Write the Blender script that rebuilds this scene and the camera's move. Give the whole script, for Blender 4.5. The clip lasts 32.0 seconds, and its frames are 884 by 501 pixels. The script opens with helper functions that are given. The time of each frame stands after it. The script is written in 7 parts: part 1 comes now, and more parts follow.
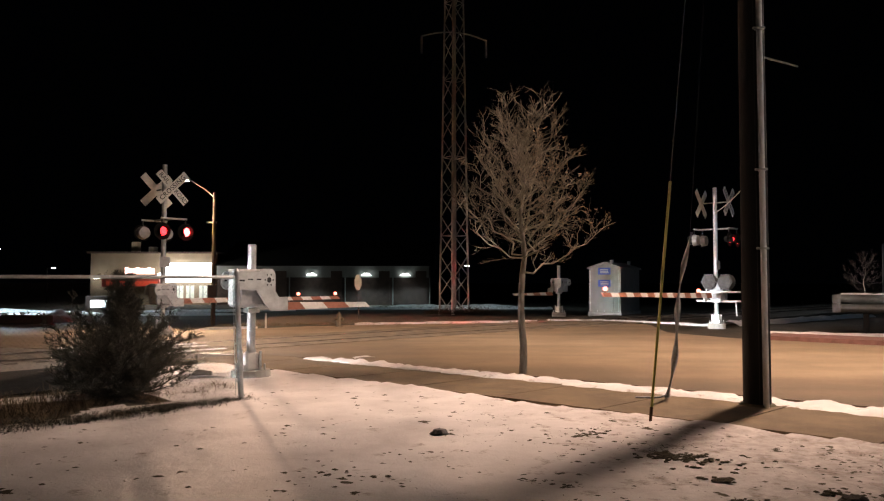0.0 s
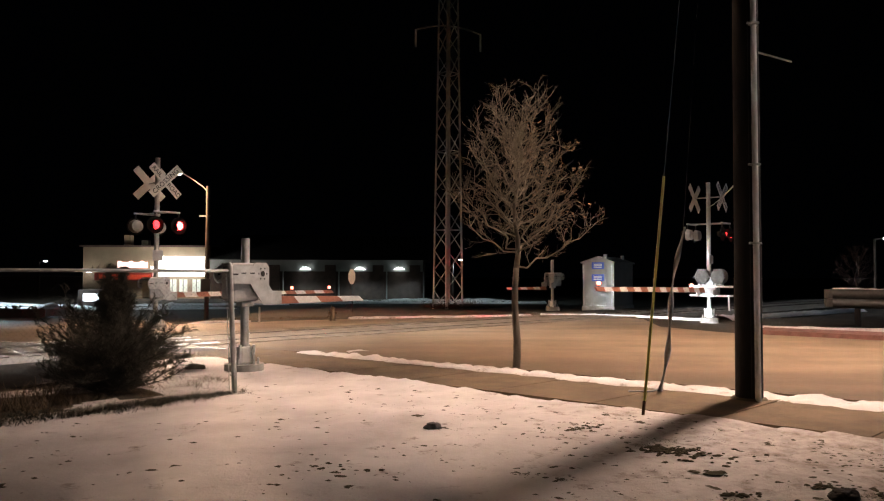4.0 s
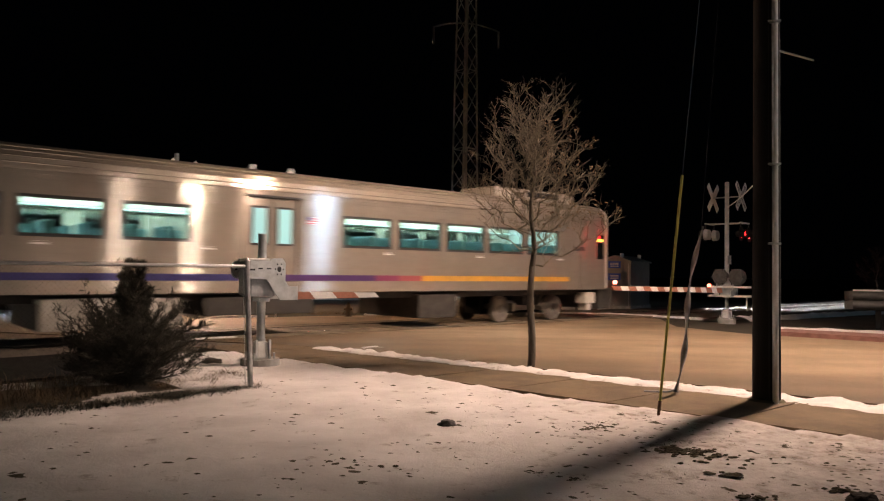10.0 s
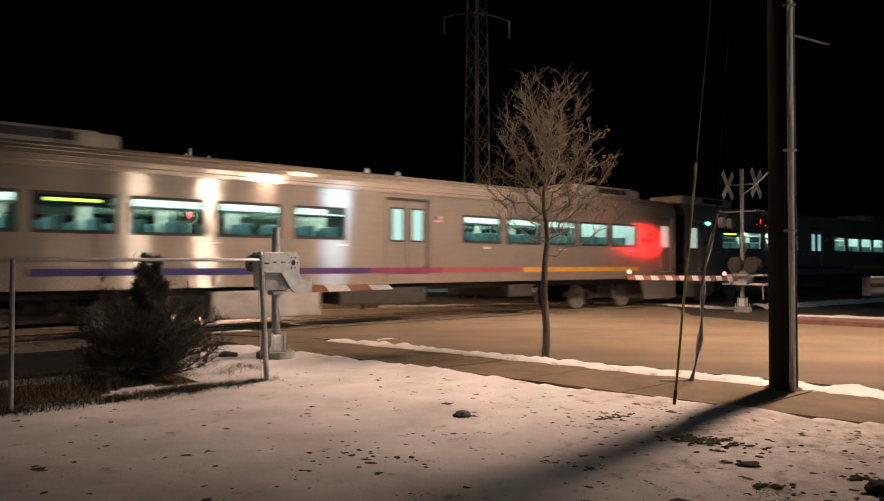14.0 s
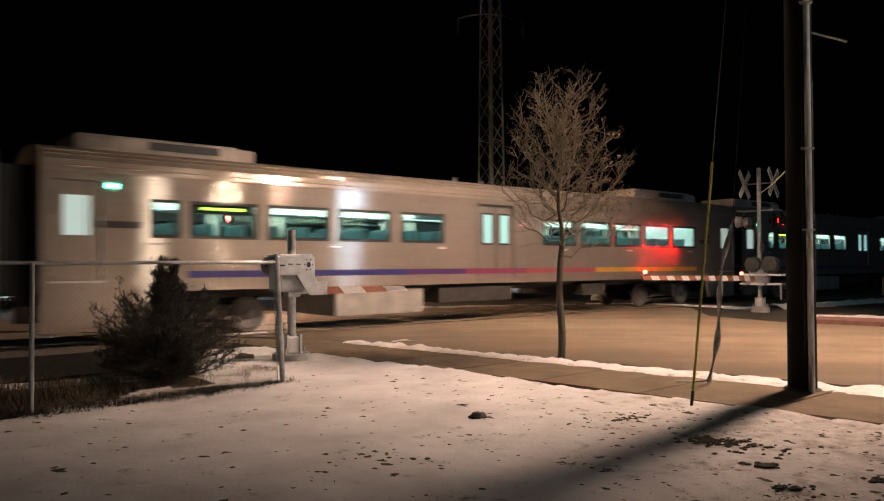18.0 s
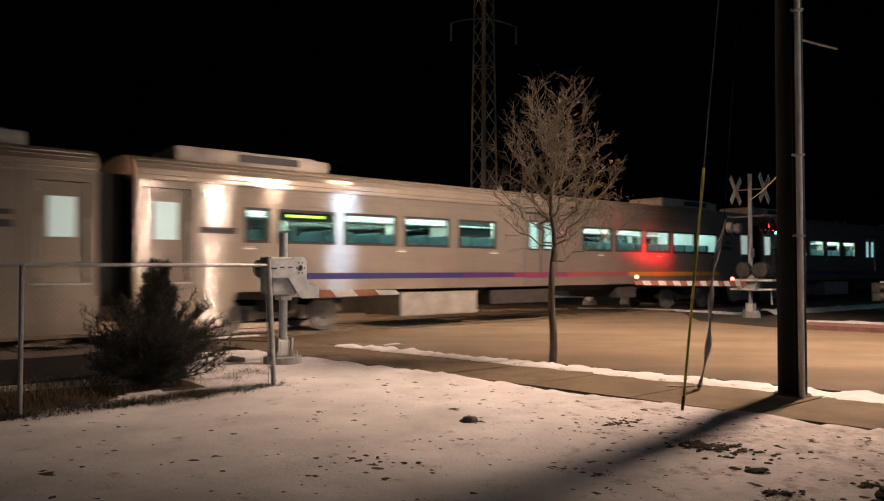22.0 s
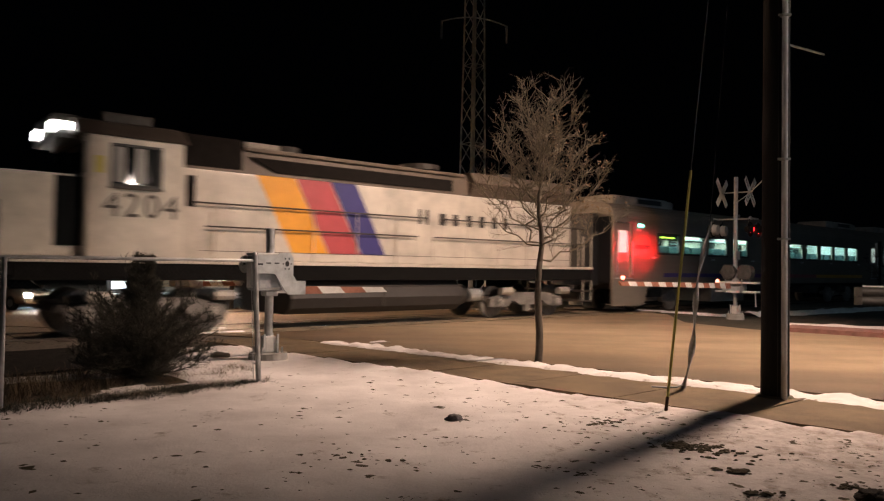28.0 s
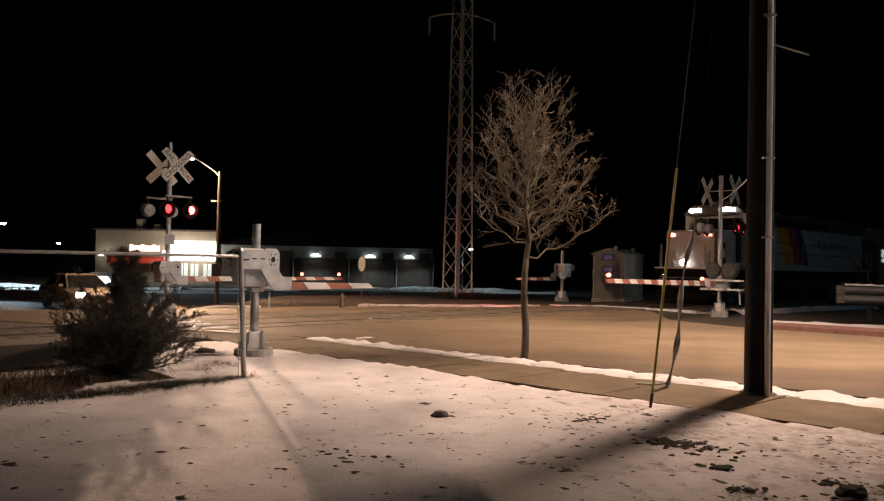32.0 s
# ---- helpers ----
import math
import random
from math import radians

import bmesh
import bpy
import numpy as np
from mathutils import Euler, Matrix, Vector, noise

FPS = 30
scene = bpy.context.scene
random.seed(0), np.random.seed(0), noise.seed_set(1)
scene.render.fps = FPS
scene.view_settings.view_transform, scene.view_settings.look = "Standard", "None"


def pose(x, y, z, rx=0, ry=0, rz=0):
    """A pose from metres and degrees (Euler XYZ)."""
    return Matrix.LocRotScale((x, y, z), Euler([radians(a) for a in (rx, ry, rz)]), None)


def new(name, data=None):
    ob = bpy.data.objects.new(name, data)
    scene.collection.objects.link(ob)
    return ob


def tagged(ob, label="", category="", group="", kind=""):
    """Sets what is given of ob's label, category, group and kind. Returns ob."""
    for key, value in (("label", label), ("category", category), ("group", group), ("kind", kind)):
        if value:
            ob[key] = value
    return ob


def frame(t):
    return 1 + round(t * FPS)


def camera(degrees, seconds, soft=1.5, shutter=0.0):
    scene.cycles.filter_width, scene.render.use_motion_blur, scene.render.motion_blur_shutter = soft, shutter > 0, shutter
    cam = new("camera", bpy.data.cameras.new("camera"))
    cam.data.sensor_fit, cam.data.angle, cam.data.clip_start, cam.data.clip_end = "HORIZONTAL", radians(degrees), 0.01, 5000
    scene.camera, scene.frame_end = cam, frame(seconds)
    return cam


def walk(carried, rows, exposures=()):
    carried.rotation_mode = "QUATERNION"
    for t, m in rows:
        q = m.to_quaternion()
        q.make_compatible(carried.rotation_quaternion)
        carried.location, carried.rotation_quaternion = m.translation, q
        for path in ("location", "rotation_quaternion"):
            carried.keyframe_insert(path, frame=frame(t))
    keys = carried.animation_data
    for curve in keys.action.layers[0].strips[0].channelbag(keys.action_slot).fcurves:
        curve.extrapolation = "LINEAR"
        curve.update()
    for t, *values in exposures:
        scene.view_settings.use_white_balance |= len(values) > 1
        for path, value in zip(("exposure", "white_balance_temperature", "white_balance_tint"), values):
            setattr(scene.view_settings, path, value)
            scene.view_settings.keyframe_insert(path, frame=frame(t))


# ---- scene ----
EYE = 1.608
cam = camera(63.00, 32.0, soft=1.2, shutter=0.8)
walk(cam, [
    (0.0, pose(0, 0, EYE, 92.373, -0.053, 0.000)),
    (0.5, pose(0, 0, EYE, 92.358, -0.028, -0.419)),
    (1.0, pose(0, 0, EYE, 92.320, 0.034, -0.726)),
    (1.5, pose(0, 0, EYE, 92.150, -0.041, -0.846)),
    (2.0, pose(0, 0, EYE, 91.948, -0.071, -0.868)),
    (2.5, pose(0, 0, EYE, 91.868, -0.046, -0.867)),
    (3.0, pose(0, 0, EYE, 91.816, -0.097, -0.774)),
    (3.5, pose(0, 0, EYE, 91.865, -0.116, -0.670)),
    (5.5, pose(0, 0, EYE, 91.947, -0.224, 0.381)),
    (6.0, pose(0, 0, EYE, 91.976, -0.135, 0.621)),
    (6.5, pose(0, 0, EYE, 92.039, -0.070, 0.707)),
    (7.0, pose(0, 0, EYE, 92.059, -0.113, 0.741)),
    (7.5, pose(0, 0, EYE, 92.071, -0.184, 0.773)),
    (8.0, pose(0, 0, EYE, 92.066, -0.340, 0.806)),
    (8.5, pose(0, 0, EYE, 92.039, -0.533, 0.783)),
    (9.0, pose(0, 0, EYE, 91.975, -0.618, 0.746)),
    (9.5, pose(0, 0, EYE, 91.820, -0.697, 0.739)),
    (10.0, pose(0, 0, EYE, 91.690, -0.756, 0.755)),
    (10.5, pose(0, 0, EYE, 91.585, -0.720, 0.768)),
    (11.0, pose(0, 0, EYE, 91.515, -0.616, 0.759)),
    (11.5, pose(0, 0, EYE, 91.454, -0.488, 0.798)),
    (12.0, pose(0, 0, EYE, 91.184, -0.493, 0.732)),
    (12.5, pose(0, 0, EYE, 91.155, -0.295, 1.011)),
    (13.0, pose(0, 0, EYE, 91.100, -0.270, 1.180)),
    (13.5, pose(0, 0, EYE, 91.057, -0.115, 1.503)),
    (14.0, pose(0, 0, EYE, 91.006, -0.063, 1.817)),
    (14.5, pose(0, 0, EYE, 90.882, -0.138, 2.033)),
    (16.5, pose(0, 0, EYE, 91.020, -0.039, 2.455)),
    (17.0, pose(0, 0, EYE, 91.045, -0.014, 2.552)),
    (17.5, pose(0, 0, EYE, 91.066, 0.159, 2.755)),
    (18.0, pose(0, 0, EYE, 91.109, 0.231, 2.989)),
    (18.5, pose(0, 0, EYE, 91.188, 0.182, 3.046)),
    (19.0, pose(0, 0, EYE, 91.270, 0.161, 3.009)),
    (19.5, pose(0, 0, EYE, 91.311, 0.007, 2.898)),
    (20.0, pose(0, 0, EYE, 91.328, -0.123, 2.774)),
    (20.5, pose(0, 0, EYE, 91.354, -0.019, 2.641)),
    (21.0, pose(0, 0, EYE, 91.378, -0.029, 2.531)),
    (21.5, pose(0, 0, EYE, 91.406, -0.054, 2.444)),
    (22.0, pose(0, 0, EYE, 91.417, -0.063, 2.370)),
    (22.5, pose(0, 0, EYE, 91.389, -0.074, 2.409)),
    (23.0, pose(0, 0, EYE, 91.390, -0.146, 2.547)),
    (23.5, pose(0, 0, EYE, 91.438, -0.251, 2.518)),
    (24.0, pose(0, 0, EYE, 91.440, -0.414, 2.394)),
    (24.5, pose(0, 0, EYE, 91.432, -0.456, 2.250)),
    (25.0, pose(0, 0, EYE, 91.494, -0.608, 2.094)),
    (25.5, pose(0, 0, EYE, 91.512, -0.855, 1.936)),
    (27.5, pose(0, 0, EYE, 91.349, -0.870, 1.490)),
    (28.0, pose(0, 0, EYE, 91.278, -0.882, 1.348)),
    (28.5, pose(0, 0, EYE, 91.137, -0.873, 1.238)),
    (29.0, pose(0, 0, EYE, 91.059, -0.932, 1.172)),
    (29.5, pose(0, 0, EYE, 91.080, -0.973, 1.023)),
    (30.0, pose(0, 0, EYE, 91.109, -0.978, 0.879)),
    (30.5, pose(0, 0, EYE, 91.109, -1.059, 0.711)),
    (31.0, pose(0, 0, EYE, 91.105, -1.139, 0.530)),
    (31.5, pose(0, 0, EYE, 91.085, -1.230, 0.390)),
    (32.0, pose(0, 0, EYE, 91.021, -1.163, 0.293)),
])

# the rail line: s runs along it, p is the distance from it on the watcher's side
TURN = 41.538
D = Vector((0.7485, 0.6631, 0.0))
N = Vector((0.6631, -0.7485, 0.0))
TRACK_P = 17.25


def W(s, p, z=0.0):
    return D * s - N * p + Vector((0, 0, z))


# ---- world and lamps ----
world = bpy.data.worlds.new("night_sky")
scene.world = world
world.use_nodes = True
world.node_tree.nodes["Background"].inputs[0].default_value = (0.30, 0.38, 0.55, 1)
world.node_tree.nodes["Background"].inputs[1].default_value = 0.0006
scene.view_settings.exposure = 0.0


def lamp(name, place, watts, colour, size=0.2, cone=0.0, blend=0.15):
    """A lamp; cone: the angle of a street lamp's head, which throws its light down."""
    data = bpy.data.lights.new(name, "SPOT" if cone else "POINT")
    data.energy, data.color, data.shadow_soft_size = watts, colour, size
    if cone:
        data.spot_size, data.spot_blend = radians(cone), blend
    ob = new(name, data)
    ob.location = place
    return ob


# the flood lamp over the road, turned towards the crossing, two lamps further off, and one beyond the rails
FLOOD = Vector((7.15, 13.0, 11.0))
flood = lamp("flood_lamp_light", FLOOD, 12300, (1.0, 0.71, 0.55), 0.42, 109, 0.62)
flood.rotation_euler = (Vector((4.18, 15.8, 0)) - FLOOD).to_track_quat("-Z", "Y").to_euler()
for place, watts, aim, cone in (((28.7, -1.3, 9.0), 4500, (-1.6, 16.2, 4.7), 30), ((42.7, -15.6, 9.0), 1250, (-5.4, 16.8, 4.9), 18)):
    head = lamp("road_lamp_light", place, watts, (1.0, 0.84, 0.69), 0.25, cone, 0.7)
    head.rotation_euler = (Vector(aim) - Vector(place)).to_track_quat("-Z", "Y").to_euler()
lamp("lot_lamp_light", (25.7, 9.4, 8.5), 1050, (0.48, 0.72, 1.0), 0.9, 178)
crossing = lamp("crossing_lamp_light", (-11.3, 31.1, 5.85), 5600, (1.0, 0.6, 0.36), 0.1, 172, 0.6)
# second lamp added at the same head, so that the gate shades the lawn
beam = lamp("crossing_lamp_beam", (-11.3, 31.1, 5.85), 5600, (1.0, 0.68, 0.5), 0.1, 34, 0.9)
beam.rotation_euler = (Vector((-1.0, 7.0, 0)) - Vector((-11.3, 31.1, 5.85))).to_track_quat("-Z", "Y").to_euler()
crossing.rotation_euler = (Vector((-8.5, 26, 0)) - Vector((-11.3, 31.1, 5.85))).to_track_quat("-Z", "Y").to_euler()
lamp("car_park_light", (-35.3, 58.0, 3.85), 6000, (0.68, 0.9, 1.0), 0.3, 172)
lamp("car_park_light", (2.9, 82.0, 3.05), 1500, (0.75, 0.94, 1.0), 0.3, 172)


# ---- materials ----
def nodes_of(m):
    m.use_nodes = True
    t = m.node_tree
    return t, t.nodes["Principled BSDF"]


def mat(name, colour, rough=0.6, metal=0.0, vary=0.25, scale=6.0, bump=0.2, bscale=60.0, stretch=(1, 1, 1), emit=None, power=0.0, second=None):
    m = bpy.data.materials.new(name)
    t, b = nodes_of(m)
    c = Vector(colour[:3])
    b.inputs["Roughness"].default_value = rough
    b.inputs["Metallic"].default_value = metal
    b.inputs["Base Color"].default_value = (*c, 1)
    if emit:
        b.inputs["Emission Color"].default_value = (*emit, 1)
        b.inputs["Emission Strength"].default_value = power
    if vary > 0:
        co = t.nodes.new("ShaderNodeTexCoord")
        mp = t.nodes.new("ShaderNodeMapping")
        mp.inputs["Scale"].default_value = stretch
        t.links.new(co.outputs["Object"], mp.inputs["Vector"])
        n1 = t.nodes.new("ShaderNodeTexNoise")
        n1.inputs["Scale"].default_value, n1.inputs["Detail"].default_value = scale, 8
        n1.inputs["Roughness"].default_value = 0.65
        t.links.new(mp.outputs[0], n1.inputs["Vector"])
        ramp = t.nodes.new("ShaderNodeValToRGB")
        lo = second if second else c * (1 - vary)
        hi = c * (1 + vary * 0.6)
        ramp.color_ramp.elements[0].position, ramp.color_ramp.elements[1].position = 0.32, 0.68
        ramp.color_ramp.elements[0].color = (*lo, 1)
        ramp.color_ramp.elements[1].color = (*[min(v, 0.95) for v in hi], 1)
        t.links.new(n1.outputs["Fac"], ramp.inputs[0])
        t.links.new(ramp.outputs[0], b.inputs["Base Color"])
        if bump > 0:
            n2 = t.nodes.new("ShaderNodeTexNoise")
            n2.inputs["Scale"].default_value, n2.inputs["Detail"].default_value = bscale, 5
            t.links.new(mp.outputs[0], n2.inputs["Vector"])
            bp = t.nodes.new("ShaderNodeBump")
            bp.inputs["Strength"].default_value, bp.inputs["Distance"].default_value = bump, 0.02
            t.links.new(n2.outputs["Fac"], bp.inputs["Height"])
            t.links.new(bp.outputs[0], b.inputs["Normal"])
    return m


def glow(name, colour, power):
    m = bpy.data.materials.new(name)
    t, b = nodes_of(m)
    b.inputs["Base Color"].default_value = (*[0.5 * v for v in colour], 1)
    b.inputs["Roughness"].default_value = 0.3
    b.inputs["Emission Color"].default_value = (*colour, 1)
    b.inputs["Emission Strength"].default_value = power
    return m


def glass(name, tint, shine=0.1):
    m = bpy.data.materials.new(name)
    m.use_nodes = True
    t = m.node_tree
    t.nodes.clear()
    out, mix = t.nodes.new("ShaderNodeOutputMaterial"), t.nodes.new("ShaderNodeMixShader")
    tr, gl = t.nodes.new("ShaderNodeBsdfTransparent"), t.nodes.new("ShaderNodeBsdfGlossy")
    tr.inputs[0].default_value = (*tint, 1)
    gl.inputs["Roughness"].default_value = 0.03
    mix.inputs[0].default_value = shine
    t.links.new(tr.outputs[0], mix.inputs[1])
    t.links.new(gl.outputs[0], mix.inputs[2])
    t.links.new(mix.outputs[0], out.inputs[0])
    return m


def noise_node(t, vec, scale, detail=6, rough=0.6):
    n = t.nodes.new("ShaderNodeTexNoise")
    n.inputs["Scale"].default_value, n.inputs["Detail"].default_value, n.inputs["Roughness"].default_value = scale, detail, rough
    t.links.new(vec, n.inputs["Vector"])
    return n.outputs["Fac"]


def ramp_node(t, fac, stops):
    r = t.nodes.new("ShaderNodeValToRGB")
    while len(r.color_ramp.elements) < len(stops):
        r.color_ramp.elements.new(0.5)
    for e, (pos, col) in zip(r.color_ramp.elements, stops):
        e.position, e.color = pos, (*col, 1)
    t.links.new(fac, r.inputs[0])
    return r.outputs[0]


def mix_node(t, fac, a, b, kind="MIX"):
    m = t.nodes.new("ShaderNodeMixRGB")
    m.blend_type = kind
    if isinstance(fac, float):
        m.inputs[0].default_value = fac
    else:
        t.links.new(fac, m.inputs[0])
    t.links.new(a, m.inputs[1])
    t.links.new(b, m.inputs[2])
    return m.outputs[0]


def world_coords(t, turn=0.0, scale=(1, 1, 1)):
    co, mp = t.nodes.new("ShaderNodeTexCoord"), t.nodes.new("ShaderNodeMapping")
    mp.inputs["Rotation"].default_value, mp.inputs["Scale"].default_value = (0, 0, turn), scale
    t.links.new(co.outputs["Object"], mp.inputs["Vector"])
    return mp.outputs[0]


def bump_node(t, height, strength, dist, b):
    n = t.nodes.new("ShaderNodeBump")
    n.inputs["Strength"].default_value, n.inputs["Distance"].default_value = strength, dist
    t.links.new(height, n.inputs["Height"])
    t.links.new(n.outputs[0], b.inputs["Normal"])


def lawn_snow(name="thin_snow", slope=0.14, cut=0.60):
    """Thin snow: white crust, worn patches where dead grass and soil show."""
    m = bpy.data.materials.new(name)
    t, b = nodes_of(m)
    v = world_coords(t)
    crust = ramp_node(t, noise_node(t, v, 1.1, 9), [(0.3, (0.52, 0.49, 0.48)), (0.65, (0.74, 0.71, 0.70))])
    soil = ramp_node(t, noise_node(t, v, 30, 4), [(0.3, (0.10, 0.075, 0.055)), (0.7, (0.40, 0.33, 0.28))])
    # soil shows more towards the trodden corner by the pole
    sep = t.nodes.new("ShaderNodeSeparateXYZ")
    t.links.new(v, sep.inputs[0])
    grad = t.nodes.new("ShaderNodeMapRange")
    grad.inputs[1].default_value, grad.inputs[2].default_value, grad.inputs[3].default_value, grad.inputs[4].default_value = -1.0, 5.0, 0.0, slope
    t.links.new(sep.outputs[0], grad.inputs[0])
    n = t.nodes.new("ShaderNodeMath")
    n.operation = "ADD"
    t.links.new(noise_node(t, v, 3.2, 10, 0.72), n.inputs[0])
    t.links.new(grad.outputs[0], n.inputs[1])
    # crust turns duller there: dirty snow, plus weaker lamp light put into the colour
    if slope:
        thin = t.nodes.new("ShaderNodeMapRange")
        thin.inputs[1].default_value, thin.inputs[2].default_value = 0.3, 3.4
        t.links.new(sep.outputs[0], thin.inputs[0])
        worn = ramp_node(t, noise_node(t, v, 5.5, 8, 0.7), [(0.36, (0.30, 0.26, 0.235)), (0.6, (0.50, 0.455, 0.43))])
        crust = mix_node(t, thin.outputs[0], crust, worn)
    mask = ramp_node(t, n.outputs[0], [(cut, (0, 0, 0)), (cut + 0.12, (1, 1, 1))])
    t.links.new(mix_node(t, mask, crust, soil), b.inputs["Base Color"])
    b.inputs["Roughness"].default_value = 0.7
    h = mix_node(t, 0.35, noise_node(t, v, 7, 6), noise_node(t, v, 45, 4))
    bump_node(t, h, 0.6, 0.03, b)
    return m


def asphalt():
    """Salt-bleached asphalt with lanes worn along the road; its colour also carries lamp falloff."""
    m = bpy.data.materials.new("asphalt")
    t, b = nodes_of(m)
    v = world_coords(t)
    lane = ramp_node(t, noise_node(t, world_coords(t, radians(36.7), (0.1, 0.9, 1)), 1.0, 6, 0.6), [(0.3, (0.195, 0.143, 0.088)), (0.55, (0.265, 0.196, 0.126)), (0.75, (0.325, 0.248, 0.165))])
    blot = ramp_node(t, noise_node(t, v, 0.6, 8, 0.65), [(0.3, (0.7, 0.7, 0.7)), (0.7, (1.12, 1.1, 1.08))])
    grain = ramp_node(t, noise_node(t, v, 90, 3), [(0.3, (0.8, 0.8, 0.8)), (0.7, (1.15, 1.15, 1.15))])
    # salted lanes are pale; the kerb sides are darkened for the lamp's falloff
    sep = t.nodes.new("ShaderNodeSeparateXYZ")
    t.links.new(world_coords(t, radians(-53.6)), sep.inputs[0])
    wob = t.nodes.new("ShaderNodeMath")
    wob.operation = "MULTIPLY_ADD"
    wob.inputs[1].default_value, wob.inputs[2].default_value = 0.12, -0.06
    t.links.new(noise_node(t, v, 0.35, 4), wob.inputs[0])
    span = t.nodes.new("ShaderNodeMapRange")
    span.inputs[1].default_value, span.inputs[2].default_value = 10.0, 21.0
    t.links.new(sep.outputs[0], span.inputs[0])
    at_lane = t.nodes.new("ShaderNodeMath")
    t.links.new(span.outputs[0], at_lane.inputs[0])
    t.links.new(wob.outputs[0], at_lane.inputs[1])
    salt_and_falloff = ramp_node(t, at_lane.outputs[0], [(0.05, (0.46, 0.41, 0.36)), (0.3, (0.9, 0.88, 0.86)), (0.5, (1.28, 1.3, 1.33)), (0.7, (1.3, 1.32, 1.36)), (0.95, (1.0, 0.98, 0.96))])
    t.links.new(mix_node(t, 1.0, mix_node(t, 1.0, mix_node(t, 1.0, lane, blot, "MULTIPLY"), grain, "MULTIPLY"), salt_and_falloff, "MULTIPLY"), b.inputs["Base Color"])
    b.inputs["Roughness"].default_value = 0.62
    bump_node(t, noise_node(t, v, 140, 3), 0.35, 0.01, b)
    return m


def brushed_steel(name, colour, gloss=0.66, rough=0.182):
    """Steel brushed along the car, so that lamps stretch into upright streaks; a film of road dirt dulls it."""
    m = bpy.data.materials.new(name)
    t, b = nodes_of(m)
    c = Vector(colour)
    sheet = ramp_node(t, noise_node(t, world_coords(t, 0, (0.8, 1, 0.35)), 1.0, 7, 0.6), [(0.3, c * 0.9), (0.7, c * 1.08)])
    grime = ramp_node(t, noise_node(t, world_coords(t, 0, (1.2, 1, 7)), 1.5, 8, 0.7), [(0.3, (0.8, 0.78, 0.76)), (0.6, (1, 1, 1))])
    coat = mix_node(t, 0.4, sheet, grime, "MULTIPLY")
    t.links.new(coat, b.inputs["Base Color"])
    b.inputs["Metallic"].default_value, b.inputs["Roughness"].default_value = 0.45, 0.55
    g = t.nodes.new("ShaderNodeBsdfAnisotropic")
    t.links.new(coat, g.inputs["Color"])
    g.distribution = "BECKMANN"
    g.inputs["Roughness"].default_value, g.inputs["Anisotropy"].default_value = rough, 0.74
    tan = t.nodes.new("ShaderNodeTangent")
    tan.direction_type, tan.axis = "RADIAL", "Z"
    t.links.new(tan.outputs[0], g.inputs["Tangent"])
    wave = mix_node(t, 0.22, noise_node(t, world_coords(t, 0, (0.9, 1, 1.3)), 1.0, 2), noise_node(t, world_coords(t, 0, (3.2, 1, 2.2)), 1.0, 3))
    bump_node(t, wave, 0.2, 0.02, b)
    t.links.new(b.inputs["Normal"].links[0].from_socket, g.inputs["Normal"])
    mx = t.nodes.new("ShaderNodeMixShader")
    mx.inputs[0].default_value = gloss
    t.links.new(b.outputs[0], mx.inputs[1])
    t.links.new(g.outputs[0], mx.inputs[2])
    t.links.new(mx.outputs[0], t.nodes["Material Output"].inputs[0])
    return m


M_SNOW = lawn_snow()
M_STRIP = lawn_snow("dirty_kerb_snow", 0.0, 0.56)
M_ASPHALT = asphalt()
M_STAINLESS = brushed_steel("stainless_steel", (0.71, 0.63, 0.54))
M_SNOW_PILE = mat("snow_pile", (0.8, 0.79, 0.8), 0.7, 0, 0.35, 4, 0.8, 25)
M_WALK = mat("sidewalk_concrete", (0.135, 0.094, 0.052), 0.85, 0, 0.35, 1.5, 0.4, 70)
M_GRASS = mat("winter_grass", (0.05, 0.041, 0.028), 0.95, 0, 0.5, 0.8, 0.9, 25)
M_BALLAST = mat("ballast", (0.11, 0.09, 0.072), 0.9, 0, 0.5, 9, 1.0, 30)
M_BOARD = glow("board_light", (0.85, 0.95, 1.0), 6)
# near-black ground colour that holds the shade beside the ballast
M_SHADE_STRIP = mat("cinders", (0.018, 0.016, 0.014), 0.95, 0, 0.5, 5, 1.0, 40)
M_SHADE_STRIP.node_tree.nodes["Principled BSDF"].inputs["Specular IOR Level"].default_value = 0.05
M_WEED = mat("dark_weed", (0.03, 0.031, 0.02), 0.9, 0, 0.4, 6, 0.2)
M_CLOD = mat("dark_earth", (0.04, 0.032, 0.024), 0.95, 0, 0.4, 9, 0.6)
M_RAIL = mat("rail_steel", (0.4, 0.36, 0.33), 0.24, 0.9, 0.3, 3, 0.1)
M_TIE = mat("tie_wood", (0.06, 0.045, 0.035), 0.9)
M_PANEL = mat("crossing_panel", (0.21, 0.165, 0.115), 0.8, 0, 0.55, 2, 0.3, 50)
# paving colour with the signals' red spill painted in
M_REDPAVING = mat("red_tinted_paving", (0.21, 0.10, 0.08), 0.85, 0, 0.3, 5, 0.4)
M_GALV = mat("galvanised_steel", (0.5, 0.52, 0.53), 0.42, 0.65, 0.25, 7, 0.15)
M_GUARD = mat("dull_zinc", (0.11, 0.11, 0.108), 0.55, 0.4, 0.35, 3, 0.15)
M_CAST = mat("cast_grey", (0.06, 0.06, 0.058), 0.75, 0.1, 0.4, 9, 0.3)
M_ALU = mat("painted_aluminium", (0.62, 0.62, 0.6), 0.5, 0.1, 0.2, 5, 0.1)
M_HOUSING = mat("housing_paint", (0.33, 0.35, 0.37), 0.6, 0.1, 0.3, 6, 0.15)
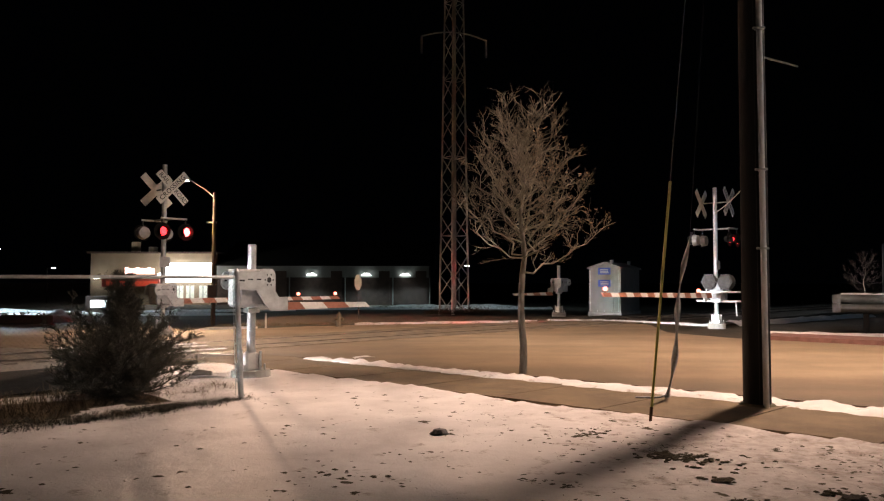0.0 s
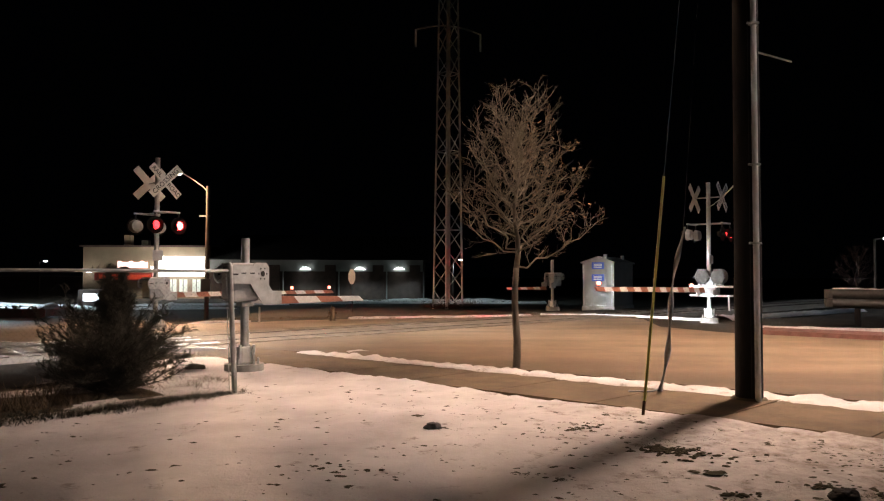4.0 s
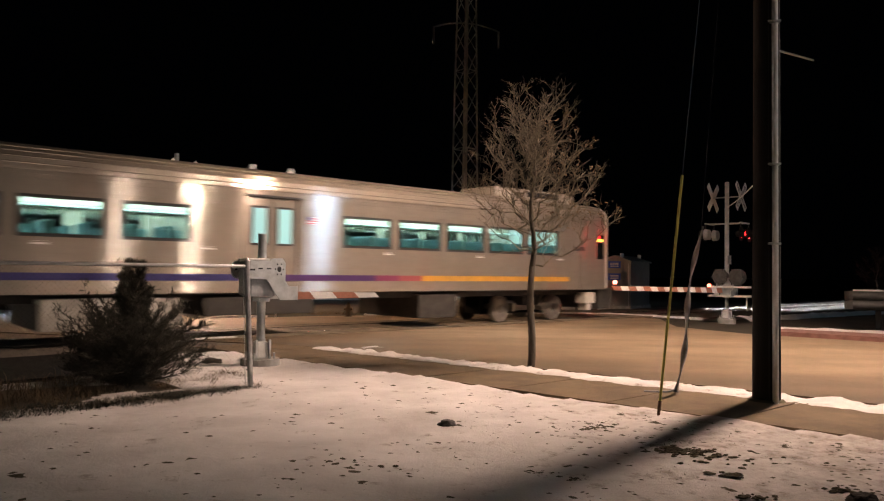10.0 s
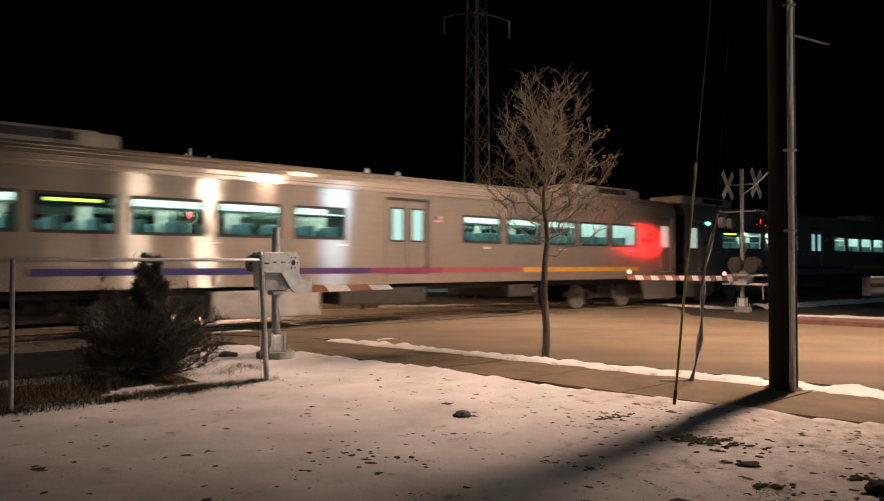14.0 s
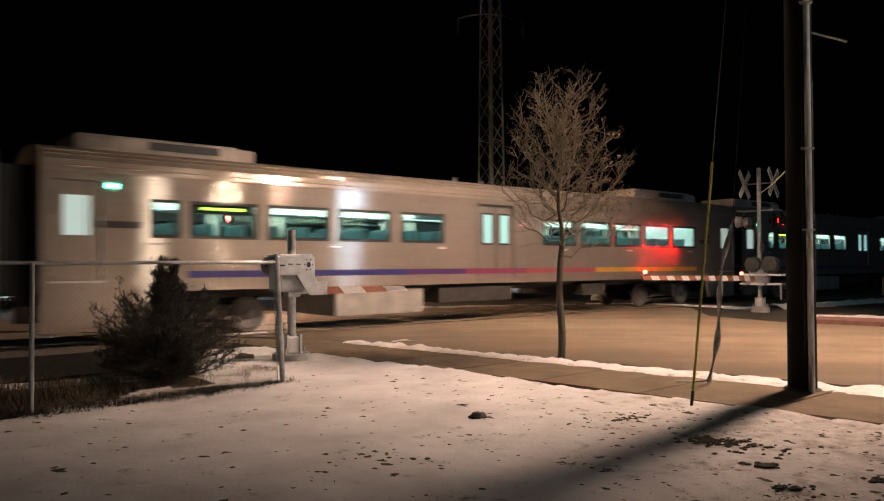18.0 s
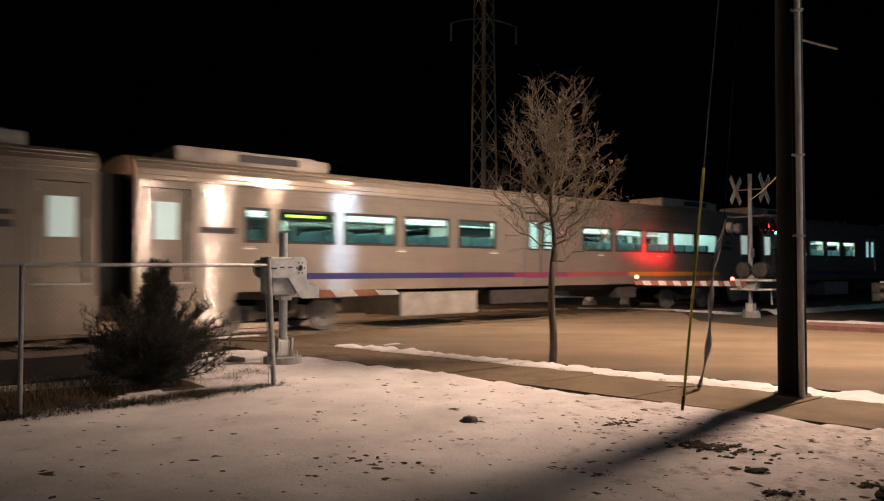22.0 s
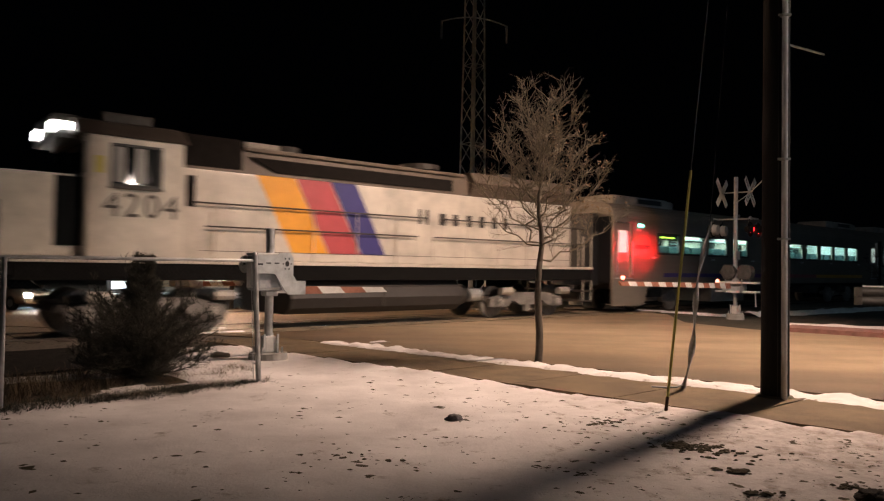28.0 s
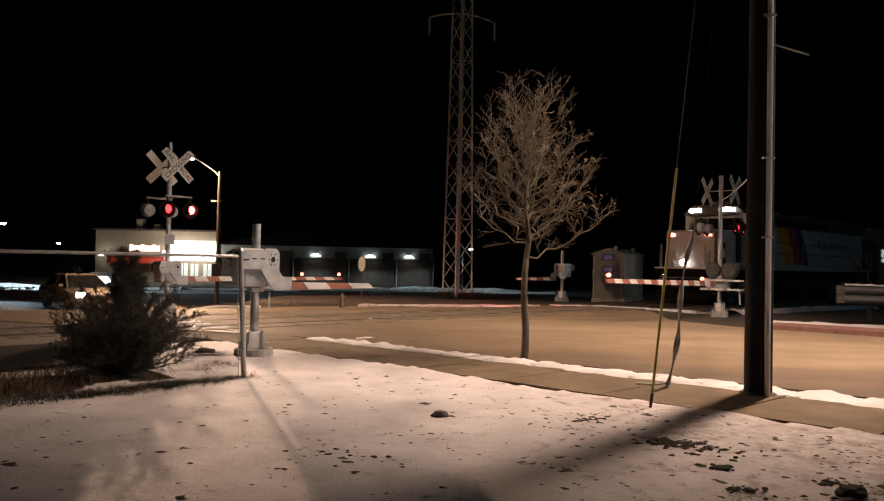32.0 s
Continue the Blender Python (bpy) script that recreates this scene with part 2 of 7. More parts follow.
M_CONCRETE = mat("concrete", (0.33, 0.32, 0.3), 0.9, 0, 0.3, 5, 0.5)
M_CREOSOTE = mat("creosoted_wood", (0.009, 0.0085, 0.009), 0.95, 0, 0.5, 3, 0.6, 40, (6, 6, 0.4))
M_BARK = mat("bark", (0.205, 0.175, 0.13), 0.9, 0, 0.4, 12, 0.6, 60)
M_TRUNK = mat("trunk_bark", (0.12, 0.10, 0.08), 0.9, 0, 0.25, 20, 0.6, 60, (1, 1, 0.3))
M_RED = glow("red_signal", (1.0, 0.05, 0.05), 24)
M_REDDIM = glow("red_signal_dim", (1.0, 0.02, 0.025), 7)
M_REDBEAM = glow("red_signal_beam", (1.0, 0.014, 0.016), 10500)
M_REDBEAM_LOW = glow("red_signal_beam_low", (1.0, 0.014, 0.016), 4500)
M_TIP = glow("arm_lamp_red", (1.0, 0.16, 0.11), 8)
M_BLACK = mat("black_paint", (0.012, 0.012, 0.013), 0.45, 0, 0.3, 6, 0.1)
M_MATTE = mat("matt_black", (0.008, 0.008, 0.008), 0.95, 0, 0.3, 6, 0.1)
M_MATTE.node_tree.nodes["Principled BSDF"].inputs["Specular IOR Level"].default_value = 0.1
M_ARMRED = mat("arm_red", (0.36, 0.145, 0.095), 0.55, 0, 0.25, 12, 0.1)
M_ARMWHITE = mat("arm_white", (0.75, 0.74, 0.72), 0.55, 0, 0.15, 12, 0.1)
M_SIGN = mat("sign_white", (0.68, 0.67, 0.64), 0.45, 0, 0.12, 6, 0.05)
M_SIGNBACK = mat("sign_back", (0.33, 0.33, 0.33), 0.5, 0.4, 0.2, 6, 0.05)
M_YELLOW = mat("yellow_sleeve", (0.46, 0.42, 0.10), 0.5, 0, 0.15, 5, 0.05)
M_ROOF = brushed_steel("car_roof", (0.66, 0.58, 0.49), 0.6, 0.25)
M_UNDER = mat("underframe", (0.055, 0.05, 0.045), 0.8, 0.1, 0.4, 4, 0.4)
M_TRUCK = mat("truck_iron", (0.26, 0.235, 0.205), 0.65, 0.3, 0.4, 6, 0.3)
M_CABIN = mat("cabin_lining", (0.72, 0.76, 0.75), 0.5, 0, 0.1, 3, 0)
M_SEAT = mat("seat_cloth", (0.08, 0.15, 0.16), 0.7, 0, 0.2, 9, 0.1)
M_TUBE = glow("cabin_tube", (0.80, 1.0, 0.96), 15)
M_PANE = glass("tinted_pane", (0.82, 0.95, 0.93))
M_DARKPANE = mat("dark_glass", (0.01, 0.012, 0.013), 0.06, 0, 0, 1, 0)
M_GREEN = glow("green_lamp", (0.08, 1.0, 0.6), 22)
M_SIGNGLOW = glow("amber_display", (0.8, 1.0, 0.12), 2.5)
M_HEAD = glow("headlight", (0.93, 0.97, 1.0), 1200000)
M_WHITEGLOW = glow("white_lamp", (1.0, 0.98, 0.92), 16)
M_LOCOWHITE = mat("loco_white", (0.54, 0.5, 0.435), 0.45, 0.15, 0.25, 1.5, 0.1)
M_LOCOBLACK = mat("loco_black", (0.045, 0.038, 0.032), 0.5, 0.1, 0.35, 1.5, 0.1)
M_ORANGE = mat("stripe_orange", (0.72, 0.32, 0.02), 0.45, 0, 0.12, 3, 0.05)
M_GOLD = mat("stripe_gold", (0.58, 0.3, 0.045), 0.45, 0, 0.2, 3, 0.05)
M_MAGENTA = mat("stripe_red", (0.42, 0.06, 0.07), 0.45, 0, 0.12, 3, 0.05)
M_PURPLE = mat("stripe_purple", (0.075, 0.025, 0.13), 0.45, 0, 0.12, 3, 0.05)
M_PLUM = mat("stripe_plum", (0.22, 0.04, 0.10), 0.45, 0, 0.12, 3, 0.05)
M_ROSE = mat("stripe_rose", (0.33, 0.075, 0.085), 0.45, 0, 0.12, 3, 0.05)
M_BLUE = mat("stripe_blue", (0.035, 0.03, 0.16), 0.45, 0, 0.12, 3, 0.05)
M_TAN = mat("store_stucco", (0.34, 0.27, 0.19), 0.85, 0, 0.15, 0.6, 0.1)
M_BRICKDARK = mat("store_brick", (0.09, 0.06, 0.05), 0.85, 0, 0.3, 1.2, 0.2)
M_PALE = mat("store_band", (0.28, 0.28, 0.27), 0.8, 0, 0.15, 0.6, 0.1)
M_SIGNPANEL = glow("store_sign", (1.0, 0.99, 0.95), 5)
M_REDGLOW = glow("store_red", (1.0, 0.12, 0.06), 0.08)
M_LETTER = glow("store_letters", (1.0, 0.62, 0.55), 4)
M_NEEDLE = mat("juniper_needles", (0.034, 0.032, 0.02), 0.8, 0, 0.5, 6, 0)
M_TWIG = mat("twig", (0.06, 0.045, 0.032), 0.9, 0, 0.3, 9, 0)
M_DEAD = mat("dead_grass", (0.13, 0.098, 0.057), 0.95, 0, 0.4, 9, 0)
M_DIRT = mat("frozen_dirt", (0.085, 0.072, 0.042), 0.95, 0, 0.4, 15, 0.6)
M_ROCK = mat("rock", (0.16, 0.15, 0.15), 0.9, 0, 0.35, 12, 0.6)
M_BLUESIGN = mat("blue_sign", (0.03, 0.08, 0.45), 0.5, 0, 0.1, 5, 0)
M_SHED = mat("shed_aluminium", (0.23, 0.225, 0.215), 0.5, 0.3, 0.2, 2, 0.1)
M_TYRE = mat("rubber", (0.02, 0.02, 0.02), 0.85, 0, 0.3, 9, 0.1)
# silver paint with the street lamp's warm light mixed into its colour
M_CARPAINT = mat("car_paint", (0.42, 0.35, 0.28), 0.25, 0.4, 0.1, 3, 0)
M_CARLAMP = glow("car_headlight", (1.0, 0.95, 0.85), 130)
M_STREET = glow("street_lamp_glow", (1.0, 0.9, 0.75), 30)
M_PVC = mat("grey_conduit", (0.78, 0.79, 0.82), 0.5, 0, 0.15, 3, 0.05)
M_RIBBON = mat("grey_guard", (0.32, 0.33, 0.35), 0.5, 0, 0.35, 8, 0.1)


# ---- mesh helpers ----
def finish(name, bm, material, smooth=False):
    me = bpy.data.meshes.new(name)
    bm.to_mesh(me)
    bm.free()
    me.materials.append(material)
    if smooth:
        me.polygons.foreach_set("use_smooth", [True] * len(me.polygons))
    return me


def part(name, bm, material, parent, label="", smooth=False):
    ob = new(name, finish(name, bm, material, smooth))
    ob.parent = parent
    if label:
        ob["label"] = label
    return ob


def thing(name, m, label, category, group="", kind=""):
    ob = new(name)
    ob.matrix_world = m
    return tagged(ob, label, category, group, kind)


def solid(name, bm, material, label, category="", kind="structure", smooth=False):
    return tagged(new(name, finish(name, bm, material, smooth)), label, category, "", kind)


def B():
    return bmesh.new()


def box(bm, x0, x1, y0, y1, z0, z1, bevel=0.0):
    c = [(x, y, z) for z in (z0, z1) for x, y in ((x0, y0), (x1, y0), (x1, y1), (x0, y1))]
    if bevel <= 0:
        v = [bm.verts.new(p) for p in c]
        for f in ((3, 2, 1, 0), (4, 5, 6, 7), (0, 1, 5, 4), (1, 2, 6, 5), (2, 3, 7, 6), (3, 0, 4, 7)):
            bm.faces.new([v[i] for i in f])
        return bm
    t = bmesh.new()
    box(t, x0, x1, y0, y1, z0, z1)
    bmesh.ops.bevel(t, geom=t.edges[:], offset=bevel, segments=2, affect="EDGES", profile=0.6)
    merge(bm, t)
    return bm


def merge(bm, t, m=None):
    if m is not None:
        t.transform(m)
    me = bpy.data.meshes.new("tmp")
    t.to_mesh(me)
    t.free()
    bm.from_mesh(me)
    bpy.data.meshes.remove(me)


def rod(bm, a, b, r, r2=None, seg=8, cap=True):
    a, b = Vector(a), Vector(b)
    r2 = r if r2 is None else r2
    w = (b - a).normalized()
    u = w.orthogonal().normalized()
    k = w.cross(u)
    ra = [bm.verts.new(a + (u * math.cos(i * math.tau / seg) + k * math.sin(i * math.tau / seg)) * r) for i in range(seg)]
    rb = [bm.verts.new(b + (u * math.cos(i * math.tau / seg) + k * math.sin(i * math.tau / seg)) * r2) for i in range(seg)]
    for i in range(seg):
        j = (i + 1) % seg
        bm.faces.new((ra[i], ra[j], rb[j], rb[i]))
    if cap:
        bm.faces.new(ra[::-1])
        bm.faces.new(rb)
    return bm


def tube(bm, pts, r, seg=8, r2=None):
    n = len(pts) - 1
    for i in range(n):
        e0 = r + ((r2 if r2 is not None else r) - r) * i / n
        e1 = r + ((r2 if r2 is not None else r) - r) * (i + 1) / n
        rod(bm, pts[i], pts[i + 1], e0, e1, seg)
    return bm


def skin(bm, pts, r0, r1, seg):
    """One unbroken tapered tube along points that climb."""
    n = len(pts) - 1
    rings = []
    for i, p in enumerate(pts):
        r = r0 + (r1 - r0) * i / n
        rings.append([bm.verts.new(Vector(p) + Vector((math.cos(k * math.tau / seg) * r, math.sin(k * math.tau / seg) * r, 0))) for k in range(seg)])
    for a, b in zip(rings, rings[1:]):
        for k in range(seg):
            bm.faces.new((a[k], a[(k + 1) % seg], b[(k + 1) % seg], b[k]))
    bm.faces.new(rings[-1])
    return bm


def prism(bm, outline, axis, lo, hi):
    """A flat outline in the plane across an axis, drawn out from lo to hi along it."""
    def at(p, h):
        return (h, p[0], p[1]) if axis == "x" else (p[0], h, p[1]) if axis == "y" else (p[0], p[1], h)
    a = [bm.verts.new(at(p, lo)) for p in outline]
    b = [bm.verts.new(at(p, hi)) for p in outline]
    n = len(outline)
    bm.faces.new(a[::-1])
    bm.faces.new(b)
    for i in range(n):
        j = (i + 1) % n
        bm.faces.new((a[i], a[j], b[j], b[i]))
    bmesh.ops.recalc_face_normals(bm, faces=bm.faces[:])
    return bm


def text_mesh(name, words, size, material, spacing=1.0):
    cu = bpy.data.curves.new(name, "FONT")
    cu.body, cu.size, cu.extrude, cu.align_x, cu.align_y, cu.space_character = words, size, 0.004, "CENTER", "CENTER", spacing
    ob = bpy.data.objects.new(name, cu)
    me = bpy.data.meshes.new_from_object(ob)
    bpy.data.objects.remove(ob)
    bpy.data.curves.remove(cu)
    me.materials.append(material)
    return me


def text_part(name, words, size, material, parent, m, spacing=1.0):
    ob = new(name, text_mesh(name, words, size, material, spacing))
    ob.parent = parent
    ob.matrix_local = m
    return ob


# ---- the ground ----
def smooth(a, b, v):
    k = min(1.0, max(0.0, (v - a) / (b - a)))
    return k * k * (3 - 2 * k)


def fall(x, y):
    return -0.05 - 1.75 * smooth(29, 95, y) - 0.6 * smooth(-7.5, -10.5, x) * smooth(20.4, 25, y) * (1 - smooth(45, 80, y))


def ground():
    xs = [-900, -400, -200, -120, -80, -60, -48, -40, -32, -26, -20, -15, -12, -10, -8, -5, 0, 5, 10, 15, 20, 26, 34, 45, 60, 90, 150, 300, 900]
    ys = [-900, -300, -100, -40, -15, -5, 5, 15, 22, 23.6, 24.5, 25.7, 27, 29, 33, 37, 42, 48, 55, 63, 72, 82, 95, 110, 150, 300, 900]
    bm = B()
    g = [[bm.verts.new((x, y, fall(x, y))) for x in xs] for y in ys]
    for j in range(len(ys) - 1):
        for i in range(len(xs) - 1):
            bm.faces.new((g[j][i], g[j][i + 1], g[j + 1][i + 1], g[j + 1][i]))
    return solid("ground", bm, M_GRASS, "dark winter grass falling away towards the shops", "ground", smooth=True)


def slab(name, outline, z0, z1, material, label, category):
    bm = B()
    a = [bm.verts.new((x, y, z1)) for x, y in outline]
    b = [bm.verts.new((x, y, z0)) for x, y in outline]
    bm.faces.new(a)
    n = len(a)
    for i in range(n):
        bm.faces.new((a[i], b[i], b[(i + 1) % n], a[(i + 1) % n]))
    bmesh.ops.recalc_face_normals(bm, faces=bm.faces[:])
    return solid(name, bm, material, label, category)


def wsp(s, p):
    v = W(s, p)
    return (v.x, v.y)


def band(name, s_lo, s_hi, p0, p1, step, z, lump, material, label, category, seed=0.0, kind="stuff"):
    """A strip of snow beside the road, with uneven edges and a lumpy back."""
    bm = B()
    rows = []
    n = int((p1 - p0) / step)
    for i in range(n + 1):
        p = p0 + (p1 - p0) * i / n
        lo, hi = s_lo(p), s_hi(p)
        lo += 0.2 * noise.noise((p * 1.7, 3 + seed, 0)) + 0.1 * noise.noise((p * 7, 8 + seed, 0))
        hi += 0.2 * noise.noise((p * 1.9, 13 + seed, 0)) + 0.12 * noise.noise((p * 6, 18 + seed, 0))
        row = []
        for k in range(8):
            f = k / 7
            s = lo + (hi - lo) * f
            h = math.sin(math.pi * f) ** 0.6 * (z + lump * noise.noise((s * 3.1, p * 3.1, seed)) + 0.4 * lump * noise.noise((s * 11, p * 11, seed)))
            row.append(bm.verts.new(W(s, p, max(h, 0.004) if 0 < k < 7 else -0.03)))
        rows.append(row)
    for i in range(n):
        for k in range(7):
            bm.faces.new((rows[i][k], rows[i][k + 1], rows[i + 1][k + 1], rows[i + 1][k]))
    bmesh.ops.recalc_face_normals(bm, faces=bm.faces[:])
    return solid(name, bm, material, label, category, kind, True)


def walk_in(p):
    return 8.4 - 0.175 * p


def walk_out(p):
    return 10.0 - 0.19 * p


def road_in(p):
    return 10.9 - 0.215 * p


def lawn():
    """The snow-covered lawn in front, trodden and uneven."""
    bm = B()
    step = 0.14
    cells = {}

    def v(i, j):
        if (i, j) not in cells:
            s, p = -14 + i * step, -6 + j * step
            edge = walk_in(p) - 0.06 + 0.10 * noise.noise((p * 1.6, 0, 5)) + 0.05 * noise.noise((p * 6, 0, 9))
            s2 = min(s, edge)
            w = W(s2, p)
            z = 0.03 + 0.035 * noise.noise((w.x * 0.7, w.y * 0.7, 0)) + 0.016 * noise.noise((w.x * 2.6, w.y * 2.6, 4)) + 0.008 * noise.noise((w.x * 7, w.y * 7, 2))
            z -= 0.07 * smooth(-0.06, 0.0, s2 - edge) - 0.015 * smooth(-0.5, -0.06, s2 - edge)
            cells[(i, j)] = bm.verts.new((w.x, w.y, z))
        return cells[(i, j)]
    for i in range(int(23.5 / step)):
        for j in range(int(19.6 / step)):
            s, p = -14 + i * step, -6 + j * step
            back = 11.4 + 1.8 * smooth(3.4, 4.6, s) + 0.5 * noise.noise((s * 0.9, 2, 2))
            if s > walk_in(p) + 0.05 or p > back or (s < 3.6 and p > 8.6 + 0.25 * s + 0.4 * noise.noise((s * 1.3, 7, 1))):
                continue
            bm.faces.new((v(i, j), v(i + 1, j), v(i + 1, j + 1), v(i, j + 1)))
    return solid("snow_lawn", bm, M_SNOW, "thin trodden snow over a lawn with bare patches", "snow", "stuff", True)


ground()
ROAD = [(30, -9.2), (18, -0.1), (9.0, 6.6), (5.46, 9.3), (3.3, 10.9), (1.8, 12.05), (0.0, 13.2), (-1.7, 14.4), (-3.3, 15.4), (-6.4, 16.3),
        (-10.8, 17.4), (-45, 18.0), (-90, 18.5), (-90, 21.0), (-45, 20.9), (-14.5, 20.8), (-10, 21.5), (-8.9, 22.8), (-6.4, 24.0), (-4.7, 25.3),
        (-2, 26.4), (2.15, 27.4), (5.0, 28.6), (6.6, 28.4), (7.6, 26.4), (7.0, 22.5), (8.2, 20.2), (10.8, 18.1), (20, 11.5), (40, -3.0)]
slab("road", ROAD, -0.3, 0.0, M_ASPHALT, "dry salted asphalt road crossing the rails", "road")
# the red of this sidewalk is signal light put into its colour
slab("far_sidewalk", [(40, -2.6), (20, 11.9), (10.9, 18.4), (8.9, 19.95), (9.6, 21.0), (11.6, 19.6), (20.8, 13.0), (41, -1.4)], -0.2, 0.1, M_REDPAVING,
     "paved sidewalk behind a kerb, tinted by red signal light", "sidewalk")
slab("ballast_bed", [wsp(-90, 14.2), wsp(7.6, 14.2), wsp(6.9, 20.2), wsp(-90, 20.2)], -0.3, -0.015, M_BALLAST, "dark ballast under the rails", "ballast")
slab("ballast_bed", [wsp(24.2, 14.2), wsp(140, 14.2), wsp(140, 20.2), wsp(24.2, 20.2)], -0.3, -0.015, M_BALLAST, "dark ballast under the rails", "ballast")
# sheet laid over the ground to paint the unlit band by the ballast
slab("cinder_path", [wsp(-30, 11.9), wsp(-6, 11.7), wsp(-2, 11.9), wsp(1.5, 11.6), wsp(3.4, 11.9), wsp(4.4, 13.2), wsp(5.4, 14.4), wsp(5.0, 14.9), wsp(2.6, 14.7), wsp(-1, 14.95), wsp(-6, 14.8), wsp(-30, 14.9)], -0.3, -0.008, M_SHADE_STRIP,
     "near-black strip for the shaded ground beside the ballast", "cinders")
lawn()
band("snow_strip", lambda p: -3.0, lambda p: 3.3, 10.55, 11.25, 0.06, 0.03, 0.08, M_STRIP, "broken remains of snow beside the near-black strip", "snow", 6.0)
band("snow_strip", lambda p: walk_out(p) + 0.06, lambda p: road_in(p) - 0.06, 1.0, 12.9, 0.08, 0.05, 0.07, M_STRIP, "ploughed snow along the kerb", "snow")
band("snow_strip", lambda p: walk_out(p) - 0.1, lambda p: road_in(p) + 0.1, -14, 1.0, 0.2, 0.07, 0.05, M_STRIP, "ploughed snow along the kerb", "snow", 2.0)
for k, (s0, s1, p0, p1) in enumerate(((8.1, 8.5, 12.0, 12.35), (8.5, 9.0, 12.3, 12.55), (7.7, 8.1, 12.55, 12.75))):
    band("snow_strip", lambda p: s0 + 0.15 * (p - 12.4), lambda p: s1 + 0.15 * (p - 12.4), p0, p1, 0.05, 0.02, 0.02, M_STRIP, "small patch of snow on the road", "snow", 4.0 + k)


def p_near(c):
    """Whether a ground point lies on the ballast or the crossing."""
    return abs(-(c.x * N.x + c.y * N.y) - TRACK_P) < 3.0


def cross_band(name, pts, width, z, lump, seed, label, material=None):
    """A lumpy ridge of snow along a line of ground points."""
    bm = B()
    rows = []
    for a, b in zip(pts, pts[1:]):
        a, b = Vector((*a, 0)), Vector((*b, 0))
        n = max(2, int((b - a).length / 0.25))
        side = Vector((-(b - a).y, (b - a).x, 0)).normalized()
        for i in range(n):
            c = a + (b - a) * i / n
            w = width * (0.6 + 0.7 * abs(noise.noise((c.x * 0.9, c.y * 0.9, seed))))
            base = max(fall(c.x, c.y) + 0.05, -0.01 if p_near(c) else -9)
            rows.append([bm.verts.new(c + side * (w * (k / 5 - 0.5)) + Vector((0, 0, base + (math.sin(math.pi * k / 5) * (z + lump * noise.noise((c.x * 2, c.y * 2 + k, seed))) if 0 < k < 5 else -0.04)))) for k in range(6)])
    for r0, r1 in zip(rows, rows[1:]):
        for k in range(5):
            bm.faces.new((r0[k], r0[k + 1], r1[k + 1], r1[k]))
    bmesh.ops.recalc_face_normals(bm, faces=bm.faces[:])
    return solid(name, bm, material or M_SNOW_PILE, label, "snow", "stuff", True)


cross_band("snow_ridge", [(4.2, 28.9), (6.4, 29.0), (8.2, 27.6), (10.2, 25.6)], 0.5, 0.05, 0.05, 1, "snow heaped along the far kerb")
# soiled snow used on this second bank to put its dimness into the colour
cross_band("snow_ridge", [(9.8, 22.6), (12.0, 21.6), (16.0, 20.4), (24.0, 17.0)], 0.8, 0.05, 0.06, 2, "dull snow bank behind the paved sidewalk", M_STRIP)
cross_band("snow_ridge", [(10.5, 26.6), (14, 29.2), (20, 34)], 1.2, 0.1, 0.1, 7, "dirty snow bank beside the rails", M_STRIP)
cross_band("snow_ridge", [(-3.2, 26.6), (0.0, 27.4), (4.0, 28.6)], 0.42, 0.045, 0.05, 3, "thin snow along the far kerb", M_STRIP)
cross_band("snow_ridge", [(-8.8, 24.0), (-7.5, 24.2), (-6, 24.6)], 0.45, 0.05, 0.05, 5, "thin snow along the far kerb", M_STRIP)

for k, (off, wd) in enumerate(((-1.25, 0.5), (-0.25, 0.55), (0.35, 0.4), (1.3, 0.6))):
    cross_band("snow_ridge", [wsp(4.5, TRACK_P + off), wsp(6.0, TRACK_P + off), wsp(7.7, TRACK_P + off)], wd * 0.6, 0.035, 0.05, 20 + k, "thin snow lying between the ties")


# ---- rails ----
def rails():
    prof = [(-0.07, -0.17), (0.07, -0.17), (0.07, -0.155), (0.012, -0.14), (0.012, -0.04), (0.036, -0.03), (0.036, 0.0), (-0.036, 0.0), (-0.036, -0.03), (-0.012, -0.04), (-0.012, -0.14), (-0.07, -0.155)]
    t = thing("railway_track", pose(*W(0, TRACK_P, 0.012), 0, 0, TURN), "single railway track with steel rails", "track", "", "structure")
    for side in (-0.7525, 0.7525):
        part("rail", prism(B(), [(y + side, z + 0.005) for y, z in prof], "x", -90, 140), M_RAIL, t, "worn steel rail")
    for lo, hi in ((-0.66, 0.66), (-1.6, -0.84), (0.84, 1.6)):
        for k in range(7):
            part("crossing_panel", box(B(), 6.7 + 2.5 * k, 9.17 + 2.5 * k, lo, hi, -0.2, 0.004), M_PANEL, t)
    proto = finish("tie", box(B(), -0.11, 0.11, -1.3, 1.3, -0.2, -0.015), M_TIE)
    for k in range(60):
        s = -14 + 0.55 * k if k < 37 else 24.5 + 0.55 * (k - 37)
        o = new("tie", proto)
        o.parent = t
        o.location = (s, 0, 0)


rails()


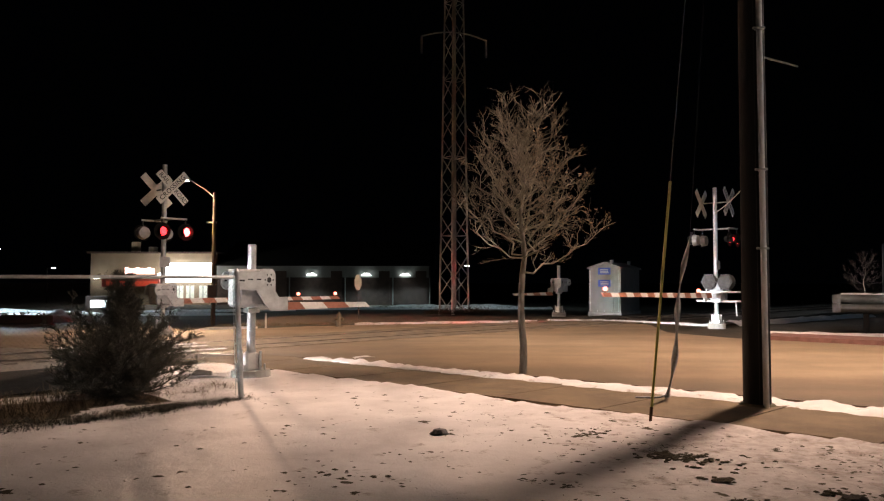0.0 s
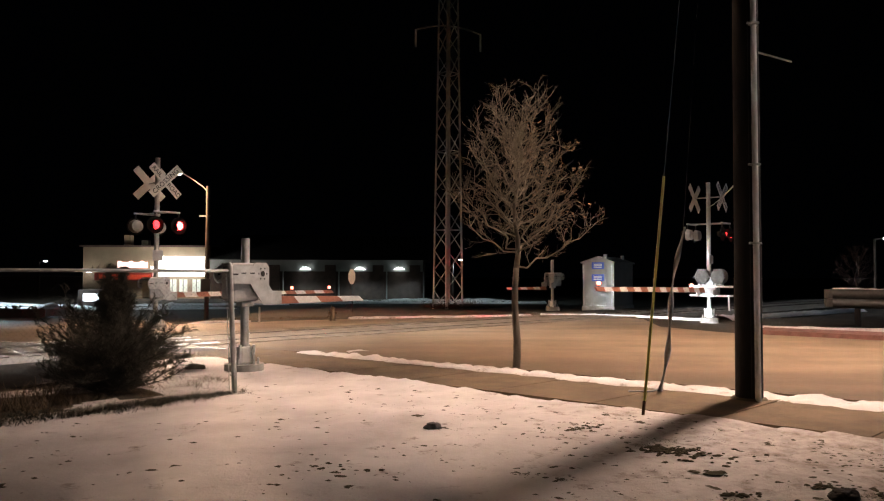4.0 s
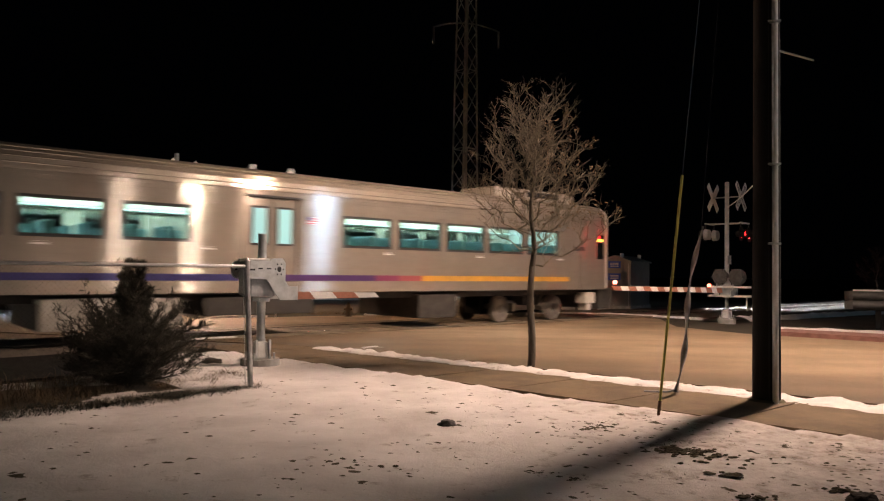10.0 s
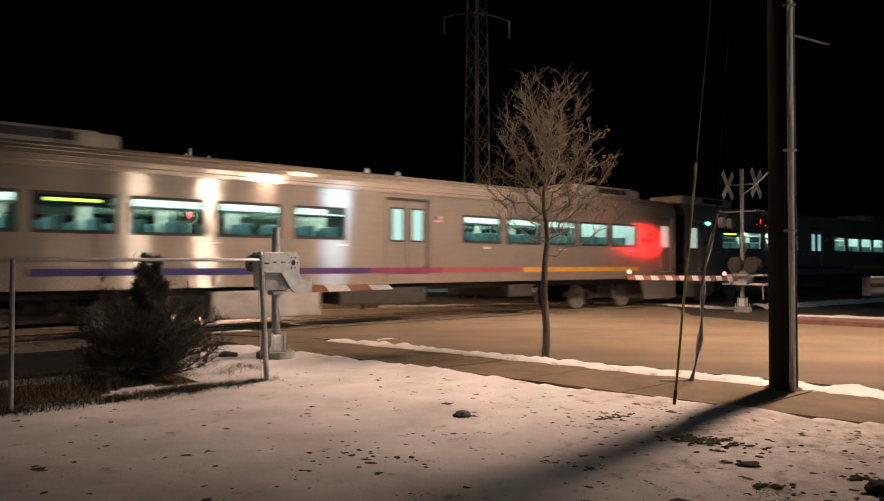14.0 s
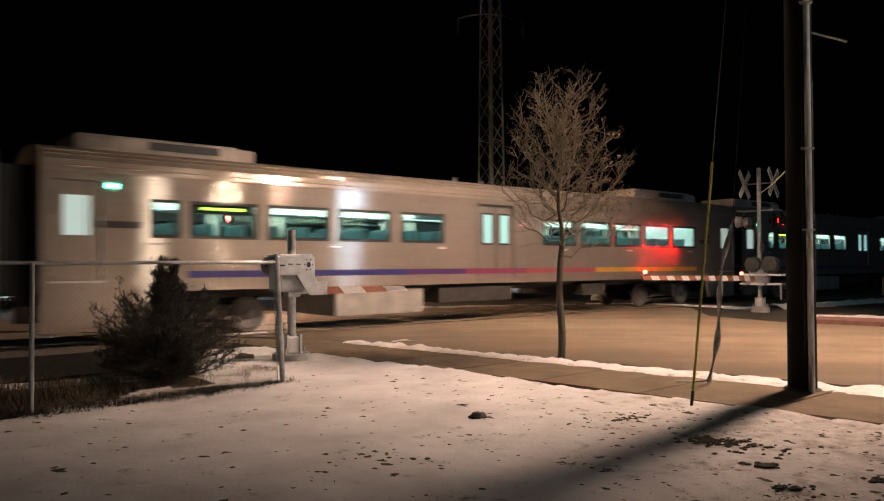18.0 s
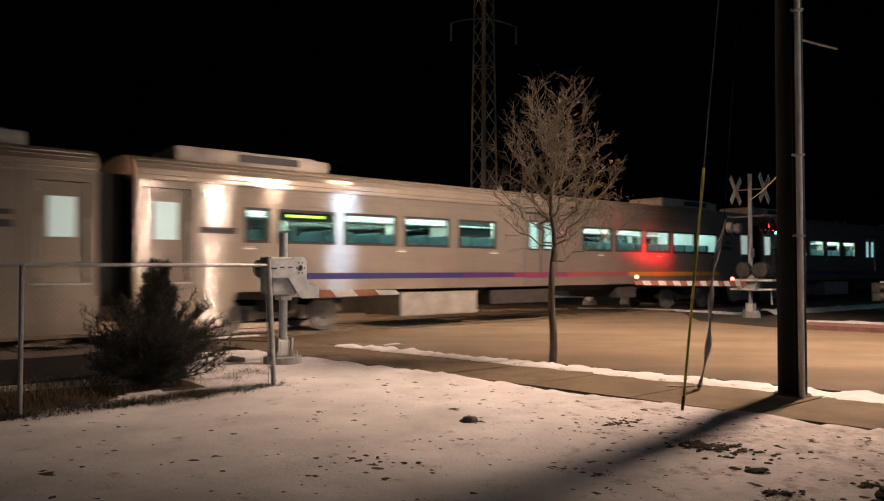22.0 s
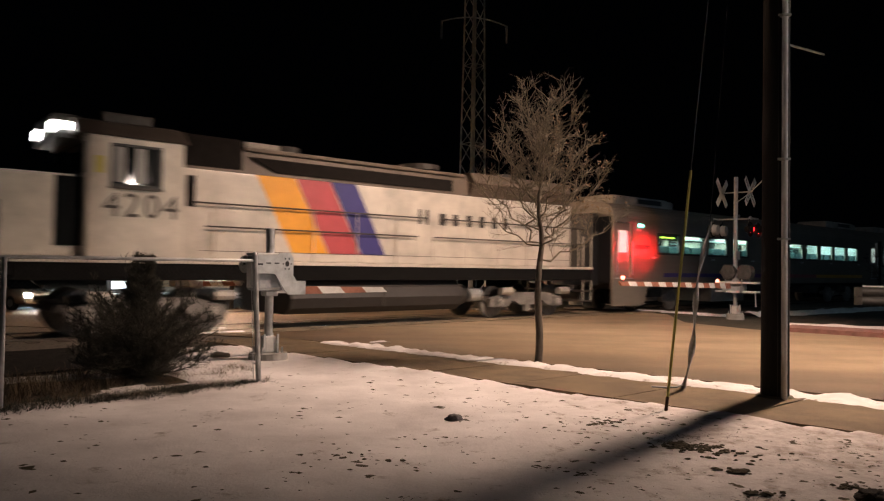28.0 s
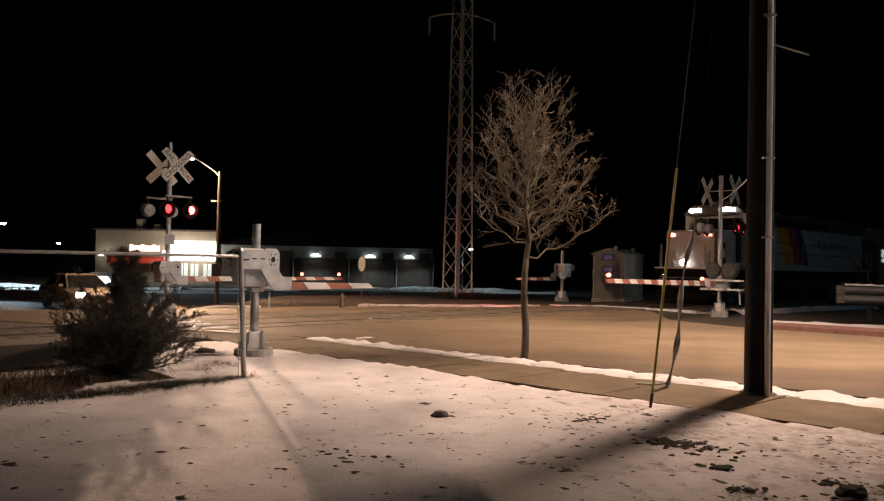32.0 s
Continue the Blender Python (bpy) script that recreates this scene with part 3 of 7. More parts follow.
# ---- sidewalk slabs ----
def sidewalk():
    t = thing("sidewalk", Matrix.Identity(4), "damp brown concrete sidewalk", "sidewalk", "", "structure")
    p = -14.0
    while p < 14.2:
        q = p + 1.5
        bm = B()
        c = [W(walk_in(p) + 0.03, p + 0.012), W(walk_out(p) + 0.25, p + 0.012), W(walk_out(q) + 0.25, q - 0.012), W(walk_in(q) + 0.03, q - 0.012)]
        top = [bm.verts.new((v.x, v.y, 0.008 + 0.004 * random.random())) for v in c]
        low = [bm.verts.new((v.x, v.y, -0.2)) for v in c]
        bm.faces.new(top)
        for i in range(4):
            bm.faces.new((top[i], low[i], low[(i + 1) % 4], top[(i + 1) % 4]))
        bmesh.ops.recalc_face_normals(bm, faces=bm.faces[:])
        part("slab", bm, M_WALK, t)
        p = q


sidewalk()


# ---- crossing signals and gates ----
SIGN_TURN = math.degrees(math.atan2(0.74, 0.67))


def crossbuck(t, y, face):
    """Two crossed white blades at height; face: -1 looks along -y."""
    for k, (turn, words) in enumerate(((-45, (("RAIL", -0.365), ("ROAD", 0.365))), (45, (("CROSSING", 0.0),)))):
        m = pose(0, y + face * 0.012 * k, 4.32, 0, turn * face, 0)
        bm = B()
        merge(bm, box(B(), -0.61, 0.61, -0.005, 0.005, -0.115, 0.115, 0.004), m)
        b = part("crossbuck_blade", bm, M_SIGN, t, "white blade with black lettering")
        tm = pose(0, y + face * (0.008 + 0.012 * k), 4.32, 0, turn * face, 0) @ (pose(0, 0, 0, 90, 0, 0) if face < 0 else pose(0, 0, 0, 90, 0, 180))
        for word, off in words:
            text_part("lettering", word, 0.2 if off == 0 else 0.185, M_BLACK, b, tm @ pose(off, 0, 0), 1.1 if off == 0 else 0.98)


def flasher(t, x, y, face, material, beam=False):
    """A round black backplate with a hooded red lens."""
    f = part("light_housing", rod(B(), (x, y, 3.02), (x, y - face * 0.16, 3.02), 0.2 if face > 0 else 0.13, 0.17 if face > 0 else 0.09, 18), M_SIGNBACK if face > 0 else M_MATTE, t, "grey signal housing" if face > 0 else "black signal housing")
    bm = B()
    rod(bm, (x, y, 3.02), (x, y + face * 0.012, 3.02), 0.255, 0.255, 20)
    part("backplate", bm, M_MATTE, f)
    part("red_lens", rod(B(), (x, y + face * 0.015, 3.02), (x, y + face * (0.05 if beam else 0.12), 3.02), 0.125, 0.11 if beam else 0.07, 16), material, f, "glowing red lens")
    bm = B()
    n = 10
    for i in range(n):
        a, b = (math.pi + 1.8) * i / n - 0.9, (math.pi + 1.8) * (i + 1) / n - 0.9
        q = [(x + 0.145 * math.cos(v), y + face * e, 3.02 + 0.145 * math.sin(v)) for v, e in ((a, 0.012), (b, 0.012), (b, 0.17), (a, 0.17))]
        o2 = [(x + 0.152 * math.cos(v), y + face * e, 3.02 + 0.152 * math.sin(v)) for v, e in ((a, 0.012), (b, 0.012), (b, 0.17), (a, 0.17))]
        va, vb = [bm.verts.new(p) for p in q], [bm.verts.new(p) for p in o2]
        bm.faces.new(va)
        bm.faces.new(vb[::-1])
        bm.faces.new((va[2], va[3], vb[3], vb[2]))
    part("hood", bm, M_MATTE, f)
    if beam:
        # unseen inner grid, added to keep the red beam narrow
        bm = B()
        yy = y + face * 0.052
        for k in range(-7, 8):
            e = 0.0175 * k
            if k % 2:
                bm.faces.new([bm.verts.new((x + a, yy + face * d, 3.02 + e - 0.3 * d)) for a, d in ((-0.13, 0), (0.13, 0), (0.13, 0.085), (-0.13, 0.085))])
            if k % 3:
                continue
            bm.faces.new([bm.verts.new((x + e - 0.3 * d, yy + face * d, 3.02 + a)) for a, d in ((-0.13, 0), (0.13, 0), (0.13, 0.085), (-0.13, 0.085))])
        for e in (-0.132, 0.132):
            box(bm, x + e - 0.003, x + e + 0.003, min(y, y + face * 0.14), max(y, y + face * 0.14), 2.885, 3.155)
            box(bm, x - 0.135, x + 0.135, min(y, y + face * 0.14), max(y, y + face * 0.14), 3.02 + e - 0.003, 3.02 + e + 0.003)
        g = part("lens_grid", bm, M_BLACK, f)
        g["kind"] = "stuff"


def gate_arm(t, x0, x1, z, y, size, lamps, tip=1, rise=0.0):
    """The striped arm, tapered, along x; rise: how much higher its tip hangs."""
    z_root = z
    n = max(4, int(abs(x1 - x0) / 0.41))
    for i in range(n):
        a, b = x0 + (x1 - x0) * i / n, x0 + (x1 - x0) * (i + 1) / n
        h0, h1 = size * (1 - 0.35 * i / n), size * (1 - 0.35 * (i + 1) / n)
        skew = -0.11
        bm = B()
        za, zb = z_root + rise * i / n, z_root + rise * (i + 1) / n
        pts = [(a - skew * 0.5, za - h0 / 2), (b - skew * 0.5, zb - h1 / 2), (b + skew * 0.5, zb + h1 / 2), (a + skew * 0.5, za + h0 / 2)]
        prism(bm, pts, "y", y - 0.028, y + 0.028)
        part("arm_stripe", bm, M_ARMRED if (n - i) % 2 == tip else M_ARMWHITE, t)
    for x, m in lamps:
        z = z_root + rise * (x - x0) / (x1 - x0)
        l = part("arm_lamp", rod(B(), (x, y, z + size * 0.33), (x, y, z + size * 0.33 + 0.05), 0.03), M_BLACK, t)
        part("lens", rod(B(), (x - 0.03, y, z + size * 0.33 + 0.1), (x + 0.03, y, z + size * 0.33 + 0.1), 0.055, 0.055, 12), m, l, "red arm lamp")


def gate_box(t, ax, z, y0, full=False):
    """The drive housing, the slotted counterweight plate and its curved arm; ax: the arm's sense along x."""
    before = set(t.children)
    a, b = sorted((-0.4 * ax, 0.16 * ax))
    house = part("drive_housing", box(B(), a, b, y0 + 0.06, y0 + 0.54, z - 0.37, z + 0.15, 0.05), M_HOUSING, t, "grey painted drive housing")
    part("housing_lid", box(B(), a - 0.01, b + 0.01, y0 + 0.05, y0 + 0.55, z + 0.15, z + 0.185, 0.012), M_ALU, house)
    part("housing_door", box(B(), -0.412 * ax - 0.006, -0.412 * ax + 0.006, y0 + 0.1, y0 + 0.5, z - 0.33, z + 0.1, 0.004), M_ALU, house, "bolted pale end door")
    part("mast_clamp", box(B(), -0.13, 0.13, -0.12, 0.12, z - 0.45, z - 0.38, 0.015), M_GALV, t)
    for yy in (y0 + 0.02, y0 + 0.58):
        bm = B()
        out = [(-0.34, 0.15), (-0.42, 0.08), (-0.42, -0.04), (-0.34, -0.11), (-0.06, -0.12), (0.16, -0.36), (0.24, -0.42), (0.62, -0.42), (0.62, -0.22), (0.42, -0.22), (0.34, -0.14), (0.34, 0.12), (0.27, 0.19), (0.05, 0.19), (0.0, 0.15)]
        prism(bm, [(ax * a, z + b) for a, b in out], "y", yy - 0.016, yy + 0.016)
        pl = part("support_plate", bm, M_GALV, t, "galvanised plate that carries the arm")
        for k in range(6):
            a = k * math.tau / 6
            part("bolt", rod(B(), (ax * (0.2 + 0.085 * math.cos(a)), yy - 0.024, z + 0.03 + 0.085 * math.sin(a)), (ax * (0.2 + 0.085 * math.cos(a)), yy + 0.024, z + 0.03 + 0.085 * math.sin(a)), 0.014, 0.014, 6), M_BLACK, pl)
        part("hub", rod(B(), (ax * 0.2, yy - 0.03, z + 0.03), (ax * 0.2, yy + 0.03, z + 0.03), 0.042, 0.042, 12), M_BLACK, pl)
        for a in (-0.2, -0.02):
            part("slot", box(B(), ax * a - 0.05, ax * a + 0.05, yy - 0.02, yy + 0.02, z + 0.028, z + 0.046), M_BLACK, pl)
    if full and ax < 0:
        for dz in (-0.12, -0.4):
            part("shelf_bar", box(B(), -0.3, 0.2, -0.78, 0.6, z + dz - 0.03, z + dz + 0.03, 0.01), M_ALU, t, "pale bar beside the drive housing")
        for yy in (0.16, -0.4):
            drum = part("drum_cover", rod(B(), (-0.34, yy, z + 0.19), (0.1, yy, z + 0.19), 0.24, 0.24, 22), M_CAST, t, "round cover of the drive")
            part("drum_rim", rod(B(), (-0.37, yy, z + 0.19), (-0.345, yy, z + 0.19), 0.2, 0.22, 18), M_CAST, drum)
            for k in range(6):
                c, sn = 0.25 * math.cos(k * math.tau / 6), 0.25 * math.sin(k * math.tau / 6)
                part("bolt", rod(B(), (-0.36, yy + c, z + 0.19 + sn), (-0.34, yy + c, z + 0.19 + sn), 0.03, 0.03, 6), M_BLACK, drum)
        part("hanging_lever", rod(B(), (-0.1, -0.7, z - 0.4), (-0.1, -0.72, z - 0.85), 0.03, 0.03, 8), M_GALV, t)
    for yy in (y0 + 0.0, y0 + 0.6):
        disc = part("counterweight", rod(B(), (-ax * 0.4, yy - 0.03, z + 0.02), (-ax * 0.4, yy + 0.03, z + 0.02), 0.135, 0.135, 20), M_GALV, t, "round counterweight with a slot")
        part("slot", box(B(), -ax * 0.4 - 0.07, -ax * 0.4 + 0.07, yy - 0.034, yy + 0.034, z + 0.008, z + 0.032), M_BLACK, disc)
    # narrower and taller than drawn above
    fit = Matrix.Translation((0, 0, z)) @ Matrix.Diagonal((0.8, 1, 1.12, 1)) @ Matrix.Translation((0, 0, -z))
    for ob in t.children:
        if ob not in before:
            for o in (ob, *ob.children):
                o.data.transform(fit)


def mast_foot(t, r=0.3):
    part("footing", rod(B(), (0, 0, -0.05), (0, 0, 0.14), r, r * 0.97, 20), M_CONCRETE, t, "round concrete footing")
    part("base_casting", box(B(), -0.1, 0.1, -0.1, 0.1, 0.14, 0.42, 0.03), M_ALU, t)
    for x in (-1, 1):
        for y in (-1, 1):
            part("anchor_bolt", rod(B(), (x * 0.17, y * 0.17, 0.12), (x * 0.17, y * 0.17, 0.24), 0.018, 0.018, 6), M_GALV, t)
            part("fin", box(B(), x * 0.115 - 0.018, x * 0.115 + 0.018, y * 0.115 - 0.018, y * 0.115 + 0.018, 0.14, 0.45), M_GALV, t)


def signal(name, s, p, label, turn=None, height=5.0, signs=True, arm=0.0, arm_z=1.1, lamps=(), box_z=1.55, size=0.16, at=None, beam_back=False, rise=0.0):
    c = at if at else W(s, p)
    t = thing(name, pose(c.x, c.y, 0, 0, 0, SIGN_TURN if turn is None else turn), label, "crossing signal", "crossing signals and gates")
    mast_foot(t, 0.3 if signs else 0.325)
    part("mast", rod(B(), (0, 0, 0.14), (0, 0, height), 0.07, 0.07, 16), M_GALV, t, "galvanised mast")
    if signs:
        part("sign_bracket", rod(B(), (0, -0.5, 4.32), (0, 0.5, 4.32), 0.022), M_GALV, t)
        crossbuck(t, -0.48, -1)
        crossbuck(t, 0.48, 1)
        part("cross_arm", rod(B(), (0, -0.62, 3.4), (0, 0.62, 3.4), 0.03), M_GALV, t, "arm that carries the lights")
        for y in (-0.6, 0.6):
            part("light_bar", rod(B(), (-0.4, y, 3.4), (0.4, y, 3.4), 0.028), M_GALV, t)
            for x in (-0.36, 0.36):
                part("light_hanger", rod(B(), (x, y, 3.12), (x, y, 3.4), 0.022), M_BLACK, t)
        for x, m in ((-0.36, M_REDDIM), (0.36, M_RED)):
            flasher(t, x, -0.62, -1, m)
            flasher(t, x, 0.62, 1, (M_REDBEAM_LOW if m == M_RED else M_REDBEAM) if beam_back else m, beam_back)
        part("small_sign", box(B(), -0.16, 0.16, -0.09, -0.08, 2.0, 2.3, 0.003), M_SIGNBACK, t, "small plate on the mast")
    if arm:
        gate_box(t, 1 if arm > 0 else -1, box_z, -0.34, signs)
        gate_arm(t, 0.48 if arm > 0 else -0.48, arm, arm_z, 0.0, size, lamps, 1 if signs else 0, rise)
    return t


signal("sidewalk_gate", 0, 0, "lowered gate with a short striped arm over the sidewalk", turn=37, height=2.2, signs=False, arm=2.22, arm_z=1.17, box_z=1.58, size=0.135, at=Vector((-3.15, 11.95, 0)))
signal("crossing_signal", 0, 0, "signal mast with lettered crossbucks, red lights and lowered gate", height=5.05, arm=6.7, arm_z=0.98, lamps=((6.55, M_TIP), (4.9, M_TIP)), box_z=1.3, at=Vector((-8.27, 21.4, 0)))
signal("crossing_signal", 0, 0, "signal mast with crossbucks, red lights and gate by the kerb", height=4.85, arm=-7.8, arm_z=1.1, rise=0.13, lamps=((-7.65, M_TIP), (-1.5, M_TIP)), box_z=1.35, size=0.18, at=Vector((9.52, 25.08, 0)), beam_back=True)
signal("sidewalk_gate", 0, 0, "lowered gate with a short striped arm beyond the rails", turn=TURN, height=2.3, signs=False, arm=-3.1, box_z=1.5, size=0.15, arm_z=1.0, at=Vector((5.4, 33.4, 0)))


# ---- pole, guy wires and service cable ----
def utility_pole():
    t = thing("utility_pole", pose(4.07, 9.38, 0), "tall creosoted wooden utility pole with a grey conduit", "utility pole")
    bm = B()
    n = 22
    for k in range(12):
        rod(bm, (0, 0, -0.3 + 1.15 * k), (0, 0, -0.3 + 1.15 * (k + 1)), 0.172 - 0.003 * k, 0.172 - 0.003 * (k + 1), n, False)
    bmesh.ops.remove_doubles(bm, verts=bm.verts[:], dist=0.001)
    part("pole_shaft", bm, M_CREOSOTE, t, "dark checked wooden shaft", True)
    a = (0.03, -0.196)
    part("conduit", rod(B(), (a[0], a[1], 0.0), (a[0] - 0.012, a[1] + 0.03, 12.5), 0.038, 0.036, 14), M_PVC, t, "pale grey cable conduit")
    for z in (2.02, 3.03, 4.86, 6.6):
        part("strap", box(B(), a[0] - 0.058, a[0] + 0.05, a[1] - 0.046, a[1] + 0.06, z - 0.012, z + 0.012), M_GALV, t)
        part("strap_bolt", rod(B(), (a[0] - 0.1, a[1] - 0.02, z), (a[0] - 0.05, a[1] - 0.02, z), 0.016, 0.016, 6), M_GALV, t)
    part("side_bracket", rod(B(), (0.15, 0.0, 4.55), (0.62, 0.02, 4.43), 0.014, 0.014, 8), M_GALV, t, "thin bracket")
    part("ground_wire", rod(B(), (-0.05, -0.19, 0.0), (-0.05, -0.16, 12), 0.006, 0.006, 5), M_BLACK, t)
    part("collar", rod(B(), (0, 0, -0.02), (0, 0, 0.035), 0.27, 0.2, 18), M_DIRT, t)
    return t


def guys():
    t = thing("guy_wire", pose(2.35, 8.2, 0), "taut guy wire with a yellow plastic sleeve", "guy wire")
    foot, top = Vector((0, 0, 0.02)), Vector((1.72, 1.2, 14.4))
    w = (top - foot).normalized()
    part("anchor_rod", rod(B(), foot + Vector((-0.05, -0.12, -0.1)), foot + w * 0.16, 0.016, 0.02, 8), M_RUST, t, "rusty anchor rod")
    part("sleeve", rod(B(), foot + w * 0.14, foot + w * 2.78, 0.016, 0.015, 12), M_YELLOW, t, "faded yellow sleeve")
    part("wire", rod(B(), foot + w * 2.78, top, 0.005, 0.005, 6), M_BLACK, t)
    g = thing("guy_guard", pose(3.06, 9.95, 0), "twisted loose grey guard strip on a slack guy wire", "guy wire")
    bm = B()
    n = 46
    prev = None
    for i in range(n + 1):
        f = i / n
        z = 2.25 * f
        x = 0.02 + 0.2 * f + 0.035 * math.sin(f * 7)
        y = -0.42 * f
        a = -0.3 + 1.25 * math.sin(f * 11 + 0.4)
        wd = 0.046 - 0.012 * f
        c, s = math.cos(a) * wd, math.sin(a) * wd
        row = [bm.verts.new((x + c, y + s, z)), bm.verts.new((x + 0.012 * s / wd, y - 0.012 * c / wd, z)), bm.verts.new((x - c, y - s, z)), bm.verts.new((x - 0.012 * s / wd, y + 0.012 * c / wd, z))]
        if prev:
            for k in range(4):
                bm.faces.new((prev[k], prev[(k + 1) % 4], row[(k + 1) % 4], row[k]))
        prev = row
    part("guard_strip", bm, M_RIBBON, g, "twisted grey strip", True)
    tail = [Vector((-0.42 + 0.11 * k, -0.04 - 0.03 * math.sin(k), 0.022 + (0.03 if k > 3 else 0))) for k in range(5)]
    part("strip_end", tube(B(), tail, 0.012, 6), M_RIBBON, g)
    part("wire", rod(B(), (0.22, -0.42, 2.2), (0.95, -0.55, 13), 0.005, 0.005, 5), M_BLACK, g)
    c = thing("service_cable", Matrix.Identity(4), "thin cable from the pole to the far signal mast", "cable")
    a, b = Vector((4.07, 9.2, 3.02)), Vector((9.5, 25.0, 3.97))
    part("cable", tube(B(), [a.lerp(b, k / 10) - Vector((0, 0, 0.06 * math.sin(math.pi * k / 10))) for k in range(11)], 0.012, 6), M_ALU, c)


M_RUST = mat("rusty_iron", (0.10, 0.055, 0.03), 0.85, 0.3, 0.4, 20, 0.3)
utility_pole()
guys()


# ---- tree ----
def curve(bm, a, b, sag, r0, r1, rng, seg, n):
    """A twig from a to b that leaves sideways and bends up; gives back its points."""
    a, b = Vector(a), Vector(b)
    ln = (b - a).length
    pts = []
    for i in range(n + 1):
        f = i / n
        q = a.lerp(b, f) - Vector((0, 0, sag * ln * math.sin(math.pi * f)))
        if 0 < i < n:
            q += Vector((rng.gauss(0, 1), rng.gauss(0, 1), rng.gauss(0, 0.7))) * 0.035 * ln
        pts.append(q)
    for i in range(n):
        rod(bm, pts[i], pts[i + 1], r0 + (r1 - r0) * i / n, r0 + (r1 - r0) * (i + 1) / n, seg, False)
    return pts


def bare_tree(name, x, y, label, height, limbs, spread, seed, fork, r, leaves, bark):
    """A young tree: a straight leader, limbs that climb steeper towards the top, and three orders of fine twigs."""
    rng = random.Random(seed)
    t = thing(name, pose(x, y, 0), label, "tree")
    trunk = B()
    pts = [Vector((0.02 * math.sin(k * 1.1), 0.015 * math.cos(k * 1.7), -0.1 + (fork + 0.1) * k / 6)) for k in range(7)]
    skin(trunk, pts, r * 1.15, r * 0.85, 14)
    rise = height - fork
    lead = [pts[-1] + Vector((0.04 * math.sin(k * 1.3), 0.04 * math.sin(k * 0.9), rise * 0.6 * k / 7)) for k in range(8)]
    skin(trunk, lead, r * 0.84, r * 0.16, 12)
    part("trunk", trunk, M_TRUNK, t, "slender grey trunk", True)
    bm, tips = B(), []

    def twig(p, d, ln, r0, order):
        side = Vector((rng.gauss(0, 1), rng.gauss(0, 1), rng.gauss(0.25, 0.6))).normalized()
        e = p + (d * 0.75 + side * 0.72).normalized() * ln
        q = curve(bm, p, e, 0.04, r0, r0 * 0.45, rng, 3 if order else 4, 3 if order else 4)
        tips.append(e)
        if order < 2:
            n = 6 if order == 0 else 2
            for j in range(n):
                f = 0.25 + 0.75 * (j + rng.random()) / n
                i = min(int(f * (len(q) - 1)), len(q) - 2)
                twig(q[i].lerp(q[i + 1], f * (len(q) - 1) - i if i < len(q) - 1 else 1.0), (q[i + 1] - q[i]).normalized(), ln * rng.uniform(0.32, 0.6), r0 * 0.62, order + 1)
    for k in range(limbs):
        f = (k + 0.5) / limbs
        a = k * 2.399 + rng.uniform(-0.3, 0.3)
        start = lead[min(int(f * 7), 6)].lerp(lead[min(int(f * 7) + 1, 7)], f * 7 % 1)
        climb = radians(rng.uniform(20, 42) + 42 * f)
        ln = spread * (1.22 - 0.42 * f) * rng.uniform(0.86, 1.06)
        end = start + Vector((math.cos(a) * math.cos(climb), math.sin(a) * math.cos(climb), math.sin(climb))) * ln
        limb = curve(bm, start, end, 0.07, r * (0.29 - 0.14 * f), 0.0042, rng, 6, 8)
        tips.append(end)
        for i in range(2, 9):
            for _ in range(2 if i < 8 else 3):
                p = limb[i - 1].lerp(limb[i], rng.random())
                twig(p, (limb[i] - limb[i - 1]).normalized(), ln * rng.uniform(0.12, 0.3) + 0.05, 0.0054, 0)
    part("crown", bm, bark, t, "bare spreading twigs", False)
    lf = B()
    for p in tips:
        if rng.random() < leaves and p.x > 0.15 and 2.4 < p.z < 4.3:
            for _ in range(2):
                u = Vector((rng.uniform(-1, 1), rng.uniform(-1, 1), rng.uniform(-1, 0.3))).normalized() * 0.035
                w = u.orthogonal().normalized() * 0.015
                q = p + Vector((rng.uniform(-0.05, 0.05), rng.uniform(-0.05, 0.05), rng.uniform(-0.05, 0.02)))
                lf.faces.new([lf.verts.new(v) for v in (q - u, q + w, q + u, q - w)])
    if leaves:
        part("withered_leaves", lf, M_LEAF, t, "few withered brown leaves")
    return t


M_DARKTWIG = mat("dark_twig", (0.025, 0.014, 0.01), 0.95, 0, 0.3, 9, 0)
M_LEAF = mat("withered_leaf", (0.16, 0.10, 0.05), 0.85, 0, 0.4, 20, 0)
bare_tree("young_tree", 1.38, 12.44, "bare young tree in the snow strip by the sidewalk", 4.95, 27, 1.5, 9, 1.72, 0.06, 0.05, M_BARK)
bare_tree("bare_shrub_tree", 15.9, 27.2, "small bare tree in the dark beyond the road", 2.9, 12, 0.8, 3, 1.0, 0.04, 0.0, M_DARKTWIG)


# ---- fence with the juniper behind it ----
M_WIRE = mat("weathered_wire", (0.014, 0.014, 0.014), 0.8, 0.2, 0.2, 5, 0)


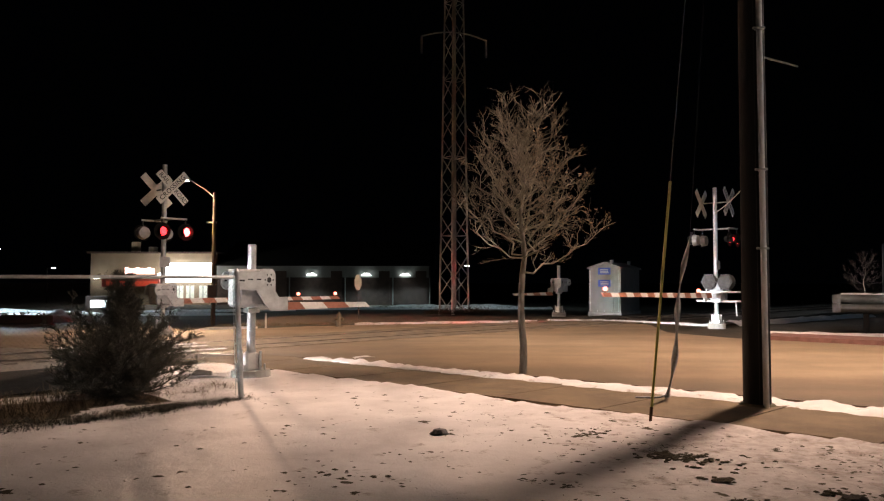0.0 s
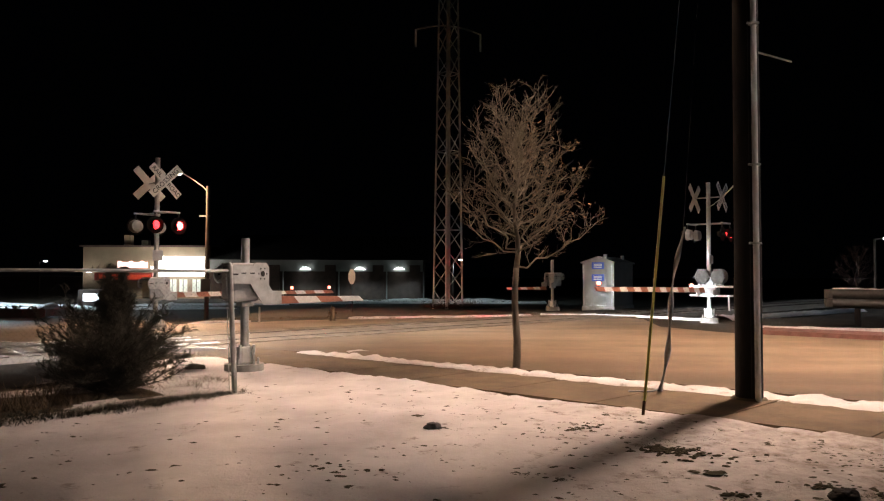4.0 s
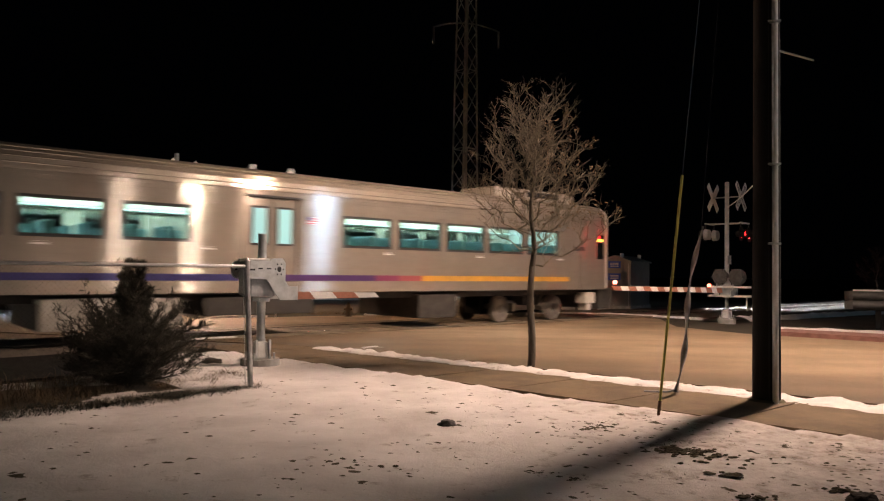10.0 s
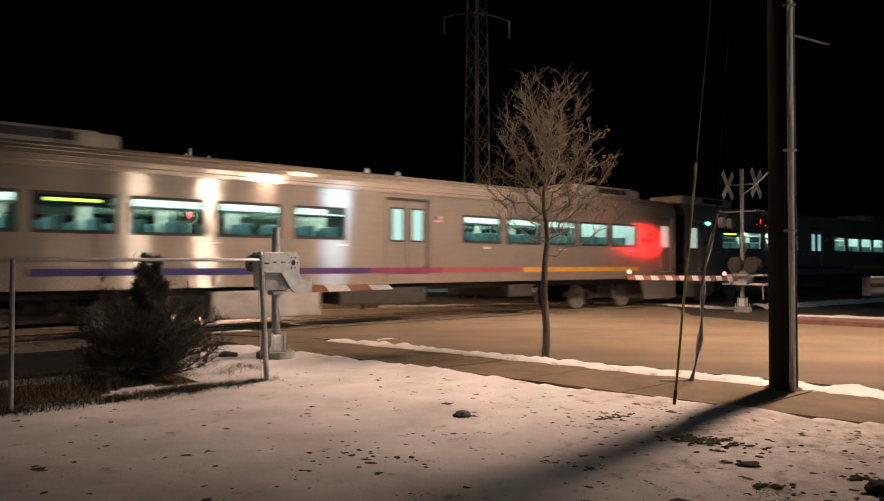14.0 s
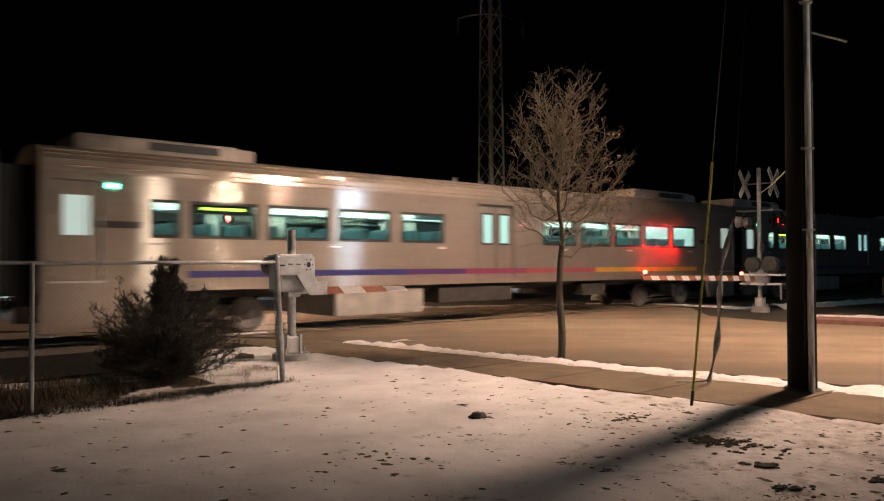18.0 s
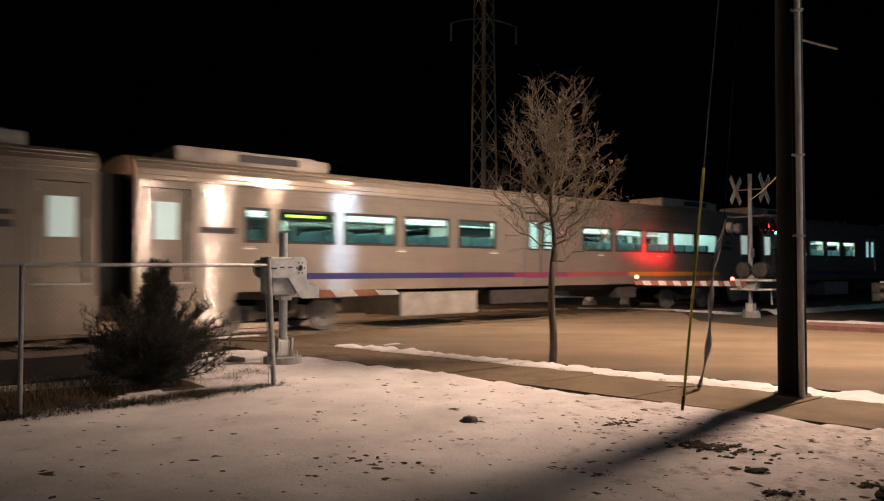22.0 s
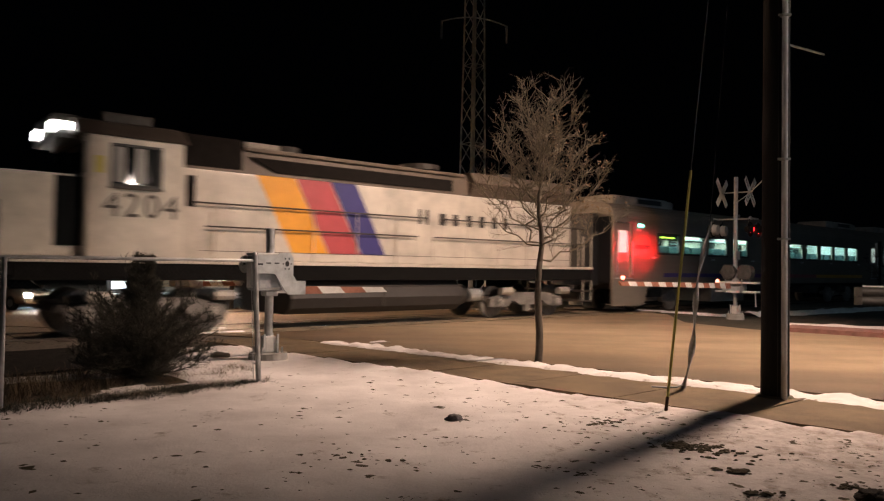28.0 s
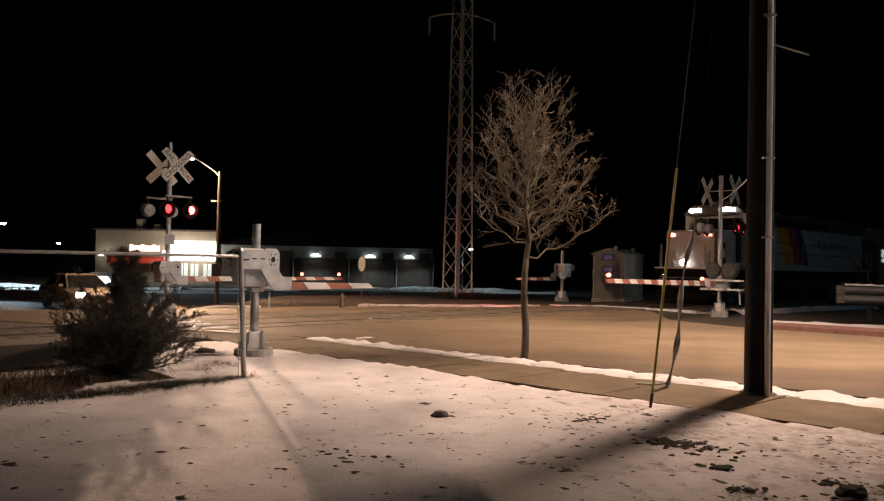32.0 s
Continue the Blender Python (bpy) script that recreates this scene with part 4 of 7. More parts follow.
def fence():
    t = thing("chain_link_fence", Matrix.Identity(4), "galvanised chain-link fence ending beside the gate", "fence")
    a, d = Vector((-2.72, 9.72, 0)), Vector((-2.14, -2.12, 0)).normalized()
    part("end_post", rod(B(), a + Vector((0.04, 0, -0.05)), a + Vector((-0.05, 0, 1.72)), 0.036, 0.036, 12), M_GALV, t, "slightly leaning end post")
    part("post_cap", rod(B(), a + Vector((-0.05, 0, 1.72)), a + Vector((-0.05, 0, 1.77)), 0.042, 0.012, 12), M_GALV, t)
    for k in (1, 2, 3):
        p = a + d * 3.01 * k
        part("line_post", rod(B(), p + Vector((0, 0, -0.05)), p + Vector((0, 0, 1.64)), 0.026, 0.026, 10), M_GALV, t)
    part("top_rail", rod(B(), a + Vector((-0.05, 0, 1.65)), a + d * 9.3 + Vector((0, 0, 1.63)), 0.021, 0.021, 8), M_GALV, t, "top rail")
    for z in (0.25, 0.75, 1.25, 1.6):
        part("tie_band", rod(B(), a + Vector((0.02 - 0.05 * z, 0, z)), a + Vector((0.02 - 0.05 * z, 0, z + 0.02)), 0.041, 0.041, 10), M_GALV, t)
    part("tension_bar", rod(B(), a + d * 0.06 + Vector((0.02, 0, 0.05)), a + d * 0.06 + Vector((-0.04, 0, 1.6)), 0.006, 0.006, 5), M_GALV, t)
    bm = B()
    step, r = 0.06, 0.0007
    side = Vector((-d.y, d.x, 0))
    n = int(9.2 / step)
    for sgn in (1, -1):
        for i in range(-27, n + 1):
            pts = []
            for end in (0, 1):
                u = i * step
                x = u + sgn * (1.6 * end) + (0 if sgn > 0 else 1.6)
                pts.append((x, 0.03 + 1.6 * end))
            (x0, z0), (x1, z1) = pts
            lo, hi = 0.05, 9.2
            def clip(x, z, xo, zo):
                if x < lo:
                    f = (lo - x) / (xo - x) if xo != x else 0
                    return lo, z + (zo - z) * f
                if x > hi:
                    f = (hi - x) / (xo - x) if xo != x else 0
                    return hi, z + (zo - z) * f
                return x, z
            if max(x0, x1) <= lo or min(x0, x1) >= hi:
                continue
            p0, p1 = clip(x0, z0, x1, z1), clip(x1, z1, x0, z0)
            rod(bm, a + d * p0[0] + Vector((0, 0, p0[1])) + side * 0.002 * sgn, a + d * p1[0] + Vector((0, 0, p1[1])) + side * 0.002 * sgn, r, r, 3, False)
    m = part("mesh_wire", bm, M_WIRE, t, "diamond wire mesh")
    m["kind"] = "stuff"
    return t


fence()


def juniper(name, x, y, label, height, radius, count, seed):
    rng = random.Random(seed)
    t = thing(name, pose(x, y, 0), label, "bush")
    wood, green = B(), B()
    for k in range(count):
        a = rng.uniform(0, math.tau)
        lean = rng.random() ** 0.85
        tilt = lean * 1.15
        ln = height * rng.uniform(0.9, 1.05)
        z0 = 0.0
        if k > 1:
            # most shoots sweep up from the foot; the rest clothe the leader
            if rng.random() < 0.85:
                z0 = height * 0.27 * rng.random() ** 1.3
                tilt = rng.uniform(0.82, 1.5) - 0.5 * z0 / height
                ln = radius * rng.uniform(0.55, 1.2)
            else:
                z0 = height * rng.uniform(0.4, 0.9)
                tilt = rng.uniform(0.5, 1.2)
                ln = 0.08 + 0.3 * (1 - z0 / height) * rng.uniform(0.6, 1.2)
        if k <= 1:
            tilt *= 0.2
        d = Vector((math.sin(tilt) * math.cos(a), math.sin(tilt) * math.sin(a), math.cos(tilt)))
        p = Vector((rng.uniform(-0.12, 0.12) * radius, rng.uniform(-0.12, 0.12) * radius, z0))
        n = 6
        pts = [p]
        for i in range(n):
            d = (d + Vector((rng.uniform(-0.2, 0.2), rng.uniform(-0.2, 0.2), rng.uniform(-0.08, 0.16)))).normalized()
            pts.append(pts[-1] + d * ln / n)
        tube(wood, pts, 0.009, 4, 0.002)
        for i in range(1, n + 1):
            for _ in range(7):
                f = rng.random()
                q = pts[i - 1].lerp(pts[i], f)
                s = (d * 0.6 + Vector((rng.uniform(-1, 1), rng.uniform(-1, 1), rng.uniform(-0.4, 0.9)))).normalized()
                sl = rng.uniform(0.08, 0.22) * (1 - 0.65 * min(q.z / height, 1))
                e = q + s * sl
                rod(green, q, e, 0.003, 0.0012, 3, False)
                for _ in range(9):
                    g = q.lerp(e, rng.uniform(0.1, 1.0))
                    u = (s + Vector((rng.uniform(-1, 1), rng.uniform(-1, 1), rng.uniform(-0.8, 1)))).normalized()
                    w = u.orthogonal().normalized() * 0.0032
                    h = rng.uniform(0.03, 0.075)
                    green.faces.new([green.verts.new(v) for v in (g - w, g + w, g + u * h)])
    part("stem", wood, M_TWIG, t, "woody stems")
    part("needles", green, M_NEEDLE, t, "dark evergreen needles")
    return t


juniper("juniper_bush", -4.4, 9.95, "dark evergreen juniper bush against the chain-link fence", 1.8, 1.0, 300, 4)


def grass_tufts(name, spots, label, seed, material, lo=0.08, hi=0.3, blades=14, flat=0.5):
    rng = random.Random(seed)
    bm = B()
    for x, y, z in spots:
        for _ in range(blades):
            a, tilt = rng.uniform(0, math.tau), rng.uniform(flat, 1.5)
            h = rng.uniform(lo, hi)
            d = Vector((math.cos(a) * math.sin(tilt), math.sin(a) * math.sin(tilt), math.cos(tilt)))
            p = Vector((x + rng.gauss(0, 0.07), y + rng.gauss(0, 0.07), z - 0.01))
            w = Vector((-math.sin(a), math.cos(a), 0)) * 0.004
            m = p + d * h * 0.6
            e = m + (d + Vector((d.x, d.y, -0.5))).normalized() * h * 0.4
            v = [bm.verts.new(q) for q in (p - w, p + w, m + w * 0.7, m - w * 0.7, e)]
            bm.faces.new((v[0], v[1], v[2], v[3]))
            bm.faces.new((v[3], v[2], v[4]))
    return solid(name, bm, material, label, "grass", "stuff")


def spread(rng, a, b, width, n):
    out = []
    for _ in range(n):
        f = rng.random()
        x, y = a[0] + (b[0] - a[0]) * f + rng.gauss(0, width), a[1] + (b[1] - a[1]) * f + rng.gauss(0, width)
        out.append((x, y, fall(x, y) + 0.05))
    return out


RNG = random.Random(21)
grass_tufts("weeds", spread(RNG, (-2.7, 9.75), (-7.5, 5.0), 0.14, 90) + spread(RNG, (-3.2, 10.6), (-8.5, 6.8), 0.5, 200), "dead weeds and grass along the fence", 3, M_DEAD, 0.05, 0.22, 45, 0.75)
grass_tufts("weeds", spread(RNG, (-2.62, 9.62), (-3.5, 8.9), 0.07, 150) + spread(RNG, (-3.3, 9.05), (-5.5, 7.0), 0.12, 160), "dark weeds along the foot of the fence", 23, M_WEED, 0.04, 0.15, 90, 0.6)
grass_tufts("weeds", spread(RNG, (-4.9, 9.0), (-8.2, 5.9), 0.45, 170), "tall brown weeds behind the fence", 13, M_DEAD, 0.12, 0.42, 40, 0.25)
grass_tufts("weeds", spread(RNG, (-9.4, 25.2), (-3, 26.8), 0.5, 200) + spread(RNG, (-3, 26.9), (6, 29.4), 0.5, 160), "dry grass beyond the far kerb", 5, M_DEAD, 0.06, 0.22)
grass_tufts("weeds", spread(RNG, (-0.3, 36.0), (2.6, 36.3), 0.5, 260), "dry scrub round the tower's feet", 6, M_TWIG, 0.2, 0.8)


# ---- clods, tufts and the stone in the snow ----
def clods():
    rng = random.Random(11)
    bm = B()
    tuft = []
    n = 0
    while n < 1300:
        x, y = rng.uniform(-5, 7), rng.uniform(3.2, 10.5)
        s, p = x * D.x + y * D.y, -(x * N.x + y * N.y)
        dens = 0.10 + 0.75 * smooth(-1.5, 4.0, x - 0.2 * (y - 6)) * (0.35 + 0.65 * smooth(-0.1, 0.35, noise.noise((x * 0.9, y * 0.9, 3))))
        if rng.random() > dens or s > walk_in(p) - 0.15 or (x < -2.5 and y > 8.2):
            continue
        n += 1
        r = rng.uniform(0.01, 0.036) * (1.6 if rng.random() < 0.1 else 1)
        m = 7
        z = 0.03 + 0.035 * noise.noise((x * 0.7, y * 0.7, 0)) + 0.016 * noise.noise((x * 2.6, y * 2.6, 4))
        a0 = rng.uniform(0, 6)
        ring = [bm.verts.new((x + math.cos(a0 + k * math.tau / m) * r * rng.uniform(0.3, 2.0), y + math.sin(a0 + k * math.tau / m) * r * rng.uniform(0.3, 1.6), z - 0.003)) for k in range(m)]
        top = bm.verts.new((x, y, z + r * rng.uniform(0.05, 0.3)))
        for k in range(m):
            bm.faces.new((ring[k], ring[(k + 1) % m], top))
        if rng.random() < 0.35:
            tuft.append((x, y, z))
    for cx, cy, w, k in ((2.02, 6.6, 0.1, 80), (2.2, 6.5, 0.16, 40), (2.25, 5.8, 0.06, 30), (2.15, 5.22, 0.07, 22), (2.9, 5.45, 0.06, 20), (1.5, 7.62, 0.14, 30), (1.45, 7.45, 0.1, 26), (1.0, 5.6, 0.06, 26), (0.7, 5.75, 0.06, 16), (0.78, 5.27, 0.06, 22), (0.55, 7.9, 0.05, 12), (2.5, 6.3, 0.2, 26), (3.2, 5.3, 0.2, 30), (3.6, 5.9, 0.3, 30), (2.7, 5.0, 0.2, 12), (-1.0, 5.95, 0.16, 14), (-0.6, 5.8, 0.1, 8)):
        for _ in range(k):
            x, y = cx + rng.gauss(0, w), cy + rng.gauss(0, w * 0.6)
            r = rng.uniform(0.008, 0.024)
            lay = [[bm.verts.new((x + math.cos(q * 0.628) * r * f * rng.uniform(0.3, 1.9), y + math.sin(q * 0.628) * r * f * rng.uniform(0.3, 1.3), h + r * rng.uniform(-0.06, 0.06))) for q in range(10)] for f, h in ((1.2, 0.024), (0.8, 0.032 + r * 0.1), (0.3, 0.034 + r * 0.16))]
            for lo, hi in zip(lay, lay[1:]):
                for q in range(10):
                    bm.faces.new((lo[q], lo[(q + 1) % 10], hi[(q + 1) % 10], hi[q]))
            bm.faces.new(lay[2])
    for cx, cy, w, k in ((2.25, 6.75, 0.22, 26), (2.5, 6.95, 0.15, 10), (2.95, 6.1, 0.16, 16), (3.9, 6.2, 0.16, 10), (3.2, 5.3, 0.2, 12), (1.0, 8.0, 0.18, 8), (1.6, 7.9, 0.18, 8), (4.6, 5.6, 0.2, 10), (2.1, 5.0, 0.2, 10), (-1.2, 5.9, 0.2, 6)):
        tuft += [(cx + rng.gauss(0, w), cy + rng.gauss(0, w * 0.7), 0.03) for _ in range(k)]
    solid("dirt_clods", bm, M_DIRT, "small frozen clods and leaf bits in the snow", "dirt", "stuff")
    grass_tufts("grass_tufts", tuft, "flattened dead grass showing through the snow", 8, M_DIRT, 0.02, 0.06, 16, 1.2)


def stone(x, y, sx, sy, sz, seed, label, material=None):
    bm = B()
    bmesh.ops.create_icosphere(bm, subdivisions=3, radius=1)
    for v in bm.verts:
        k = 1 + 0.35 * noise.noise(v.co * 1.4 + Vector((seed, 0, 0))) + 0.15 * noise.noise(v.co * 4)
        v.co = Vector((v.co.x * sx * k, v.co.y * sy * k, max(v.co.z, -0.4) * sz * k))
    ob = tagged(new("stone", finish("stone", bm, material or M_ROCK)), label, "stone")
    ob.location = (x, y, 0.05)


clods()
stone(-4.0, 12.1, 0.17, 0.1, 0.07, 9, "dark frozen clod of earth beside the gate", M_CLOD)
stone(2.9, 5.14, 0.11, 0.08, 0.05, 5, "dark rounded stone in the trodden snow", M_CLOD)
stone(-0.03, 7.42, 0.085, 0.06, 0.06, 2, "grey broken stone lying in the snow")


def snow_lumps():
    rng = random.Random(5)
    bm = B()
    for k in range(26):
        x, y = rng.uniform(2.0, 4.4), rng.uniform(3.75, 4.35)
        r = rng.uniform(0.03, 0.11)
        t = bmesh.new()
        bmesh.ops.create_icosphere(t, subdivisions=2, radius=1)
        for v in t.verts:
            q = 1 + 0.4 * noise.noise(v.co * 1.7 + Vector((k, 0, 0)))
            v.co = Vector((x + v.co.x * r * q, y + v.co.y * r * q, 0.02 + v.co.z * r * 0.7 * q))
        merge(bm, t)
    solid("snow_lumps", bm, M_SNOW_PILE, "lumps of crusted snow", "snow", "stuff", True)


snow_lumps()


# ---- lattice tower ----
def tower():
    t = thing("lattice_tower", pose(0.61, 36.6, -0.15, 0, 0, 38), "tall galvanised lattice power tower", "tower")
    top, w0, w1 = 26.0, 0.525, 0.22

    def c(i, z):
        w = w0 + (w1 - w0) * z / top
        return Vector((w * (1 if i in (0, 1) else -1), w * (1 if i in (1, 2) else -1), z))
    for i in range(4):
        part("leg", rod(B(), c(i, -0.1), c(i, top), 0.068 if i == 3 else 0.052, 0.045, 6), M_TOWER, t, "steel leg")
    n = 26
    for i in range(4):
        j = (i + 1) % 4
        for k in range(n):
            z0, z1 = top * k / n, top * (k + 1) / n
            a, b = (c(i, z0), c(j, z1)) if k % 2 else (c(j, z0), c(i, z1))
            part("brace", rod(B(), a, b, 0.024, 0.024, 4), M_TOWER, t)
            if k % 4 == 0:
                part("strut", rod(B(), c(i, z0 + 0.02), c(j, z0 + 0.02), 0.02, 0.02, 4), M_TOWER, t)
    part("climbing_pipe", rod(B(), (-0.1, -0.1, 0), (-0.05, -0.05, top), 0.06, 0.05, 10), M_TOWER, t)
    for z, w in ((14.3, 1.7), (17.5, 2.0), (20.7, 1.7)):
        m = pose(0, 0, 0, 0, 0, -38 + 12)
        bm = B()
        tube(bm, [m @ Vector((w * (k / 4 - 1), 0, z + 0.2 - 0.32 * (k / 4 - 1) ** 2)) for k in range(9)], 0.035, 6)
        arm = part("cross_arm", bm, M_TOWER, t, "curved cross arm")
        for s in (-1, 1):
            q = m @ Vector((s * w, 0, z - 0.1))
            part("insulator", rod(B(), q, q - Vector((0, 0, 0.9)), 0.05, 0.05, 8), M_TOWER, arm)
    part("plate", box(B(), -0.6, -0.35, -0.62, -0.6, 2.2, 2.5), M_SIGN, t)


M_TOWER = mat("weathered_zinc", (0.62, 0.61, 0.58), 0.6, 0.3, 0.3, 4, 0.1)
tower()


# ---- signal shed ----
def shed():
    t = thing("signal_shed", pose(7.66, 34.0, 0, 0, 0, -31), "aluminium signal shed with two blue notices by the rails", "shed")
    part("plinth", box(B(), -0.8, 0.8, -0.05, 3.2, -0.15, 0.12, 0.02), M_CONCRETE, t)
    out = [(-0.76, 0.12), (0.76, 0.12), (0.76, 2.18), (0.0, 2.42), (-0.76, 2.18)]
    part("body", prism(B(), out, "y", 0.0, 3.1), M_SHED, t, "ribbed aluminium walls")
    part("roof", prism(B(), [(-0.84, 2.16), (0.0, 2.43), (0.84, 2.16), (0.84, 2.22), (0.0, 2.49), (-0.84, 2.22)], "y", -0.1, 3.2), M_SHED, t)
    part("door", box(B(), -0.42, 0.42, -0.03, 0.0, 0.2, 2.1, 0.01), M_SHED, t, "closed door")
    for k in range(5):
        x = -0.7 + 0.34 * k
        part("panel_seam", box(B(), x - 0.012, x + 0.012, -0.012, 0.0, 0.14, 2.1), M_GALV, t)
    for z in (2.05, 1.48):
        s = part("blue_notice", box(B(), -0.3, 0.3, -0.05, -0.035, z - 0.16, z + 0.16, 0.004), M_BLUESIGN, t, "blue notice")
        for k in range(3):
            part("text_bar", box(B(), -0.2, 0.2, -0.054, -0.05, z - 0.09 + 0.07 * k, z - 0.06 + 0.07 * k), M_SIGN, s)
    for y in (0.15, 2.9):
        part("vent_cap", rod(B(), (0.3, y, 2.35), (0.3, y, 2.58), 0.07, 0.09, 10), M_GALV, t)
    return t


shed()


# ---- street furniture ----
def street_lamp():
    t = thing("street_lamp", pose(-9.97, 31.5, -0.4), "curved-arm street lamp on a wooden pole beyond the rails", "street lamp")
    part("post", rod(B(), (0, 0, 0), (0, 0, 5.85), 0.1, 0.075, 12), M_WOODPOLE, t, "weathered post")
    pts = [Vector((-1.1 * math.sin(k * 0.1963), -0.02 * k, 5.6 + 0.85 * (1 - math.cos(k * 0.1963)) * 0.0 + 0.8 * math.sin(k * 0.1963 * 1.0) ** 0.8)) for k in range(9)]
    part("arm", tube(B(), pts, 0.022, 8), M_TOWER, t, "curved arm")
    h = part("lamp_head", box(B(), -1.55, -1.05, -0.3, -0.05, 6.36, 6.48, 0.04), M_GALV, t)
    part("lamp_glass", box(B(), -1.5, -1.12, -0.27, -0.08, 6.31, 6.36, 0.02), M_STREET, h, "glowing lamp glass")
    part("cross_bar", box(B(), -0.35, 0.1, -0.04, 0.04, 4.5, 4.57), M_GALV, t)
    part("cabinet", box(B(), -0.2, 0.2, -0.2, -0.08, 1.2, 1.8, 0.02), M_BLACK, t)


M_WOODPOLE = mat("grey_wood", (0.025, 0.02, 0.015), 0.85, 0, 0.3, 4, 0.4, 40, (5, 5, 0.4))
street_lamp()


def stop_sign():
    t = thing("stop_sign", pose(-3.64, 31.5, -0.15, 0, 0, -56), "back of an octagonal road sign on a steel post", "road sign")
    part("post", box(B(), -0.025, 0.025, -0.02, 0.02, 0.0, 1.95), M_CAST, t)
    oct_ = [(0.35 * math.cos(math.pi / 8 + k * math.pi / 4), 1.66 + 0.35 * math.sin(math.pi / 8 + k * math.pi / 4)) for k in range(8)]
    part("sign_plate", prism(B(), oct_, "y", -0.03, -0.025), M_SIGNBACK, t, "bare metal back of the sign")
    part("sign_brace", box(B(), -0.2, 0.2, -0.024, -0.018, 1.64, 1.68), M_GALV, t)


def hydrant():
    t = thing("fire_hydrant", pose(-3.59, 25.2, -0.05), "small rust-coloured fire hydrant in dry grass", "hydrant")
    part("barrel", rod(B(), (0, 0, 0), (0, 0, 0.42), 0.085, 0.08, 14), M_HYDRANT, t)
    part("bonnet", rod(B(), (0, 0, 0.42), (0, 0, 0.56), 0.1, 0.035, 14), M_HYDRANT, t)
    part("flange", rod(B(), (0, 0, 0.02), (0, 0, 0.07), 0.14, 0.14, 14), M_HYDRANT, t)
    for a in (0, 90, 180):
        m = pose(0, 0, 0.32, 0, 0, a)
        part("outlet", rod(B(), m @ Vector((0, 0, 0)), m @ Vector((0.15, 0, 0)), 0.045, 0.05, 10), M_HYDRANT, t)


M_HYDRANT = mat("hydrant_paint", (0.14, 0.10, 0.06), 0.6, 0, 0.3, 14, 0.2)
stop_sign()
hydrant()
mk = thing("marker_post", pose(-6.11, 25.1, -0.05), "thin white marker post", "post")
part("stake", box(B(), -0.03, 0.03, -0.012, 0.012, 0.0, 0.52, 0.004), M_SIGN, mk)


def guard_rail():
    a, d = Vector((12.7, 23.0, 0)), Vector((0.8, -0.58, 0)).normalized()
    t = thing("guard_rail", pose(a.x, a.y, 0, 0, 0, math.degrees(math.atan2(d.y, d.x))), "snowy steel guard rail with a rounded end", "guard rail")
    prof = [(0.03 - 0.13 * abs(math.sin(math.tau * k / 20)) ** 0.8, 0.58 + 0.6 * k / 20) for k in range(21)] + [(0.05, 1.18), (0.05, 0.58)]
    part("beam", prism(B(), prof, "x", 0.0, 14), M_GUARD, t, "corrugated steel beam")
    bm = B()
    for k in range(8):
        a0, a1 = math.pi * k / 8, math.pi * (k + 1) / 8
        for lo, hi in ((0.6, 0.86), (0.88, 1.16)):
            q = [(-0.28 * math.sin(v), 0.25 - 0.25 * math.cos(v) , z) for v in (a0, a1) for z in (lo, hi)]
            bm.faces.new([bm.verts.new(p) for p in (q[0], q[2], q[3], q[1])])
    part("rounded_end", bm, M_GUARD, t)
    # snow lies unevenly along the top of the beam
    bm = B()
    rings = []
    for k in range(141):
        x, h = 0.1 * k, 0.05 + 0.05 * noise.noise((k * 0.13, 3, 1)) + 0.03 * noise.noise((k * 0.5, 8, 1))
        rings.append([bm.verts.new((x, y, 1.175 + max(h, 0.012) * f)) for y, f in ((-0.07, 0), (-0.06, 0.7), (0.0, 1.0), (0.055, 0.75), (0.065, 0))])
    for a0, a1 in zip(rings, rings[1:]):
        for q in range(4):
            bm.faces.new((a0[q], a0[q + 1], a1[q + 1], a1[q]))
    bmesh.ops.recalc_face_normals(bm, faces=bm.faces[:])
    part("snow_cap", bm, M_SNOW_PILE, t, "uneven crust of snow", True)
    for k in range(6):
        part("post", box(B(), 0.6 + 2.2 * k, 0.75 + 2.2 * k, 0.03, 0.2, 0.0, 1.1, 0.01), M_CREOSOTE, t)


guard_rail()


